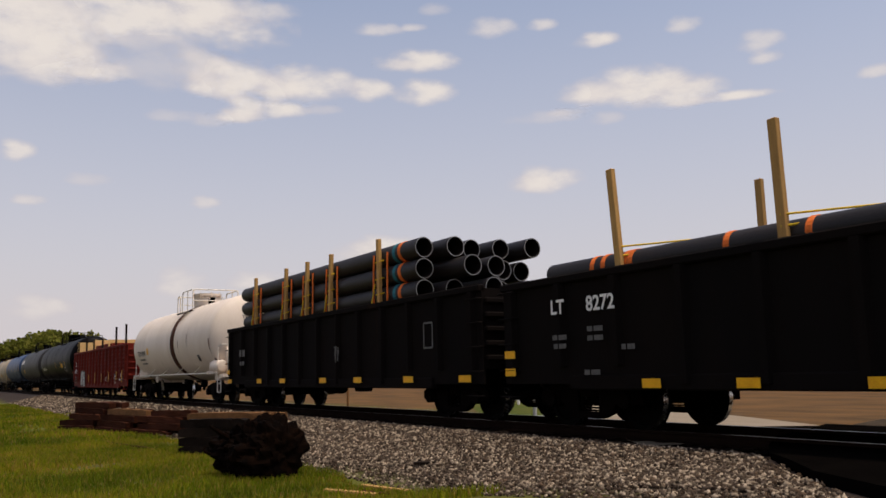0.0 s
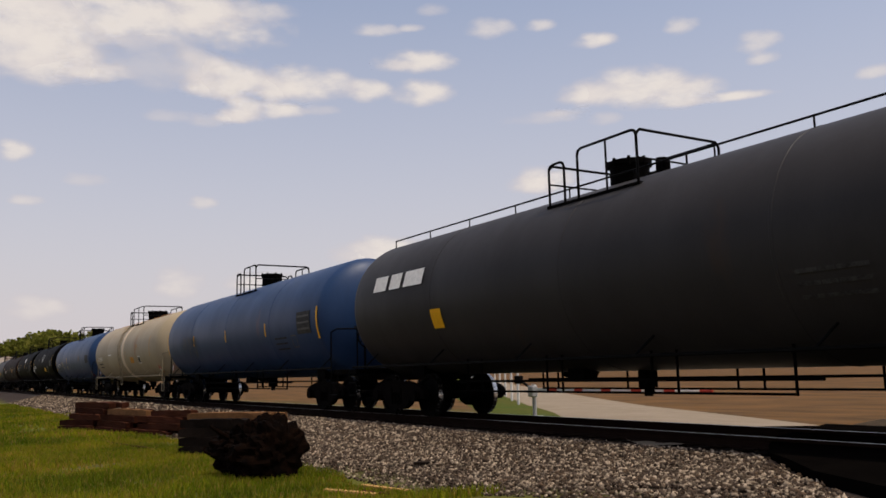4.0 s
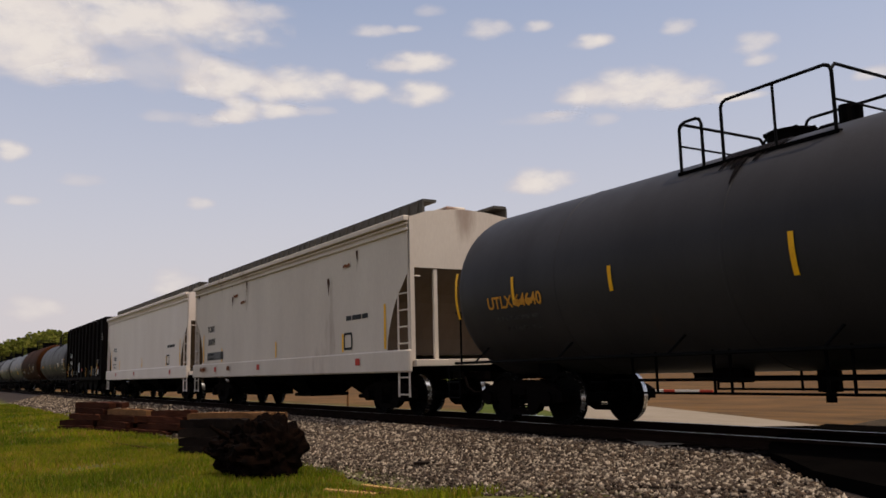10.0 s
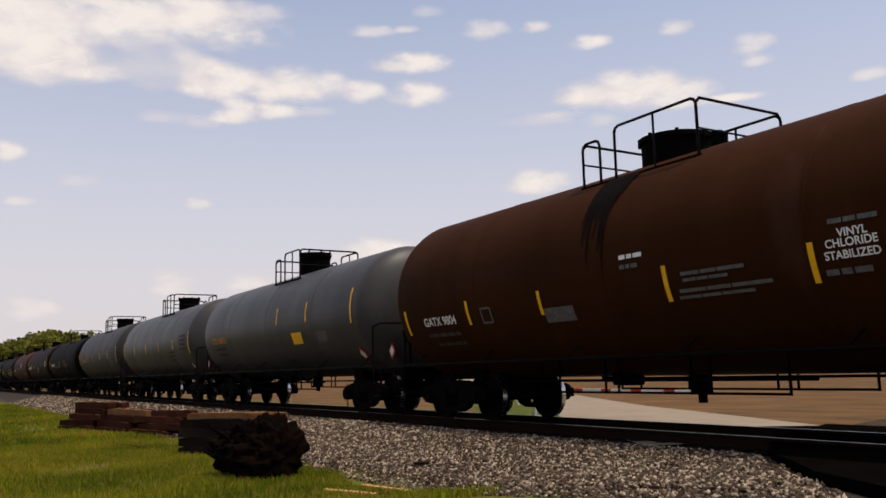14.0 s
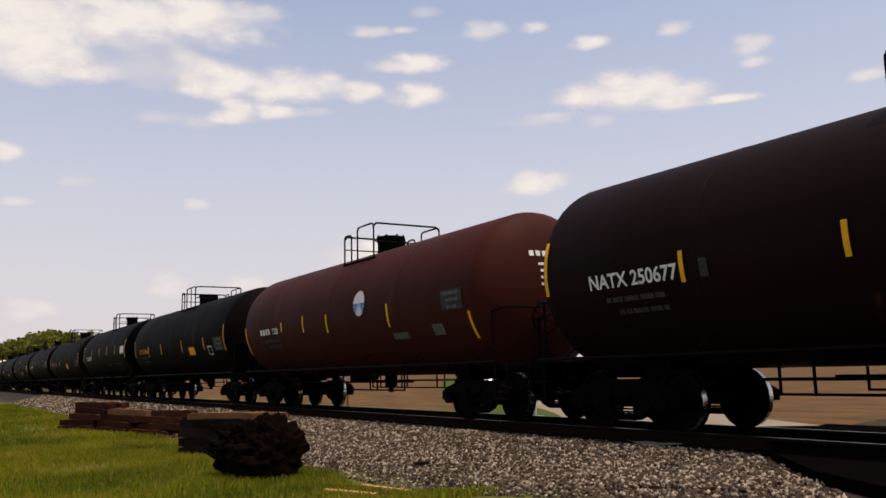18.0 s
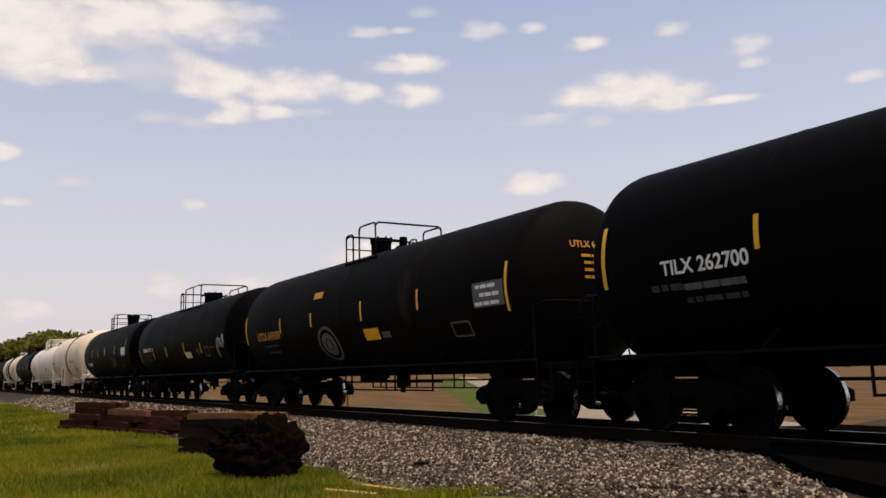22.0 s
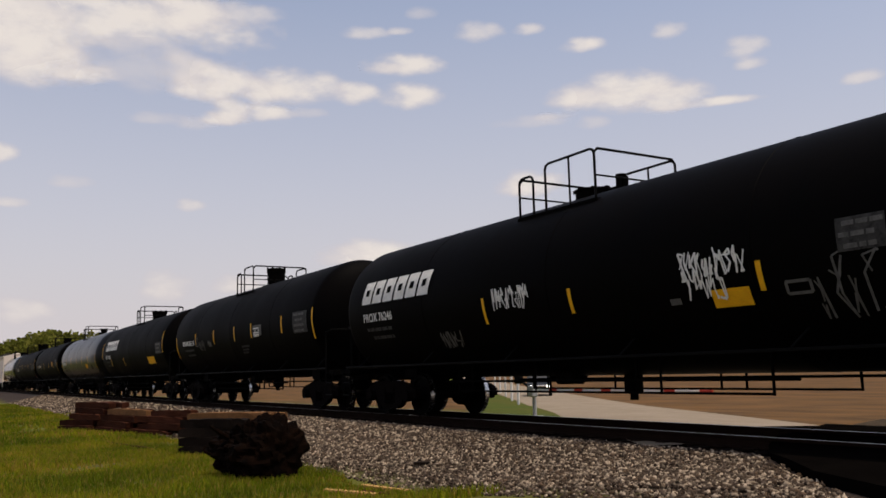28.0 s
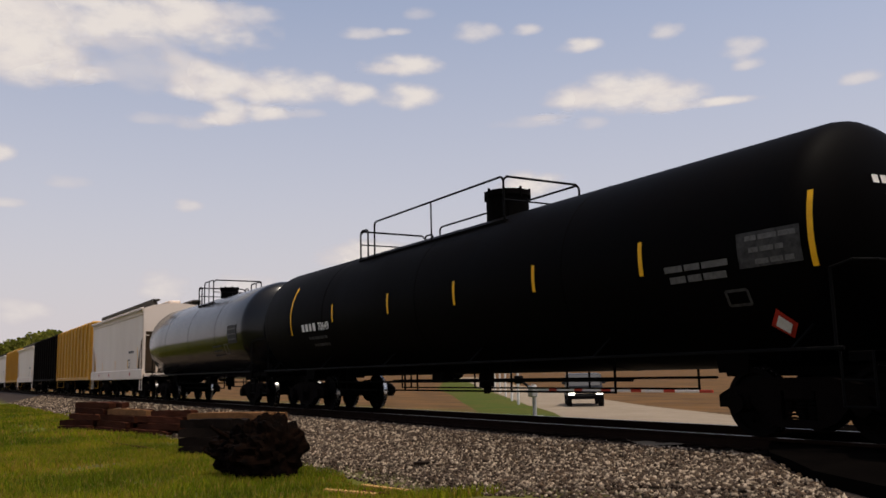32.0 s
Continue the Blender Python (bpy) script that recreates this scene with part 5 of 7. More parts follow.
tank(11, "darkbrown", "dark brown tank car with worn stencils", dome_x=0.63, dome_r=0.31, dome_h=0.45, plat=1.7, plat_x=-0.31, top=4.02, code="#### 96235", code_x=-5.45, code_z=-0.42, size=0.27, dome="round", strips=[(-7.23, -0.03, 0.78), (-4.46, -0.12, 0.49), (-1.54, -0.12, 0.32), (1.16, -0.12, 0.44), (3.57, -0.1, 0.46), (5.53, -0.04, 0.5)], marks=[("panel", 3.18, -0.29, 0.64, 0.25, Y), ("scrawl", 0.13, -0.03, 1.1, 0.72, G), ("scrawl", 3.16, -0.91, 0.9, 0.48, G), ("scrawl", 2.52, -0.62, 0.61, 0.22, G), ("bars", 1.52, -0.74, 0.88, 0.09, G), ("bars", 1.44, -0.87, 0.88, 0.09, G), ("bars", -2.21, -0.67, 0.68, 0.12, G), ("bars", 4.94, -0.72, 0.85, 0.09, "dim_mark"), ("bars", 4.89, -0.84, 0.85, 0.09, "dim_mark"), ("stencil", 6.19, -0.18, 0.49, 0.48, G), ("frame", 6.0, -0.82, 0.41, 0.31, G), ("frame", -4.12, -0.33, 0.31, 0.25, G)])
tank(12, "grey", "dark grey tank car with yellow lettering", plat=2.5, plat_x=0.09, gap=1.1, top=4.05, dome_h=.14, code="UTLX 64640", code_col=O, strips=[(-6.42, -0.19, 0.89), (-4.58, -0.25, 0.49), (-2.11, -0.29, 0.38), (1.05, -0.33, 0.53)], marks=[("bars", -4.32, -0.5, 0.47, 0.14, O), ("panel", 2.71, -0.51, 0.63, 0.29, Y), ("drips", 0.01, 1.35, 1.0, 1.3, "boxblack")])
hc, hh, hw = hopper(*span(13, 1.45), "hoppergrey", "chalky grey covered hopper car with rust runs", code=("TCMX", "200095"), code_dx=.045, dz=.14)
lay(hc, "repaint_patch", panel(1.9, .27, 1), "grey_mark", -5.76, 1.71, ("flat", -hw), "dull grey repaint patch")
# rust that has run down from seams and brackets
for x, z, w, h in ((-3.82, 3.62, .14, .60), (-2.37, 4.02, .12, .66), (-3.87, 4.05, .16, .16), (-6.85, 4.05, .14, .18), (4.1, 3.4, .12, .7), (5.8, 3.9, .1, .5), (-7.9, 4.0, .2, .3)):
    lay(hc, "rust_run", drips(w, h, x), "rustdark", x, z, ("flat", -hw), "", .016)
for x, z, w in ((-3.45, 3.62, .56), (-2.70, 3.36, .55), (5.2, 3.6, .4)):
    lay(hc, "rust_run", scrawl(w, .07, x, 6, .03), "rustband", x, z, ("flat", -hw), "", .018)
for x, w in ((-6.9, .86), (-3.94, .36)):
    lay(hc, "rust_run", scrawl(w, .14, x, 8, .04), "rustband", x, 1.25, ("flat", -hw - .09), "", .016)
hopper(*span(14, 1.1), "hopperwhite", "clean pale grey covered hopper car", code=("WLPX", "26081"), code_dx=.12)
bx, bh = ribbed_box(*span(15, 1.65), "boxblack", "black ribbed covered hopper car")
for x, z, w, h, col in ((5.65, 1.78, .08, .8, "yellow"), (3.83, 1.55, .08, .5, "yellow"), (1.74, 1.5, .08, .5, "yellow"), (-3.9, 1.5, .08, .5, "yellow"), (-5.78, 1.7, .08, .9, "yellow"), (6.04, 1.46, .22, .3, "white_mark"), (6.04, 1.7, .22, .12, "red_mark"), (-1.04, 1.82, .30, .6, "white_mark"), (0.19, 1.64, .34, .16, "red_mark"), (-6.03, 1.58, .2, .14, "red_mark"), (-5.3, 1.81, .1, .16, "white_mark"), (-4.36, 1.88, .34, .12, "grey_mark")):
    lay(bx, "sign_panel" if col != "yellow" else "reflector_strip", panel(w, h, 2), col, x, z, ("flat", -1.62))
lay(bx, "stencil_frame", frame_mark(.34, .4, .04), "white_mark", 5.36, 1.49, ("flat", -1.62))
lay(bx, "stencil_frame", frame_mark(.18, .24, .025), "grey_mark", -3.67, 2.42, ("flat", -1.62))
lay(bx, "lettering", words("ECQX", .30), "white_mark", -4.45, 2.56, ("flat", -1.62))
lay(bx, "lettering", words("57603", .32), "white_mark", -4.38, 2.06, ("flat", -1.62))
for x, z in ((7.09, 3.55), (7.09, 3.4), (7.09, 3.25), (-4.26, 1.53), (-4.26, 1.38), (-3.25, 1.53), (-3.25, 1.38), (-1.82, 1.5), (-1.82, 1.36), (3.36, 1.5), (3.36, 1.36), (4.42, 1.58), (4.42, 1.44), (4.42, 1.3), (5.89, 2.1), (5.89, 1.95)):
    lay(bx, "small_print", bars([.14, .22, .1], .11), "grey_mark", x, z, ("flat", -1.62))
tank(16, "grey", "weathered grey tank car with yellow lettering", dome_x=-0.30, dome_r=0.27, dome_h=0.39, plat=1.7, plat_x=0.55, gap=0.95, top=4.04, code="TGIX 28137", code_x=-5.36, code_z=-0.49, size=0.25, code_col=O, strips=[(-0.91, -0.42, 0.34), (2.09, -0.49, 0.39), (6.99, -0.35, 0.86)], marks=[("panel", 4.04, -0.34, 0.74, 0.31, W), ("bars", 4.06, -0.23, 0.61, 0.09, K), ("bars", 4.02, -0.39, 0.61, 0.09, K), ("bars", 4.48, -0.53, 0.13, 0.38, O), ("stencil", 6.44, -0.21, 0.9, 0.47, W), ("frame", 5.88, -0.83, 0.53, 0.32, W), ("drips", 0.26, 1.3, .9, 2.2, "boxblack")])
tank(17, "brown", "oxide-brown tank car with white stencils", dome_x=0.16, dome_r=0.56, dome_h=0.39, plat=2.5, plat_x=0.13, top=4.25, R=1.72, code="GATX 9804", code_x=-4.83, code_z=-0.78, size=0.24, placard=True, strips=[(-6.12, -0.68, 0.53), (-3.76, -0.62, 0.46), (-1.56, -0.61, 0.41), (1.28, -0.58, 0.51), (3.56, -0.57, 0.48)], marks=[("frame", -3.17, -0.7, 0.3, 0.27, G), ("panel", -1.13, -0.82, 0.74, 0.25, G), ("bars", 0.68, -0.15, 0.43, 0.09, W), ("bars", 0.63, -0.29, 0.32, 0.09, G), ("bars", 2.10, -0.50, 1.05, 0.07, G), ("bars", 1.97, -0.58, 0.75, 0.06, G), ("bars", 2.24, -0.72, 1.52, 0.07, G), ("bars", 2.08, -0.80, 1.26, 0.06, G), ("VINYL", 4.1, -0.32, 0.33, 0.13, W), ("CHLORIDE", 4.07, -0.43, 0.48, 0.13, W), ("STABILIZED", 4.06, -0.56, 0.55, 0.13, W), ("bars", 3.98, -0.73, 0.52, 0.10, G), ("bars", 4.12, -0.17, 0.57, 0.08, G), ("drips", -0.21, 1.3, .55, 2.5, "boxblack"), ("drips", 0.02, 1.3, .45, 2.3, "boxblack")])
tank(18, "lightgrey", "grey tank car with a tall manway", dome_x=0.11, dome_r=0.47, dome_h=0.62, code="UTLX 60013", code_col=O, placard=True, strips=[(1.02, 0.04, 0.48), (3.22, 0.02, 0.55), (6.05, -0.02, 0.85)], marks=[("panel", 2.45, -0.65, 0.72, 0.33, Y), ("panel", 4.17, -0.67, 0.6, 0.28, G)])
tank(19, "lightgrey", "grey tank car with a tall manway", placard=True, dome_r=.45, dome_h=.5)
tank(20, "grey", "dark grey tank car with orange lettering", code="UTLX 40152", code_x=-4.39, code_col=O, dome_r=.45, dome_h=.5)
tank(21, "soot", "sooty tank car with white lettering", dome_x=-0.35, dome_r=0.25, dome_h=0.33, plat=1.7, plat_x=0.45, top=4.05, code="NATX 51128", code_x=-4.56, code_z=-0.48, size=0.3, strips=[(-6.39, -0.21, 0.93), (-3.6, -0.38, 0.51), (-0.89, -0.35, 0.46), (1.63, -0.32, 0.48)], marks=[("scrawl", -2.44, -0.54, 0.92, 0.23, G), ("scrawl", -1.17, -0.45, 0.48, 0.27, G), ("scrawl", 1.07, -0.43, 0.35, 0.12, G), ("scrawl", 2.72, -0.43, 0.8, 0.19, G), ("scrawl", 2.13, -0.72, 0.29, 0.47, G), ("drips", 0.26, 1.3, .8, 1.6, "boxblack")])
tank(22, "maroon", "dark maroon tank car with cream stencils", dome_x=0.52, dome_r=0.36, dome_h=0.47, plat=1.7, plat_x=-0.46, code="NATX 250677", code_x=-5.04, code_z=-0.48, size=0.3, dome="round", strips=[(-4.04, -0.33, 0.43), (-1.6, -0.3, 0.42), (0.75, -0.49, 0.74), (3.6, -0.28, 0.34), (6.94, -0.06, 0.93)], marks=[("stencil", 6.21, -0.2, 1.05, 0.49, "cream"), ("panel", 1.31, -0.52, 0.77, 0.22, G), ("panel", -3.66, -0.38, 0.14, 0.25, "dim_mark")])
tank(23, "red", "faded red tank car with a round emblem", plat=1.7, plat_x=0.43, code="#### 1220", code_x=-4.34, code_z=-0.45, size=0.24, strips=[(-6.49, -0.58, 0.86), (-3.38, -0.29, 0.26), (-1.76, -0.3, 0.43), (-0.19, -0.38, 0.47), (3.16, -0.4, 0.52), (6.42, -0.8, 0.57), (8.87, -0.04, 0.9)], marks=[("disc", 1.77, -0.02, 0.3, 0.44, W), ("half", 1.77, -0.02, 0.3, 0.44, "blue_mark"), ("stencil", 5.88, -0.27, 0.78, 0.4, "dim_mark"), ("panel", 5.17, -0.81, 0.42, 0.24, G), ("panel", 3.55, -0.86, 0.69, 0.15, G)])
tank(24, "soot", "black tank car with yellow lettering", dome_x=-0.52, dome_r=0.28, dome_h=0.4, plat=2.1, plat_x=0.09, code="UTLX 649164", code_x=-5.16, code_z=-0.51, size=0.31, code_col=O, strips=[(-7.02, -0.24, 0.8), (-4.23, -0.44, 0.5), (-1.86, -0.42, 0.47), (1.55, -0.41, 0.47), (4.63, -0.43, 0.45), (7.13, -0.33, 0.89)], marks=[("panel", 2.96, -0.64, 0.79, 0.3, Y), ("frame", 5.34, -0.69, 0.44, 0.3, W), ("stencil", 6.42, -0.49, 1.06, 0.46, G)])
tank(25, "black", "black tank car with white lettering", dome_x=-0.37, dome_r=0.28, dome_h=0.46, plat=1.7, plat_x=0.51, code="TILX 262708", code_x=-4.44, code_z=-0.46, size=0.31, strips=[(-6.36, -0.07, 0.96), (-3.44, -0.05, 0.44), (-0.96, -0.05, 0.44), (1.42, -0.05, 0.48), (3.8, -0.04, 0.46), (6.35, -0.05, 0.92)], marks=[("panel", 5.69, -0.12, 0.93, 0.37, W), ("bars", 5.71, -0.36, 0.88, 0.11, G), ("bars", 2.02, -0.84, 0.71, 0.1, "dim_mark"), ("bars", 3.19, -0.79, 0.61, 0.09, "dim_mark"), ("bars", 4.29, -0.84, 0.78, 0.09, "dim_mark"), ("frame", 5.13, -0.86, 0.39, 0.23, "dim_mark")])
tank(26, "soot", "sooty black tank car with yellow lettering", dome_x=-0.20, dome_r=0.33, dome_h=0.43, plat=1.7, plat_x=-0.3, code="UTLX 649567", code_x=-5.27, code_z=-0.48, size=0.3, code_col=O, strips=[(-7.04, -0.29, 0.91), (-1.69, -0.36, 0.46), (1.56, -0.37, 0.45), (6.99, -0.15, 0.74)], marks=[("panel", 6.29, -0.47, 1.22, 0.44, "dim_mark"), ("panel", 1.9, -0.63, 0.71, 0.34, Y), ("panel", -3.65, -0.4, 0.4, 0.23, O), ("panel", 2.02, -0.65, 0.71, 0.28, Y), ("panel", -5.33, -0.35, 0.09, 0.46, Y)])
tank(27, "black", "black tank car with white lettering", dome_x=0.72, dome_r=0.26, dome_h=0.46, plat=1.7, plat_x=-0.49, code="TILX 262700", code_x=-4.45, code_z=-0.42, size=0.28, strips=[(-6.35, -0.03, 0.95), (-3.56, -0.04, 0.44), (-1.37, -0.06, 0.47), (1.04, -0.09, 0.53), (3.27, -0.06, 0.49), (6.38, -0.05, 0.99)], marks=[("panel", 5.7, -0.22, 0.97, 0.48, G), ("bars", -5.15, -0.63, 0.51, 0.13, "dim_mark"), ("bars", -4.31, -0.65, 0.99, 0.13, G)])
tank(28, "soot", "sooty black tank car with a sprayed white eye", dome_x=-0.49, dome_r=0.27, dome_h=0.43, plat=1.7, plat_x=-0.1, code="UTLX 649389", code_x=-5.16, code_z=-0.6, size=0.33, code_col=O, strips=[(-7.1, -0.24, 0.87), (-4.1, -0.25, 0.4), (-1.83, -0.23, 0.37), (1.2, -0.2, 0.46), (3.9, -0.16, 0.42), (7.08, -0.19, 0.89)], marks=[("stencil", 6.51, -0.28, 0.99, 0.46, W), ("frame", 5.38, -0.85, 0.64, 0.29, G), ("panel", 1.57, -0.76, 0.75, 0.28, Y), ("panel", 2.26, -0.8, 0.39, 0.15, G), ("panel", -1.45, 0.39, 0.57, 0.18, O)], extra=lambda car, half, zc, R, surf: spray_eye(car, zc, surf))
tank(29, "black", "black tank car with faded panels", plat=3.1, plat_x=-0.06, code="#### 12729", code_x=-4.85, code_z=-0.45, size=0.24, strips=[(-6.49, -0.63, 0.58), (-3.85, -0.53, 0.49), (-1.54, -0.55, 0.42), (1.37, -0.52, 0.5), (3.69, -0.57, 0.39), (5.76, -0.71, 0.5)], marks=[("panel", 1.86, -0.77, 0.81, 0.25, "cream"), ("scrawl", 3.27, -0.67, 0.57, 0.28, G), ("frame", 4.42, -0.71, 0.49, 0.34, G), ("scrawl", 6.27, -0.41, 1.02, 0.43, W), ("scrawl", 6.26, -0.53, 0.96, 0.19, G), ("bars", 5.17, -0.62, 0.58, 0.11, "dim_mark"), ("bars", 5.97, -1.45, 0.78, 0.12, G)])
tank(30, "black", "black tank car with white lettering", dome_x=0.71, dome_r=0.31, dome_h=0.55, plat=1.7, plat_x=-0.7, code="TILX 262774", code_x=-4.85, code_z=-0.79, size=0.29, strips=[(-3.92, -0.1, 0.47), (-1.88, -0.09, 0.45), (0.26, -0.08, 0.47), (3.12, -0.08, 0.46), (5.9, -0.01, 0.79)], marks=[("panel", 5.37, -0.21, 0.91, 0.38, W), ("bars", 5.37, -0.47, 0.86, 0.13, G), ("scrawl", 2.91, -0.71, 0.74, 0.4, G), ("ring", 2.13, -0.71, 0.26, 0.5, G), ("bars", 4.8, -0.96, 0.4, 0.09, G)])
tank(31, "cream", "cream insulated tank car with side cabinets", trucks=(1.4, 1.4), ends_text=True, code="BOCX 3027", code_x=-5.45, code_col=K, side_rod="rodwhite", frame_col="white", ladder=True, strips=0, plat=0, dome_r=0, valve=False, stencil=False, top=4.30, R=1.72,  extra=lambda *a: cabinets(*a),
     band=(1.45, .16, "yellow"), marks=[("REFRIGERATED LIQUID", 4.22, -.5, 1, .2, K), ("panel", 6.04, .25, .10, .9, Y), ("panel", -3.01, -.78, .5, .2, O), ("panel", 4.8, -.75, .35, .16, "red_mark"), ("panel", 5.09, -.98, .4, .25, K), ("panel", -2.62, 0.0, .09, 1.0, Y), ("panel", -6.5, .05, .07, .5, Y)])
tank(32, "white", "off-white tank car with a round valve bonnet", plat=2.5, plat_x=-0.47, stencil=False, side_rod="rodwhite", frame_col="white", ladder=True, rod_col="rodwhite", strips=0, dome_r=.55, dome_h=.55, top=4.05, marks=[("panel", -4.09, -.4, .8, .3, Y), ("panel", 2.13, -.3, .06, .55, "rustband"), ("panel", 4.14, -.6, .55, .28, "rustband"), ("panel", 0.21, -.35, .05, .45, G)])
tank(33, "black", "black tank car with pale stencils")
tank(34, "cream", "dusty white tank car with a dark middle band", code="UATX 50890", code_x=-6.69, code_col=K, band=(-0.75, 4.6, "soot"), side_rod="rodwhite", frame_col="white", ladder=True, strips=0, marks=[("panel", -4.87, -.2, .09, .45, O), ("panel", -3.19, .1, .12, .8, Y)])
tank(35, "black", "black tank car with a large white company name and sprayed writing", plat=2.1, plat_x=-0.4, top=4.03, code="PROX 76246", code_x=-6.12, code_z=-0.42, size=0.26, dome_h=.15, strips=[(-1.85, -0.52, 0.49), (0.6, -0.53, 0.41), (4.23, -0.52, 0.38)], marks=[("scrawl", -0.99, -0.34, 1.16, 0.39, W), ("scrawl", -3.24, -0.96, 0.81, 0.35, G), ("scrawl", 3.51, -0.27, 1.11, 0.37, W), ("scrawl", 3.32, -0.55, 0.7, 0.41, W), ("panel", 3.73, -0.74, 0.61, 0.25, Y), ("panel", 2.78, -0.72, 0.2, 0.09, G), ("frame", 4.73, -0.7, 0.33, 0.15, G), ("stencil", 5.62, -0.19, 0.59, 0.38, "dim_mark"), ("scrawl", 5.33, -0.75, 0.9, 0.75, G)], extra=lambda car, half, zc, R, surf: big_name(car, -5.31, zc, surf))
tank(36, "black", "clean black tank car with yellow strips", dome_x=0.67, dome_r=0.3, dome_h=0.55, plat=1.7, plat_x=-0.38, code="#### 202315", code_x=-5.18, code_z=-0.43, size=0.24, strips=[(-6.94, -0.48, 0.86), (-4.17, -0.24, 0.42), (-1.84, -0.26, 0.47), (0.49, -0.26, 0.48), (2.19, -0.25, 0.46), (4.85, -0.21, 0.49), (7.13, -0.31, 0.83)], marks=[("stencil", 6.25, -0.22, 1.02, 0.58, "dim_mark"), ("panel", 2.78, -0.26, 0.77, 0.32, G), ("frame", -3.98, -0.35, 0.28, 0.28, G), ("scrawl", -3.38, -0.5, 0.68, 0.35, G), ("scrawl", -2.35, -0.45, 0.47, 0.24, G), ("panel", 2.68, -0.31, 0.51, 0.27, W), ("bars", 2.67, -0.3, 0.41, 0.12, K), ("bars", 1.45, -0.72, 0.72, 0.09, "dim_mark"), ("bars", 1.39, -0.82, 0.53, 0.09, "dim_mark"), ("bars", 1.28, -0.91, 0.5, 0.09, "dim_mark")])
tank(37, "black", "black tank car with a large white company name", plat=1.7, plat_x=-0.4, top=4.03, code="PROX 76220", code_x=-5.4, code_z=-0.44, size=0.26, strips=[(-7.04, -0.01, 0.92), (-4.66, -0.66, 0.42), (-1.35, -0.68, 0.42), (7.07, -0.02, 0.9)], marks=[("stencil", 6.33, -0.25, 1.06, 0.49, "dim_mark"), ("panel", 4.69, -0.74, 1.33, 0.34, Y)], extra=lambda car, half, zc, R, surf: big_name(car, -4.46, zc, surf))
tank(38, "gloss", "glossy black tank car reflecting the sky", dome_x=1.41, dome_r=0.2, dome_h=0.38, plat=1.7, plat_x=-0.78, gap=1.3, top=4.02, code="#### 53884", code_x=-5.52, code_z=-0.48, size=0.25, strips=[(-6.82, -0.49, 0.87), (-4.67, -0.25, 0.45), (-2.44, -0.24, 0.41), (-0.01, -0.3, 0.37), (2.11, -0.32, 0.55), (4.45, -0.3, 0.47), (7.07, -0.44, 0.83)], marks=[("panel", 6.4, -0.27, 1.03, 0.49, G), ("panel", 3.79, -0.67, 0.76, 0.28, Y), ("stencil", 5.53, -0.75, 0.53, 0.29, "dim_mark")])
tank(39, "black", "black tank car with an orange panel", dome_x=-0.41, dome_r=0.29, dome_h=0.44, plat=1.7, plat_x=0.91, gap=1.35, code="TILX 261408", code_x=-4.21, code_z=-0.48, size=0.29, strips=[(-5.98, -0.4, 0.41), (-3.08, -0.37, 0.44), (-1.14, -0.39, 0.5), (1.86, -0.32, 0.51), (4.5, -0.37, 0.47), (6.97, -0.58, 0.89)], marks=[("stencil", 6.26, -0.24, 0.99, 0.49, G), ("panel", 4.08, -0.29, 0.61, 0.37, O), ("bars", 5.93, -1.48, 0.62, 0.14, G)])
tank(40, "black", "long black tank car with a walkway rail on top", dome_x=2.16, dome_r=0.45, dome_h=0.57, plat=6.3, plat_x=-0.67, gap=0.6, trucks=(2.6, 1.0), placard="side", code="#### 70649", code_x=-5.27, code_z=-0.51, size=0.28, strips=[(-6.99, 0.12, 1.39), (-4.16, -0.14, 0.43), (-1.16, -0.14, 0.44), (1.61, -0.16, 0.46), (4.15, -0.15, 0.45), (6.68, -0.14, 0.49), (9.45, -0.11, 0.91)], marks=[("stencil", 8.85, -0.26, 0.92, 0.44, "dim_mark"), ("bars", 7.68, -0.4, 1.07, 0.12, G), ("bars", 7.69, -0.55, 0.94, 0.13, G), ("frame", 8.24, -0.82, 0.34, 0.2, "dim_mark")])
tank(41, "mirrorblack", "polished black tank car that mirrors the sky", trucks=(1.3, .9), strips=0)
hopper(*span(42, 0.9), "hopperwhite", "pale grey covered hopper car")
ribbed_box(*span(43, 1.0), "yellowcar", "yellow freight car with ribbed sides", name="boxcar", category="boxcar", bays=0)
ribbed_box(*span(44, 1.0), "boxblack", "dark grey ribbed steel boxcar", name="boxcar", category="boxcar", bays=0)
hopper(*span(45, 0.9), "hopperwhite", "pale grey covered hopper car")
ribbed_box(*span(46, 1.0), "yellowcar", "yellow freight car with ribbed sides", name="boxcar", category="boxcar", bays=0)
hopper(*span(47, 0.9), "hopperwhite", "pale grey covered hopper car")
hopper(*span(48, 0.9), "hoppergrey", "grey covered hopper car")


# ---- loads and markings of the gondolas ----
LOADS = []


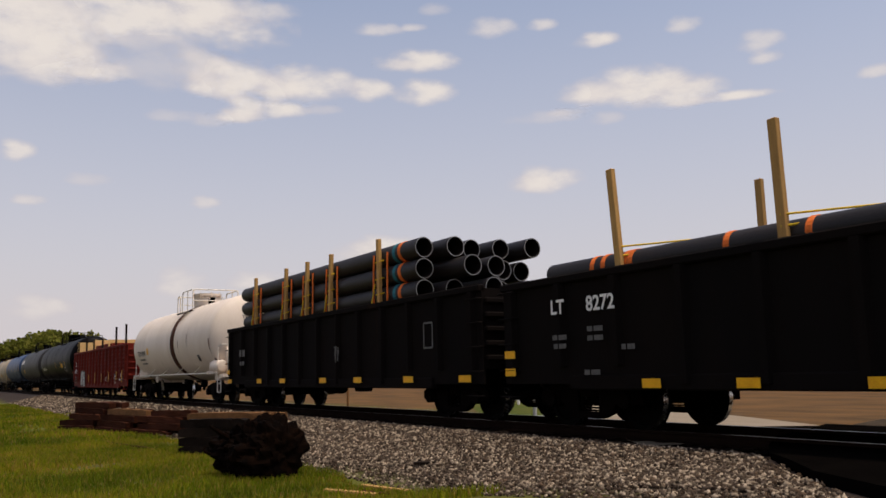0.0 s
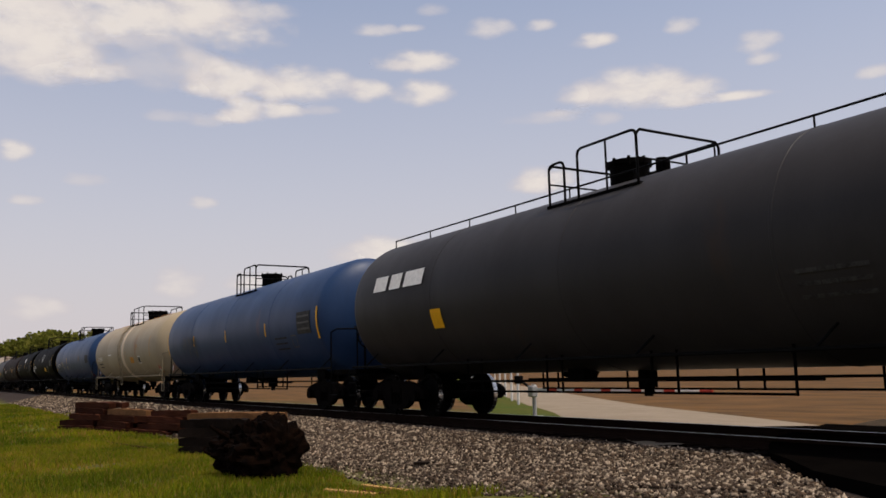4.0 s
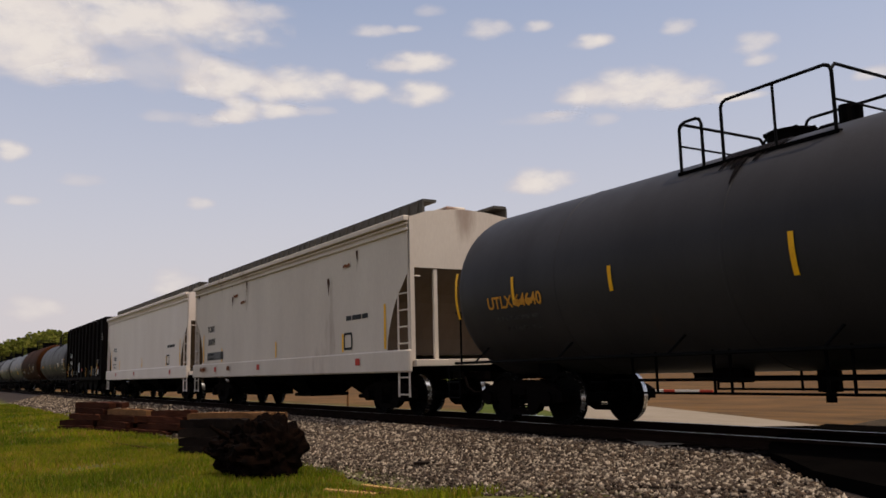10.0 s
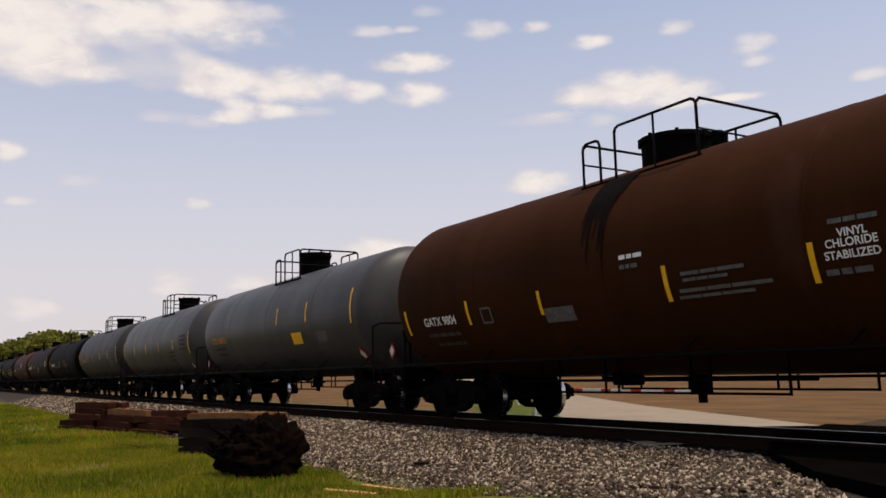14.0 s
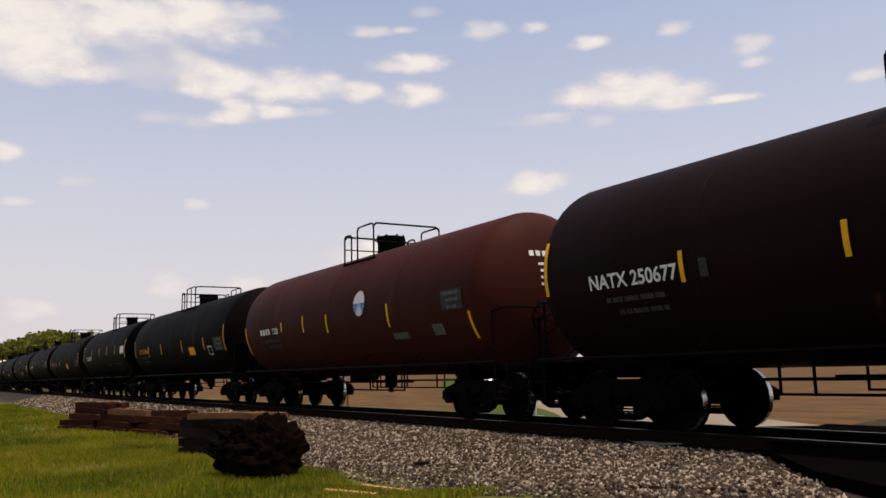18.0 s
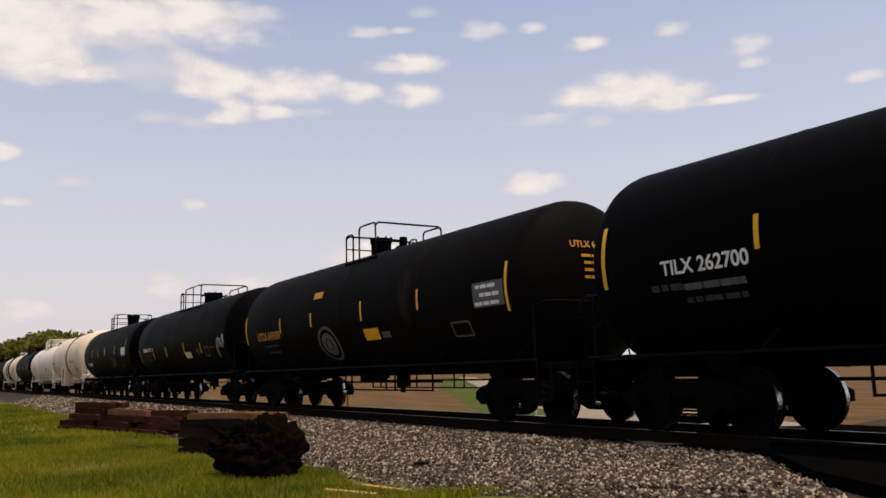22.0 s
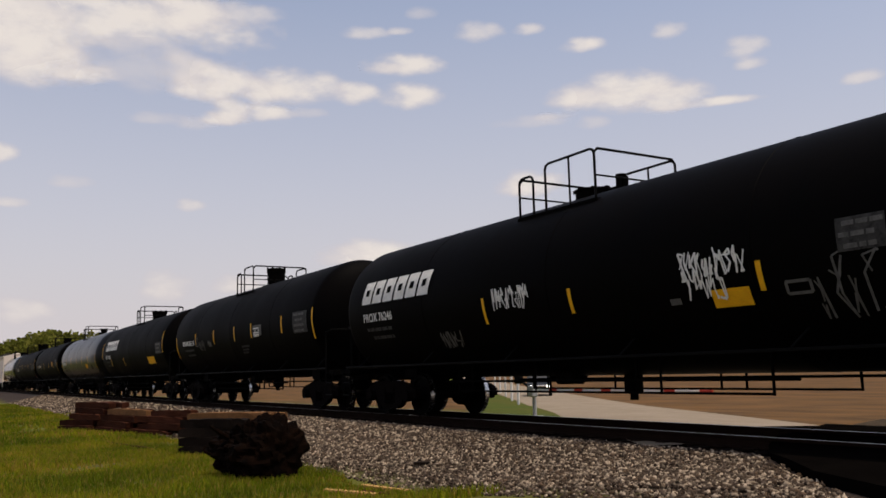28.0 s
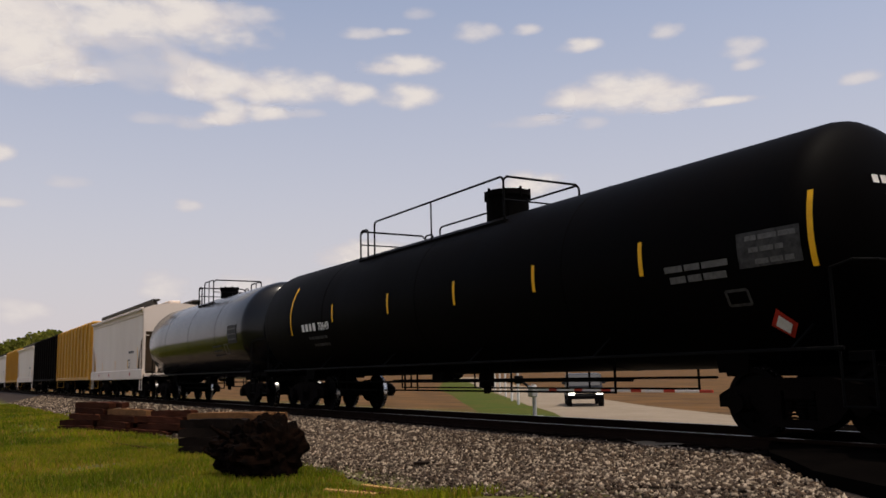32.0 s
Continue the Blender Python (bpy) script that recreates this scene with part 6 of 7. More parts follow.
def steel_pipe(u0, u1, y, z, r=.225):
    bm = bmesh.new()
    n, L = 20, u1 - u0
    for mi, prof in ((0, [(-L / 2, r - .018), (-L / 2, r), (L / 2, r), (L / 2, r - .018), (L / 2 - 1.2, r - .018)]),):
        rings = [[bm.verts.new((x, q * math.sin(2 * math.pi * k / n), q * math.cos(2 * math.pi * k / n))) for k in range(n)] for x, q in prof]
        for j, (a, b) in enumerate(zip(rings, rings[1:])):
            for k in range(n):
                f = bm.faces.new((a[k], a[(k + 1) % n], b[(k + 1) % n], b[k]))
                f.material_index = 1 if j in (0, 2) else 0
        bm.faces.new(rings[-1])
    me = mesh_of(bm, "steel_pipe", "pipe", "pipe_end", smooth=True)
    ob = tagged(new("steel_pipe", me), "dark coated steel pipe stacked in a gondola car", "pipe", "pipes in the gondola cars")
    LOADS.append((ob, (u0 + u1) / 2, y, z))


rng = random.Random(5)
c0, c1, c3 = WAY[g0], WAY[g1], WAY[g3]
for row in range(6):
    for k in range(5):
        e = rng.uniform(.1, .95) if k else 0.0
        steel_pipe(-27.4 + rng.uniform(-.12, .15), -15.75 + e, -1.17 + .585 * k + (.0 if row % 2 else .08 * (k > 0)), 1.33 + .465 * row)
for row in range(4):
    for k in range(5):
        steel_pipe(-11.3 + (0 if k == 0 else rng.uniform(-.1, .7)), 2.6, -1.17 + .585 * k, 1.33 + .40 * row, r=.195)


def stake(car, c, u, y, z0, z1, w=.11, lean=0.0, col="stake"):
    bm = bmesh.new()
    box(bm, (u - c, y, (z0 + z1) / 2), (w, .09, z1 - z0), Euler((0, radians(lean), 0)).to_matrix(), bevel=.008)
    part("stake", bm, col, car, "sawn pine stake" if col == "stake" else "dark timber stake")


def strap(car, pts, col, w=.035):
    bm = bmesh.new()
    path(bm, pts, w / 2, 5)
    part("strap", bm, col, car)


for u in (-25.9, -23.31, -21.73, -20.13, -17.37):
    stake(g1, c1, u, -1.44, 1.9, 4.05, .12, rng.uniform(-3, 3))
    for dx in (-.32, .36):
        strap(g1, [(u - c1 + dx, -1.41, 3.7), (u - c1 + dx * 1.02, -1.43, 2.4)], "strap", .05)
    strap(g1, [(u - c1 - .35, -1.47, 2.55), (u - c1 - .1, -1.5, 3.0)], "strap_yellow")
    for z in (2.75, 3.1, 3.5):
        strap(g1, [(u - c1 - .08, -1.50, z), (u - c1 + .2, -1.42, z + .03)], "strap_yellow", .03)
for dx, col in ((-16.5, "strap"), (-16.75, "strap_teal")):
    for row in (3, 4, 5):
        bm = bmesh.new()
        lathe_x(bm, [(dx - c1 - .07, .228), (dx - c1 - .06, .234), (dx - c1 + .06, .234), (dx - c1 + .07, .228)], 20, -1.17, 1.33 + .465 * row, caps=False)
        part("pipe_band", bm, col, g1)
for u, y, l in ((-9.5, -1.40, -4), (-6.58, -1.40, -1), (-9.0, 1.36, 0), (-2.6, -1.4, 2), (0.6, -1.4, 0)):
    stake(g0, c0, u, y, 1.8, 4.0, .13, l)
    for k in range(2):
        strap(g0, [(u - c0, y * 1.03, 2.62 + .15 * k), (u - c0 + 1.1, -.6, 2.78 + .02 * k)], "strap_yellow", .03)
for u in (-10.15, -9.9, -9.41, -9.3, -7.5, -6.26, -5.0, -3.5):
    bm = bmesh.new()
    lathe_x(bm, [(u - c0 - .05, .196), (u - c0 - .04, .204), (u - c0 + .04, .204), (u - c0 + .05, .196)], 20, -1.17, 2.53, caps=False)
    part("pipe_band", bm, "strap", g0)

SIDE = ("flat", -1.62)
lay(g0, "lettering", words("LT", .32), "white_mark", -6.48, 1.84, SIDE)
lay(g0, "lettering", words("8272", .32), "white_mark", -5.46, 1.84, SIDE)
for x, z, w in ((-6.45, 1.42, .4), (-6.45, 1.28, .35), (-5.6, 1.52, .4), (-5.6, 1.38, .4), (-4.9, 1.22, .3), (-5.7, .86, .4)):
    lay(g0, "small_print", bars([w * .3, w * .5], .11), "grey_mark", x, z, SIDE)
for x, z in ((-7.85, 1.22), (-7.85, .92), (-4.5, .73), (-2.85, .73), (-1.1, .73), (.7, .73), (2.5, .73), (4.3, .73)):
    lay(g0, "reflector_strip", panel(.36 if z < .9 else .30, .13, 1), "yellow", x, z, ("flat", -1.60))
for x in (-7.2, -4.31, -2.36, .5, 2.54, 5.0, 7.2):
    lay(g1, "reflector_strip", panel(.42, .13, 1), "yellow", x, .82, ("flat", -1.60))
lay(g1, "reflector_strip", panel(.26, .13, 1), "yellow", -7.3, 1.12, SIDE)
lay(g1, "stencil_frame", frame_mark(.34, .5, .04), "grey_mark", 5.9, 1.7, SIDE)
lay(g1, "small_print", bars([.2, .25], .3), "grey_mark", -5.9, 1.6, SIDE)
lay(g1, "small_print", bars([.16, .2], .18), "grey_mark", -5.9, 1.32, SIDE)
lay(g1, "sprayed_writing", scrawl(.3, .4, 3), "grey_mark", 1.4, 1.45, SIDE)
lay(g3, "lettering", words("CR", .34), "white_mark", -7.08, 1.8899999999999997, SIDE)
lay(g3, "lettering", words("609171", .34), "white_mark", -7.12, 1.4700000000000002, SIDE)
for r in range(3):
    lay(g3, "small_print", bars([.2, .3, .25], .1), "grey_mark", -7.12, 1.17 - .16 * r, SIDE)
lay(g3, "repaint_patch", panel(0.74, 0.93, 1), "grey_mark", -4.71, 1.12, SIDE, "grey primer patch")
lay(g3, "sprayed_writing", scrawl(0.74, 0.93, 7, 5, .03), "white_mark", -4.71, 1.12, SIDE, "", .016)
lay(g3, "repaint_patch", panel(0.72, 0.9, 1), "grey_mark", -3.89, 1.11, SIDE, "grey primer patch")
lay(g3, "sprayed_writing", scrawl(0.72, 0.9, 8, 5, .03), "white_mark", -3.89, 1.11, SIDE, "", .016)
for x, z, h in ((-2.14, 1.12, 0.45), (0.1, 1.12, 0.58), (2.23, 1.11, 0.44), (4.4, 1.17, 0.51), (6.53, 1.19, 0.48), (8.0, 1.15, 0.6)):
    lay(g3, "reflector_strip", panel(.11, h, 1), "yellow", x, z, SIDE)
lay(g3, "reflector_strip", panel(.11, .22, 1), "white_mark", 3.69, 1.05, SIDE)
lay(g3, "stencil_frame", frame_mark(0.46, .34, .03), "white_mark", 6.24, 0.99, SIDE)
lay(g3, "small_print", bars([.2, .3], .12), "grey_mark", 6.25, 1.2, SIDE)
lay(g3, "small_print", bars([.12, .2], .12), "white_mark", 7.53, 0.94, SIDE)
lay(g3, "small_print", panel(.1, .2, 1), "white_mark", 7.74, 1.2, SIDE)
lay(g3, "repaint_patch", scrawl(0.45, 0.3, 4), "grey_mark", 8.22, 1.04, SIDE)
for x, y0, y1, z1 in ((-8.7, -1.35, 1.35, 3.55), (-3.19, -1.2, 1.2, 3.48), (1.6, -1.2, 1.2, 3.3)):
    bm = bmesh.new()
    box(bm, (x, (y0 + y1) / 2, (1.1 + z1) / 2), (.04, y1 - y0, z1 - 1.1), bevel=.006)
    part("bulkhead_board", bm, "board", g3, "fresh plywood bulkhead board")
for x, z1, l in ((-8.04, 3.5, 0), (-4.84, 3.68, 0), (-2.11, 3.45, 0), (0.84, 3.42, 0), (4.94, 3.84, -1), (7.6, 3.84, -2)):
    stake(g3, 0.0, x, -1.38, 1.8, z1, .11, l, "sleeper")
bm = bmesh.new()
box(bm, (-.7, 0, 2.45), (5.0, 2.2, 1.3), bevel=.03)
ob = tagged(part("steel_plate_stack", bm, "gondred", None), "rusty stack of steel plate in a gondola car", "steel stack")
LOADS.append((ob, c3, 0.0, 0.0))

# ---- ballast stones, one joined heap of loose pieces ----
def scatter(name, count, place, shape_v, shape_f, label, category, material, seed):
    """Many small loose pieces in one mesh. place(rng) gives x, y, z, size and tilt."""
    r = np.random.default_rng(seed)
    P, S = place(r, count)
    n = len(P)
    base = np.array(shape_v)
    ang = r.uniform(0, 6.283, (n, 3))
    cx, sx, cy, sy, cz, sz = np.cos(ang[:, 0]), np.sin(ang[:, 0]), np.cos(ang[:, 1]), np.sin(ang[:, 1]), np.cos(ang[:, 2]), np.sin(ang[:, 2])
    R = np.empty((n, 3, 3))
    R[:, 0, 0], R[:, 0, 1], R[:, 0, 2] = cy * cz, sx * sy * cz - cx * sz, cx * sy * cz + sx * sz
    R[:, 1, 0], R[:, 1, 1], R[:, 1, 2] = cy * sz, sx * sy * sz + cx * cz, cx * sy * sz - sx * cz
    R[:, 2, 0], R[:, 2, 1], R[:, 2, 2] = -sy, sx * cy, cx * cy
    wob = base[None] * r.uniform(.7, 1.25, (n, len(base), 1)) * S[:, None, None] * r.uniform(.6, 1.3, (n, 1, 3))
    V = np.einsum("nij,nkj->nki", R, wob) + P[:, None, :]
    F = (np.array(shape_f)[None] + (np.arange(n) * len(base))[:, None, None]).reshape(-1, 3)
    me = bpy.data.meshes.new(name)
    me.vertices.add(n * len(base))
    me.vertices.foreach_set("co", V.reshape(-1))
    me.loops.add(F.size)
    me.loops.foreach_set("vertex_index", F.reshape(-1))
    me.polygons.add(len(F))
    me.polygons.foreach_set("loop_start", np.arange(0, F.size, 3))
    me.update(calc_edges=True)
    me.materials.append(M[material])
    return tagged(new(name, me), label, category, kind="stuff")


OCTA_V = [(1, 0, 0), (-1, 0, 0), (0, 1, 0), (0, -1, 0), (0, 0, 1), (0, 0, -1), (.6, .6, .4), (-.6, -.6, -.4)]
OCTA_F = [(6, 0, 2), (6, 2, 4), (6, 4, 0), (0, 4, 3), (0, 3, 5), (0, 5, 2), (1, 2, 5), (1, 4, 2), (7, 3, 1), (7, 5, 3), (7, 1, 5), (1, 3, 4)]


def ballast_place(r, n):
    near = int(n * .72)
    x = np.concatenate([r.uniform(-22, -2.5, near), r.uniform(-75, -22, n - near)])
    y = np.where(r.random(n) < .93, r.uniform(-4.6, -1.75, n), r.uniform(-1.75, 2.4, n))
    over = y - (-1.95 - (x + 6.6) * .78) - .07 * np.sin(x * 7.1) - .05 * np.sin(x * 17.3 + y * 5)
    keep = ~((x > -7.2) & (over > -.25 * r.random(n))) & ~((y < -4.1) & (r.random(n) < .6))
    x, y = x[keep], y[keep]
    z = np.array([ground_height(a, b) for a, b in zip(x, y)])
    s = r.uniform(.013, .036, len(x)) * np.where(x < -22, 2.0, np.where(x < -14, 1.3, 1.0))
    return np.stack([x, y, z + s * .35], 1), s


scatter("ballast", 84000, ballast_place, OCTA_V, OCTA_F, "grey and brown crushed stone ballast beside the track", "ballast", "stone", 11)

# ---- grass ----
def grass_place(r, n):
    near = int(n * .6)
    x = np.concatenate([r.uniform(-24, -8.5, near), r.uniform(-70, -24, n - near)])
    y = r.uniform(-11.5, -3.9, n)
    patch = np.array([noise.noise((a * .5, b * .5, 3.0)) for a, b in zip(x, y)])
    edge = -4.6 + 0.5 * np.array([noise.noise((a * .4, 7.0, 0)) for a in x])
    keep = (y < edge) & (patch > -.50 + .3 * r.random(n))
    x, y = x[keep], y[keep]
    z = np.array([ground_height(a, b) for a, b in zip(x, y)])
    return x, y, z, patch[keep]


def grass(n, seed):
    r = np.random.default_rng(seed)
    x, y, z, patch = grass_place(r, n)
    n = len(x)
    h = r.uniform(.035, .11, n) * (1 + .9 * np.clip(patch, 0, 1)) * np.where(x < -24, 1.35, 1)
    w = r.uniform(.004, .009, n) * np.where(x < -24, 2.6, 1.2)
    a = r.uniform(0, 6.283, n)
    lean = r.uniform(-.5, .5, (n, 2)) * h[:, None]
    dx, dy = np.cos(a) * w, np.sin(a) * w
    V = np.stack([np.stack([x - dx, y - dy, z - .01], 1), np.stack([x + dx, y + dy, z - .01], 1),
                  np.stack([x + dx * .7 + lean[:, 0] * .4, y + dy * .7 + lean[:, 1] * .4, z + h * .6], 1), np.stack([x + lean[:, 0], y + lean[:, 1], z + h], 1),
                  np.stack([x - dx * .7 + lean[:, 0] * .4, y - dy * .7 + lean[:, 1] * .4, z + h * .6], 1)], 1)
    F = (np.array([[0, 1, 2], [0, 2, 4], [4, 2, 3]])[None] + (np.arange(n) * 5)[:, None, None]).reshape(-1, 3)
    me = bpy.data.meshes.new("grass")
    me.vertices.add(n * 5)
    me.vertices.foreach_set("co", V.reshape(-1))
    me.loops.add(F.size)
    me.loops.foreach_set("vertex_index", F.reshape(-1))
    me.polygons.add(len(F))
    me.polygons.foreach_set("loop_start", np.arange(0, F.size, 3))
    me.update(calc_edges=True)
    me.materials.append(M["grass"])
    return tagged(new("grass", me), "fresh green spring grass with dry patches beside the track", "grass", kind="stuff")


grass(170000, 4)


# ---- old ties, stump and boards on the grass ----
def old_tie(x, y, z, heading, length=2.6, w=.23, h=.18, tilt=0.0, pale=False, wood="oldtie"):
    bm = bmesh.new()
    r = random.Random(int(x * 100 + y * 7 + z * 900))
    n = 9
    rings = []
    for k in range(n):
        t = -length / 2 + length * k / (n - 1)
        q = [(-w / 2, 0), (w / 2, 0), (w / 2, h), (-w / 2, h)]
        rings.append([bm.verts.new((t + r.uniform(-.02, .02), a + r.uniform(-.014, .014), b + r.uniform(-.012, .012) - (.02 if k in (0, n - 1) and b else 0))) for a, b in q])
    for a, b in zip(rings, rings[1:]):
        for k in range(4):
            bm.faces.new((a[k], a[(k + 1) % 4], b[(k + 1) % 4], b[k]))
    for ring in (rings[0], rings[-1]):
        bm.faces.new(ring).material_index = 1
    bmesh.ops.bevel(bm, geom=[e for e in bm.edges if len(e.link_faces) == 2 and e.calc_face_angle(0) > .8], offset=.012, segments=1, affect="EDGES")
    me = mesh_of(bm, "old_tie", "tie_end" if pale else wood, "tie_end" if pale else wood)
    ob = tagged(new("old_tie", me), "weathered creosoted railway tie lying in a rough pile", "railway tie", "discarded ties")
    ob.matrix_basis = pose(x, y, z, 0, tilt, heading)
    return ob


rng = random.Random(9)
A, B = Vector((-31.9, -6.25)), Vector((-24.1, -4.2))
along = (B - A).normalized()
across = Vector((-along.y, along.x))
head = math.degrees(math.atan2(along.y, along.x))
# three lengths of ties end to end, four high, stepped back towards the top
for layer in range(5):
    for col in range(3 if layer < 3 else 2):
        for s in range(3):
            if layer == 4 and s > 0 or layer == 3 and s == 2 and col:
                continue
            p = A + along * (1.3 + 2.62 * s + rng.uniform(-.2, .2) + .15 * layer) + across * (.27 * col + .10 * layer + rng.uniform(-.05, .05))
            # one paler tie paints a sunlit highlight on the pile
            old_tie(p.x, p.y, GROUND - .02 + .185 * layer, head + rng.uniform(-3, 3), length=2.5 + rng.uniform(-.25, .1), tilt=rng.uniform(-1.5, 1.5), pale=(layer, col, s) in ((3, 0, 1),))
# second pile, ends towards the viewer; paler top ties paint in the sunlit top
P2 = Vector((-21.6, -3.55))
for layer in range(4):
    for k in range(3 - (layer == 3)):
        old_tie(P2.x + rng.uniform(-.12, .12), P2.y + .27 * k, GROUND - .02 + .185 * layer, 34 + rng.uniform(-3, 3), pale=(layer == 3))
# front stack in the darker tie material: its shadow side, put into the colour
for layer in range(4):
    for k in range(2):
        old_tie(-18.4 + .2 * k, -5.05 + .22 * k, GROUND - .02 + .19 * layer, 44 + rng.uniform(-4, 4), length=1.25, w=.25, h=.185, wood="sleeper")


def stump(x, y):
    """A broken root stump: a knotted lump with torn roots."""
    bm = bmesh.new()
    bmesh.ops.create_icosphere(bm, subdivisions=5, radius=1.0)
    for v in bm.verts:
        c = v.co.copy()
        # a short thick log, squared at its cut end, with ridges of bark along it
        k = (abs(c.x) ** 4 + (c.y * c.y + c.z * c.z) ** 2) ** -.25
        d = 1 + .22 * noise.noise(c * 1.5 + Vector((3, 1, 0))) + .26 * noise.noise((c.x * 1.3, c.y * 5.0, c.z * 5.0)) + .18 * abs(noise.noise(c * 4.0)) - .05 + .14 * noise.noise(c * 9)
        taper = 1.0 + .34 * c.x
        v.co = Vector((c.x * k * .74 * (.75 + .25 * d), c.y * k * .52 * d * taper, max(-.02, .42 + c.z * k * .47 * d * taper)))
    body = thing("stump", "near-black broken root stump lying on the grass", "stump", m=pose(x, y, GROUND - .03, 0, 0, 22))
    part("trunk", bm, "stump", body)
    r = random.Random(3)
    for k in range(7):
        a = r.uniform(0, 6.28)
        p = Vector((.55 * math.cos(a), .42 * math.sin(a), r.uniform(.25, .75)))
        q = p + Vector((math.cos(a), math.sin(a), r.uniform(-.1, .9))) * r.uniform(.15, .32)
        bm = bmesh.new()
        rod(bm, p, q, .05, 7, r2=.018)
        rod(bm, q, q + Vector((r.uniform(-.12, .12), r.uniform(-.12, .12), r.uniform(-.05, .14))), .02, 6, r2=.006)
        part("root", bm, "stump", body)


stump(-13.5, -5.74)
bm = bmesh.new()
path(bm, [(-17.95, -5.25, ground_height(-17.95, -5.25) - .02), (-17.7, -5.0, -.42), (-17.35, -4.85, -.12)], .022, 7)
tagged(part("branch", bm, "tie_end", None), "pale bare branch leaning on the old ties", "branch")
for x, y, L, hd, col in ((-10.7, -5.34, .95, 22, "stake"), (-10.75, -4.8, 1.0, 12, "stake"), (-10.2, -5.05, .9, 18, "oldtie"), (-22.0, -5.95, 3.4, 8, "oldtie"), (-11.6, -3.65, .34, 64, "sleeper")):
    bm = bmesh.new()
    box(bm, (0, 0, .03), (L, .09, .04), bevel=.006)
    ob = tagged(part("board", bm, col, None), "splintered loose board lying in the grass", "board")
    ob.matrix_basis = pose(x, y, ground_height(x, y) + .012, 0, 0, hd)


# ---- level crossing gate, posts and a waiting pickup ----
def crossing_gate():
    g = thing("crossing_gate", "lowered crossing gate arm striped red and white", "crossing gate")
    a, b = Vector((-24.9, 8.64, .25)), Vector((-16.45, 8.39, .25))
    base = ground_height(a.x, a.y)
    bm = bmesh.new()
    rod(bm, (a.x, a.y, base), (a.x, a.y, .45), .075, 12)
    box(bm, (a.x, a.y, base + .1), (.5, .5, .2), bevel=.02)
    part("mast", bm, "mast", g, "silver mast")
    bm = bmesh.new()
    box(bm, (a.x + .05, a.y - .1, .2), (.3, .25, .4), bevel=.03)
    part("mechanism_box", bm, "mast", g)
    d = (b - a) / 18
    for k in range(12):
        bm = bmesh.new()
        wide = 2 if k % 2 == 0 else 1
        p = a + d * (k // 2 * 3 + (1 if wide == 2 else 2.5))
        box(bm, p, (abs(d.x) * wide, .05, .12 - .004 * k), bevel=.004)
        part("arm_section", bm, "gate_white" if k % 2 == 0 else "gate_red", g, "white section" if k % 2 == 0 else "red section")
    bm = bmesh.new()
    rod(bm, a, a + Vector((-1.0, .1, .34)), .05, 8)
    box(bm, a + Vector((-1.05, .1, .36)), (.35, .2, .3), bevel=.03)
    part("counterweight", bm, "rodblack", g)


crossing_gate()
for x, y in ((-40.4, 19.3), (-47, 23.6), (-55, 28.8), (-64, 34.6), (-74, 41)):
    bm = bmesh.new()
    rod(bm, (0, 0, 0), (0, 0, 1.9), .075, 8)
    rod(bm, (0, 0, 1.9), (0, 0, 1.96), .09, 8)
    ob = tagged(part("marker_post", bm, "gate_white", None), "white painted marker post beside the gravel road", "post", "marker posts")
    ob.matrix_basis = pose(x, y, ground_height(x, y) - .02)
bm = bmesh.new()
rod(bm, (0, 0, 0), (0, 0, 1.35), .07, 8)
ob = tagged(part("field_post", bm, "tie_end", None), "grey wooden post at the edge of the field", "post")
ob.matrix_basis = pose(-44.6, 10.4, ground_height(-44.6, 10.4) - .02)


def pickup():
    t = thing("pickup_truck", "dark pickup truck with lit headlights on the gravel road", "pickup truck")
    bm = bmesh.new()
    prism(bm, [(-2.6, .45), (2.55, .45), (2.62, .65), (2.6, .90), (1.35, 1.02), (.75, 1.66), (-.75, 1.70), (-.95, 1.16), (-2.6, 1.14)], -.92, .92)
    bmesh.ops.bevel(bm, geom=list(bm.edges), offset=.06, segments=2, affect="EDGES")
    part("body", bm, "vanpaint", t, smooth=True)
    bm = bmesh.new()
    prism(bm, [(1.42, 1.05), (.84, 1.64), (.80, 1.66), (1.34, 1.05)], -.78, .78)
    part("windscreen", bm, "glass", t)
    for y in (-.93, .93):
        bm = bmesh.new()
        prism(bm, [(1.1, 1.2), (.66, 1.64), (-.66, 1.66), (-.8, 1.22)], y - .01, y + .01)
        part("side_window", bm, "glass", t)
    bm = bmesh.new()
    box(bm, (2.64, 0, .74), (.06, 1.1, .16), bevel=.02)
    part("grille", bm, "chrome", t)
    bm = bmesh.new()
    box(bm, (2.66, 0, .50), (.14, 1.8, .2), bevel=.04)
    part("bumper", bm, "rodblack", t)
    for y in (-.70, .70):
        bm = bmesh.new()
        box(bm, (2.62, y, .72), (.12, .34, .20), bevel=.03)
        part("headlight", bm, "headlight", t)
        bm = bmesh.new()
        box(bm, (1.15, y * 1.48, 1.22), (.12, .2, .16), bevel=.03)
        part("mirror", bm, "vanpaint", t)
    for x in (-1.65, 1.7):
        for y in (-.82, .82):
            w = new("wheel")
            w.parent = t
            w.matrix_basis = pose(x, y, .38)
            bm = bmesh.new()
            rod(bm, (0, -.13, 0), (0, .13, 0), .38, 20)
            part("tyre", bm, "rubber", w)
            bm = bmesh.new()
            rod(bm, (0, -.14, 0), (0, .14, 0), .22, 14)
            part("rim", bm, "rubber", w)
    return t


TRUCK = pickup()


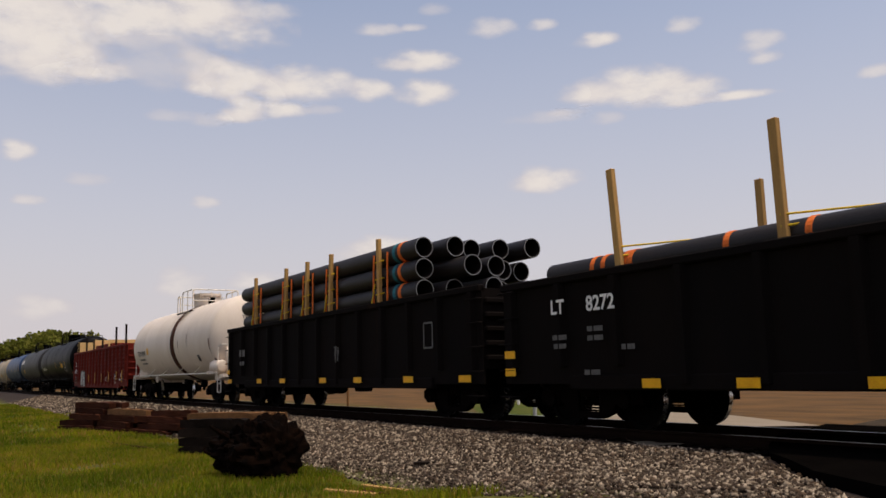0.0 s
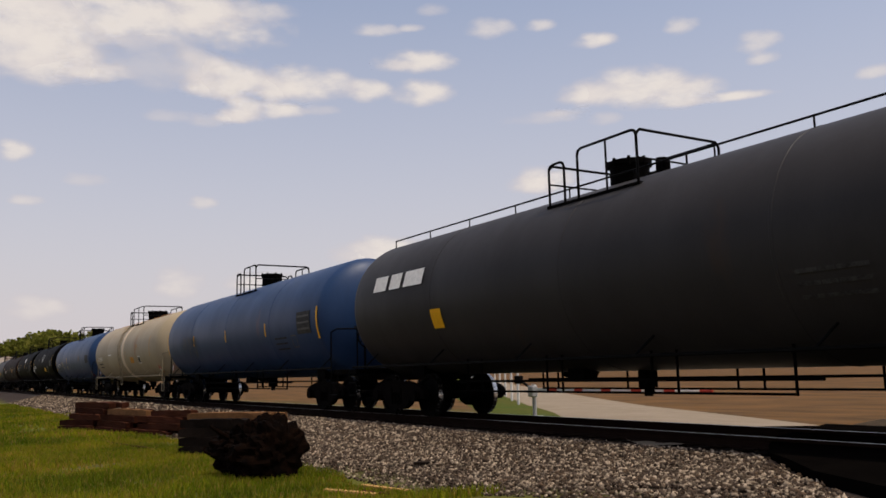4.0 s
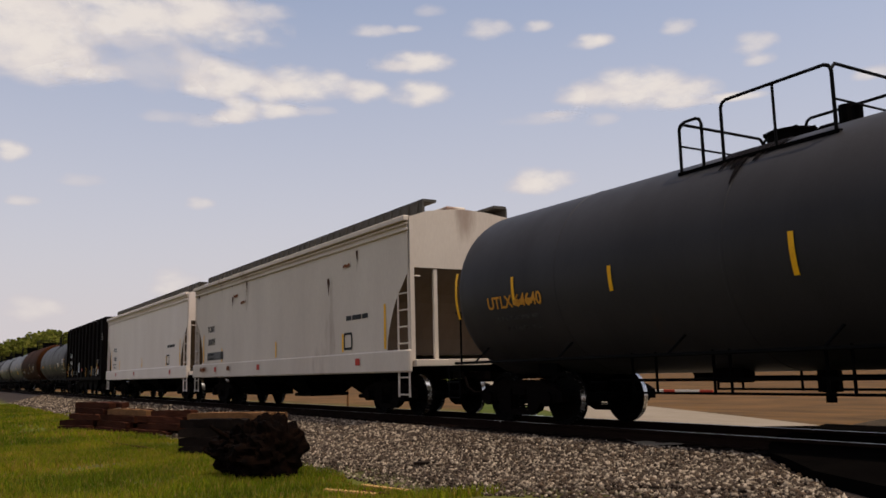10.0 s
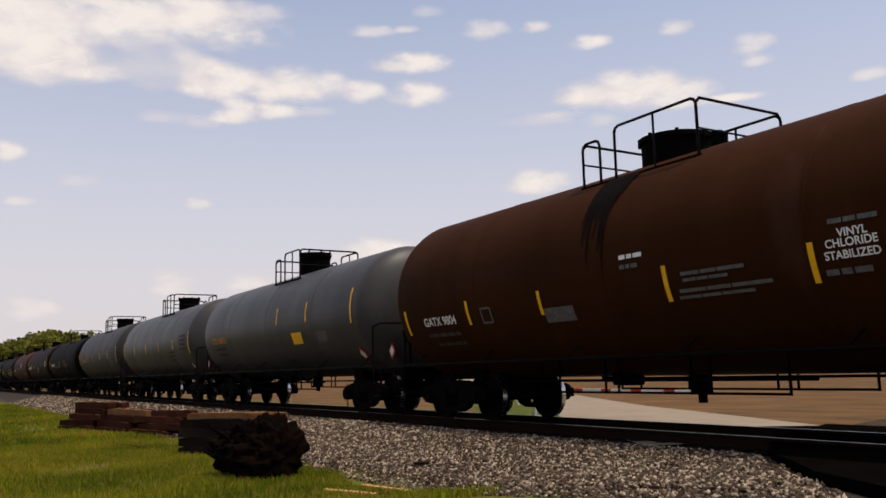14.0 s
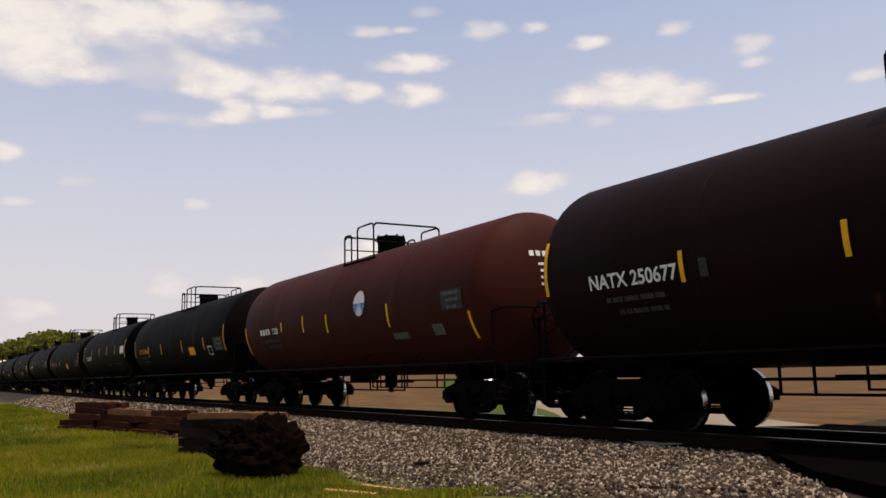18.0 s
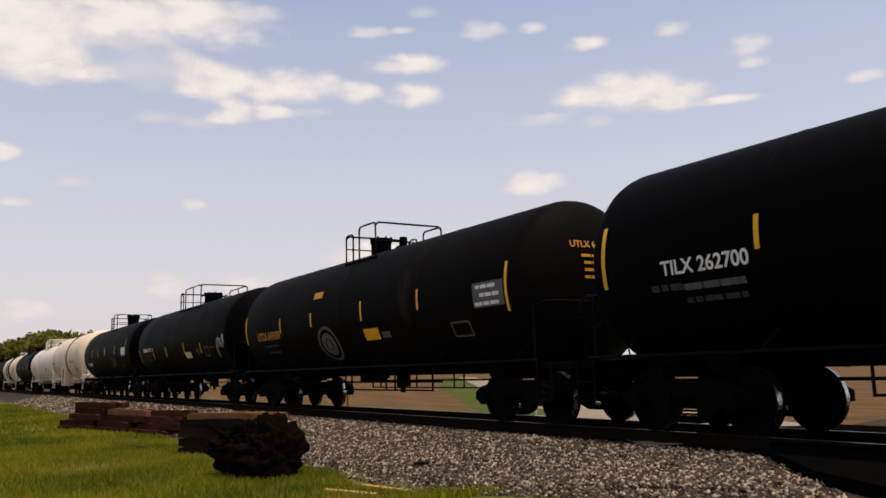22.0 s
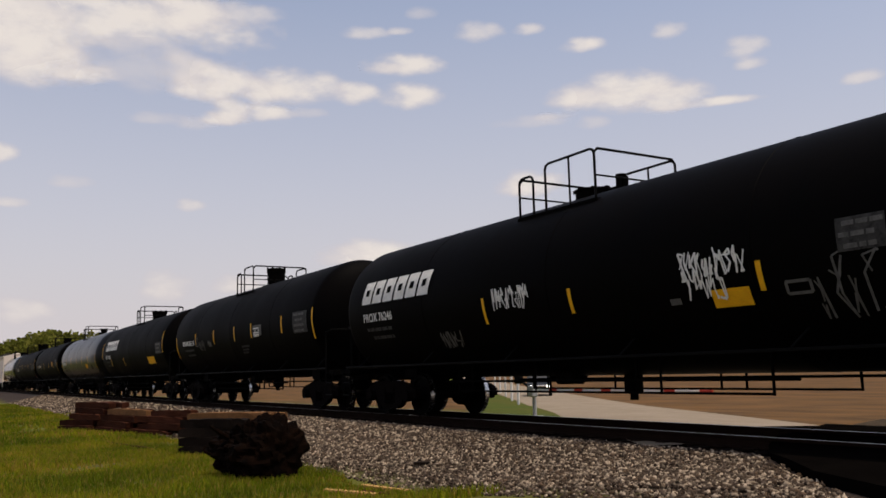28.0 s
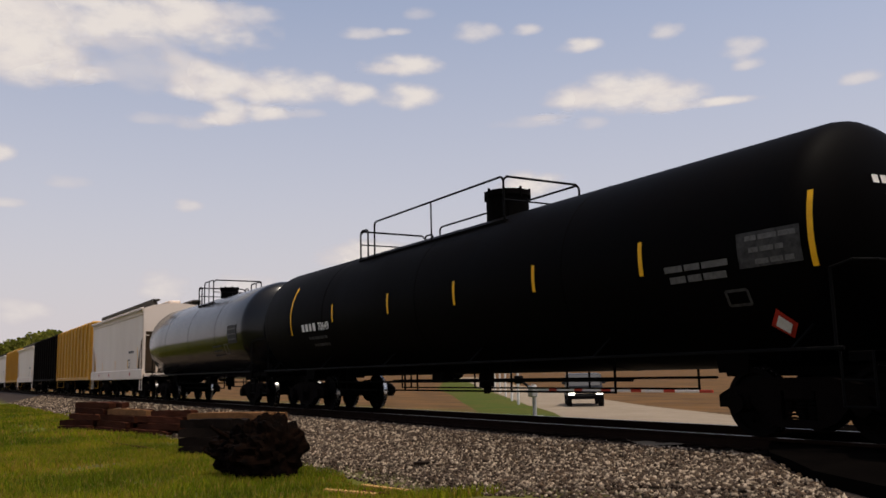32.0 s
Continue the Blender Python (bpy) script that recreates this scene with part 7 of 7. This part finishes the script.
# ---- trees and far woods ----
def leaf_cloud(rng, centres, count, size):
    vs, fs = [], []
    for _ in range(count):
        c, r = centres[rng.randrange(len(centres))]
        d = Vector((rng.gauss(0, 1), rng.gauss(0, 1), rng.gauss(0, .8))).normalized() * r * rng.uniform(.55, 1.06)
        p = c + d
        q = Euler((rng.uniform(0, 6.3), rng.uniform(0, 6.3), rng.uniform(0, 6.3))).to_matrix()
        s = size * rng.uniform(.6, 1.4)
        k = len(vs)
        vs += [p + q @ Vector(v) * s for v in ((-1, -.6, 0), (.2, -.9, .2), (1, .1, 0), (.3, .9, -.2), (-.7, .6, .1))]
        fs.append((k, k + 1, k + 2, k + 3, k + 4))
    me = bpy.data.meshes.new("crown")
    me.from_pydata([tuple(v) for v in vs], [], fs)
    me.materials.append(M["leaf"])
    return me


def tree(x, y, h, seed, count=1500):
    r = random.Random(seed)
    t = thing("tree", "broadleaf tree in fresh spring leaf beyond the field", "tree", "trees", pose(x, y, ground_height(x, y) - .1))
    bm = bmesh.new()
    rod(bm, (0, 0, 0), (.1, 0, h * .45), h * .03, 9, r2=h * .02)
    part("trunk", bm, "bark", t)
    cs = []
    for k in range(9):
        a, e = r.uniform(0, 6.28), r.uniform(.15, .75)
        L = h * r.uniform(.22, .42)
        tip = Vector((math.cos(a) * L, math.sin(a) * L, h * .42 + h * .48 * e))
        bm = bmesh.new()
        rod(bm, (.1, 0, h * r.uniform(.28, .45)), tip, h * .013, 6, r2=h * .004)
        part("limb", bm, "bark", t)
        cs.append((tip, h * r.uniform(.13, .21)))
    cs.append((Vector((0, 0, h * .80)), h * .18))
    put("crown", leaf_cloud(r, cs, count, h * .026), t)


rng = random.Random(21)
for k, (x, y, h) in enumerate(((-250, 5.5, 11.5), (-262, 9.5, 12.8), (-244, 10.5, 12.6), (-255, 14.5, 13.6), (-243, 16.0, 14.4), (-258, 19.5, 15.6), (-245, 19.0, 14.9), (-240, 22.0, 14.6), (-252, 25.0, 12.8), (-246, 27.5, 10.6), (-262, 32, 9.6))):
    tree(x, y, h + 1.1, 40 + k, 2600)
cs = []
for k in range(700):
    x = -1500 + 3.2 * k
    y = 560 + 80 * math.sin(x * .01) + rng.uniform(-25, 25)
    cs.append((Vector((x, y, rng.uniform(-1.6, .3))), rng.uniform(1.2, 2.3)))
far_woods = new("far_woods", leaf_cloud(rng, cs, 16000, 1.3))
tagged(far_woods, "low hazy line of distant woods beyond the field", "woods", kind="stuff")


# ---- sky: clouds far off that drift slowly ----
def cloud_material(name, opacity, lo):
    m = bpy.data.materials.new(name)
    m.use_nodes = True
    n, l = m.node_tree.nodes, m.node_tree.links
    n.remove(n["Principled BSDF"])
    tc, sep, oi = n.new("ShaderNodeTexCoord"), n.new("ShaderNodeSeparateXYZ"), n.new("ShaderNodeObjectInfo")
    l.new(tc.outputs["UV"], sep.inputs["Vector"])

    def math_node(op, a, b=None):
        k = n.new("ShaderNodeMath")
        k.operation = op
        for i, v in enumerate((a, b)):
            if v is None:
                continue
            if isinstance(v, (int, float)):
                k.inputs[i].default_value = v
            else:
                l.new(v, k.inputs[i])
        return k.outputs[0]

    u = math_node("SUBTRACT", math_node("MULTIPLY", sep.outputs["X"], 2.0), 1.0)
    v = math_node("SUBTRACT", math_node("MULTIPLY", sep.outputs["Y"], 2.0), 1.0)
    # flat below, rounded above
    v = math_node("ADD", v, 0.12)
    v = math_node("MULTIPLY", v, math_node("ADD", 1.0, math_node("MULTIPLY", math_node("LESS_THAN", v, 0.0), 0.3)))
    fall = math_node("SUBTRACT", 1.0, math_node("ADD", math_node("MULTIPLY", u, u), math_node("MULTIPLY", v, v)))
    w = math_node("MULTIPLY", oi.outputs["Random"], 60.0)
    ns = n.new("ShaderNodeTexNoise")
    ns.noise_dimensions = "4D"
    ns.inputs["Scale"].default_value, ns.inputs["Detail"].default_value, ns.inputs["Roughness"].default_value = 0.016, 6, 0.52
    mp = n.new("ShaderNodeMapping")
    mp.inputs["Scale"].default_value = (0.7, 1.3, 1.0)
    l.new(tc.outputs["Object"], mp.inputs["Vector"])
    l.new(mp.outputs["Vector"], ns.inputs["Vector"])
    l.new(w, ns.inputs["W"])
    d = math_node("ADD", math_node("MULTIPLY", fall, 0.80), math_node("MULTIPLY", math_node("SUBTRACT", ns.outputs["Fac"], 0.5), 1.5))
    mr = n.new("ShaderNodeMapRange")
    mr.interpolation_type = "SMOOTHSTEP"
    mr.inputs["From Min"].default_value, mr.inputs["From Max"].default_value = lo, lo + 0.92
    mr.inputs["To Max"].default_value = opacity
    l.new(d, mr.inputs["Value"])
    em, tr, mx = n.new("ShaderNodeEmission"), n.new("ShaderNodeBsdfTransparent"), n.new("ShaderNodeMixShader")
    cr = n.new("ShaderNodeMix")
    cr.data_type = "RGBA"
    cr.inputs["A"].default_value, cr.inputs["B"].default_value = (0.76, 0.70, 0.73, 1), (1.0, 0.935, 0.88, 1)
    l.new(mr.outputs["Result"], cr.inputs["Factor"])
    l.new(cr.outputs["Result"], em.inputs["Color"])
    em.inputs["Strength"].default_value = 0.84
    l.new(mr.outputs["Result"], mx.inputs["Fac"])
    l.new(tr.outputs["BSDF"], mx.inputs[1])
    l.new(em.outputs["Emission"], mx.inputs[2])
    l.new(mx.outputs["Shader"], n["Material Output"].inputs["Surface"])
    return m


CLOUD_MATS = [cloud_material("bright cloud", 0.95, 0.0), cloud_material("soft cloud", 0.75, 0.04), cloud_material("faint cloud", 0.45, 0.04)]
CLOUDS = []
FAR = 2400.0


def cloud(az, el, w, h, op):
    W, H = FAR * radians(w) * 0.70, FAR * radians(h) * 0.80
    n = 8
    vs, uv, fs = [], [], []
    for j in range(n + 1):
        for i in range(n + 1):
            a, b = i / n * 2 - 1, j / n * 2 - 1
            vs.append((a * W, b * H, 0.25 * H * (1 - min(1, a * a + b * b))))
            uv.append((i / n, j / n))
    for j in range(n):
        for i in range(n):
            fs.append((j * (n + 1) + i, j * (n + 1) + i + 1, (j + 1) * (n + 1) + i + 1, (j + 1) * (n + 1) + i))
    me = bpy.data.meshes.new("cloud")
    me.from_pydata(vs, [], fs)
    lay_uv = me.uv_layers.new(name="map")
    for lp in me.loops:
        lay_uv.data[lp.index].uv = uv[lp.vertex_index]
    me.materials.append(CLOUD_MATS[0 if op > .75 else 1 if op > .45 else 2])
    ob = tagged(new("cloud", me), "white cumulus cloud drifting in a pale blue sky" if op > .75 else "thin wisp of white cloud in a pale blue sky", "cloud", "clouds", "structure")
    ob.visible_shadow = False
    CLOUDS.append((ob, az, el))


def sky_pose(az, el):
    a, e = radians(az), radians(el)
    p = EYE + FAR * Vector((math.sin(a) * math.cos(e), math.cos(a) * math.cos(e), math.sin(e)))
    return look(p, p + (p - EYE), 0)


# azimuth, height, width and thickness in degrees, and density of each billow
for row in [(-80.17, 22.91, 16.16, 3.16, 1.0), (-85.76, 21.54, 8.61, 4.97, 1.0), (-75.18, 23.58, 6.0, 2.33, 0.9), (-71.24, 23.75, 4.31, 1.22, 0.7), (-84.56, 19.91, 6.39, 3.03, 0.85), (-81.4, 19.25, 4.15, 1.11, 0.85),
            (-77.81, 20.34, 8.11, 3.17, 0.42), (-74.92, 20.13, 3.58, 1.86, 0.6), (-72.69, 19.43, 4.72, 2.25, 1.0), (-74.17, 18.98, 3.25, 1.44, 0.85), (-67.76, 19.3, 6.29, 1.92, 1.0), (-69.87, 18.93, 3.31, 1.47, 0.85),
            (-63.59, 18.98, 3.18, 1.27, 0.95), (-72.04, 17.6, 2.34, 1.54, 1.0), (-69.86, 17.55, 3.69, 0.96, 0.9), (-72.48, 17.07, 2.93, 0.81, 0.8), (-66.99, 17.63, 2.61, 0.6, 0.45)]:
    cloud(*row)
for row in [(-76.65, 16.86, 3.23, 0.72, 0.4), (-74.31, 16.69, 2.54, 0.8, 0.35), (-85.85, 13.97, 1.86, 1.08, 0.9), (-85.1, 11.05, 1.87, 0.61, 0.5), (-74.57, 11.37, 1.83, 0.73, 0.5), (-81.81, 12.52, 2.44, 0.77, 0.3),
            (-62.91, 22.83, 2.95, 0.74, 0.75), (-60.36, 22.97, 1.63, 0.48, 0.6), (-59.76, 20.8, 4.66, 1.19, 0.95), (-61.28, 20.59, 2.61, 0.6, 0.7), (-59.53, 18.78, 3.57, 1.43, 0.95), (-58.6, 24.13, 1.84, 0.74, 0.35),
            (-54.83, 22.81, 3.03, 1.11, 0.65), (-51.24, 22.77, 1.84, 0.66, 0.55), (-47.57, 21.53, 2.64, 0.84, 0.8), (-41.64, 21.87, 2.0, 0.93, 0.65), (-36.98, 20.2, 2.53, 1.19, 0.55)]:
    cloud(*row)
for row in [(-36.5, 19.2, 1.75, 0.77, 0.55), (-29.95, 17.36, 2.21, 0.77, 0.7), (-45.06, 18.39, 7.35, 2.2, 1.0), (-47.36, 18.29, 4.82, 1.26, 0.9), (-42.11, 17.74, 4.73, 1.74, 1.0), (-39.25, 17.06, 5.74, 0.54, 0.9),
            (-51.3, 16.82, 4.51, 0.75, 0.45), (-49.74, 17.1, 2.62, 0.45, 0.45), (-47.07, 16.47, 2.08, 0.74, 0.45), (-51.48, 12.7, 4.09, 1.51, 1.0), (-52.26, 12.47, 2.66, 0.99, 0.9), (-62.43, 8.32, 5.71, 1.68, 1.0),
            (-63.58, 8.11, 4.18, 1.29, 0.9), (-75.87, 6.13, 2.91, 1.82, 0.7), (-70.7, 6.33, 4.1, 1.19, 0.65), (-84.35, 4.52, 3.76, 1.37, 0.55)]:
    cloud(*row)


# ---- what moves ----
def motions():
    for c in CARS:
        walk(c, [(0.0, pose(WAY[c], 0, 0)), (32.0, pose(WAY[c] + SPEED * 32.0, 0, 0))])
    step = math.degrees(SPEED / FPS / WHEEL_R)
    first = WHEELS[0]
    walk(first, [(k / FPS, pose(0, 0, 0, 0, step * k % 360.0, 0)) for k in range(int(32 * FPS) + 1)])
    act = first.animation_data
    for w in WHEELS[1:]:
        w.rotation_mode = "QUATERNION"
        k = w.animation_data_create()
        k.action, k.action_slot = act.action, act.action_slot
    for ob, u, y, z in LOADS:
        walk(ob, [(0.0, pose(u, y, z)), (32.0, pose(u + SPEED * 32.0, y, z))])
    walk(TRUCK, [(t, pose(x, y, ground_height(x, y) + .10, 0, 0, -38.0)) for t, x, y in ((0.0, -178, 106), (20.0, -92, 54.5), (28.0, -53.5, 31.0), (29.5, -46.3, 26.7), (30.5, -41.8, 24.0), (31.4, -37.0, 21.0), (32.0, -35.6, 20.1))])
    for ob, az, el in CLOUDS:
        walk(ob, [(0.0, sky_pose(az, el)), (32.0, sky_pose(az - 1.1, el - 0.25))])


motions()
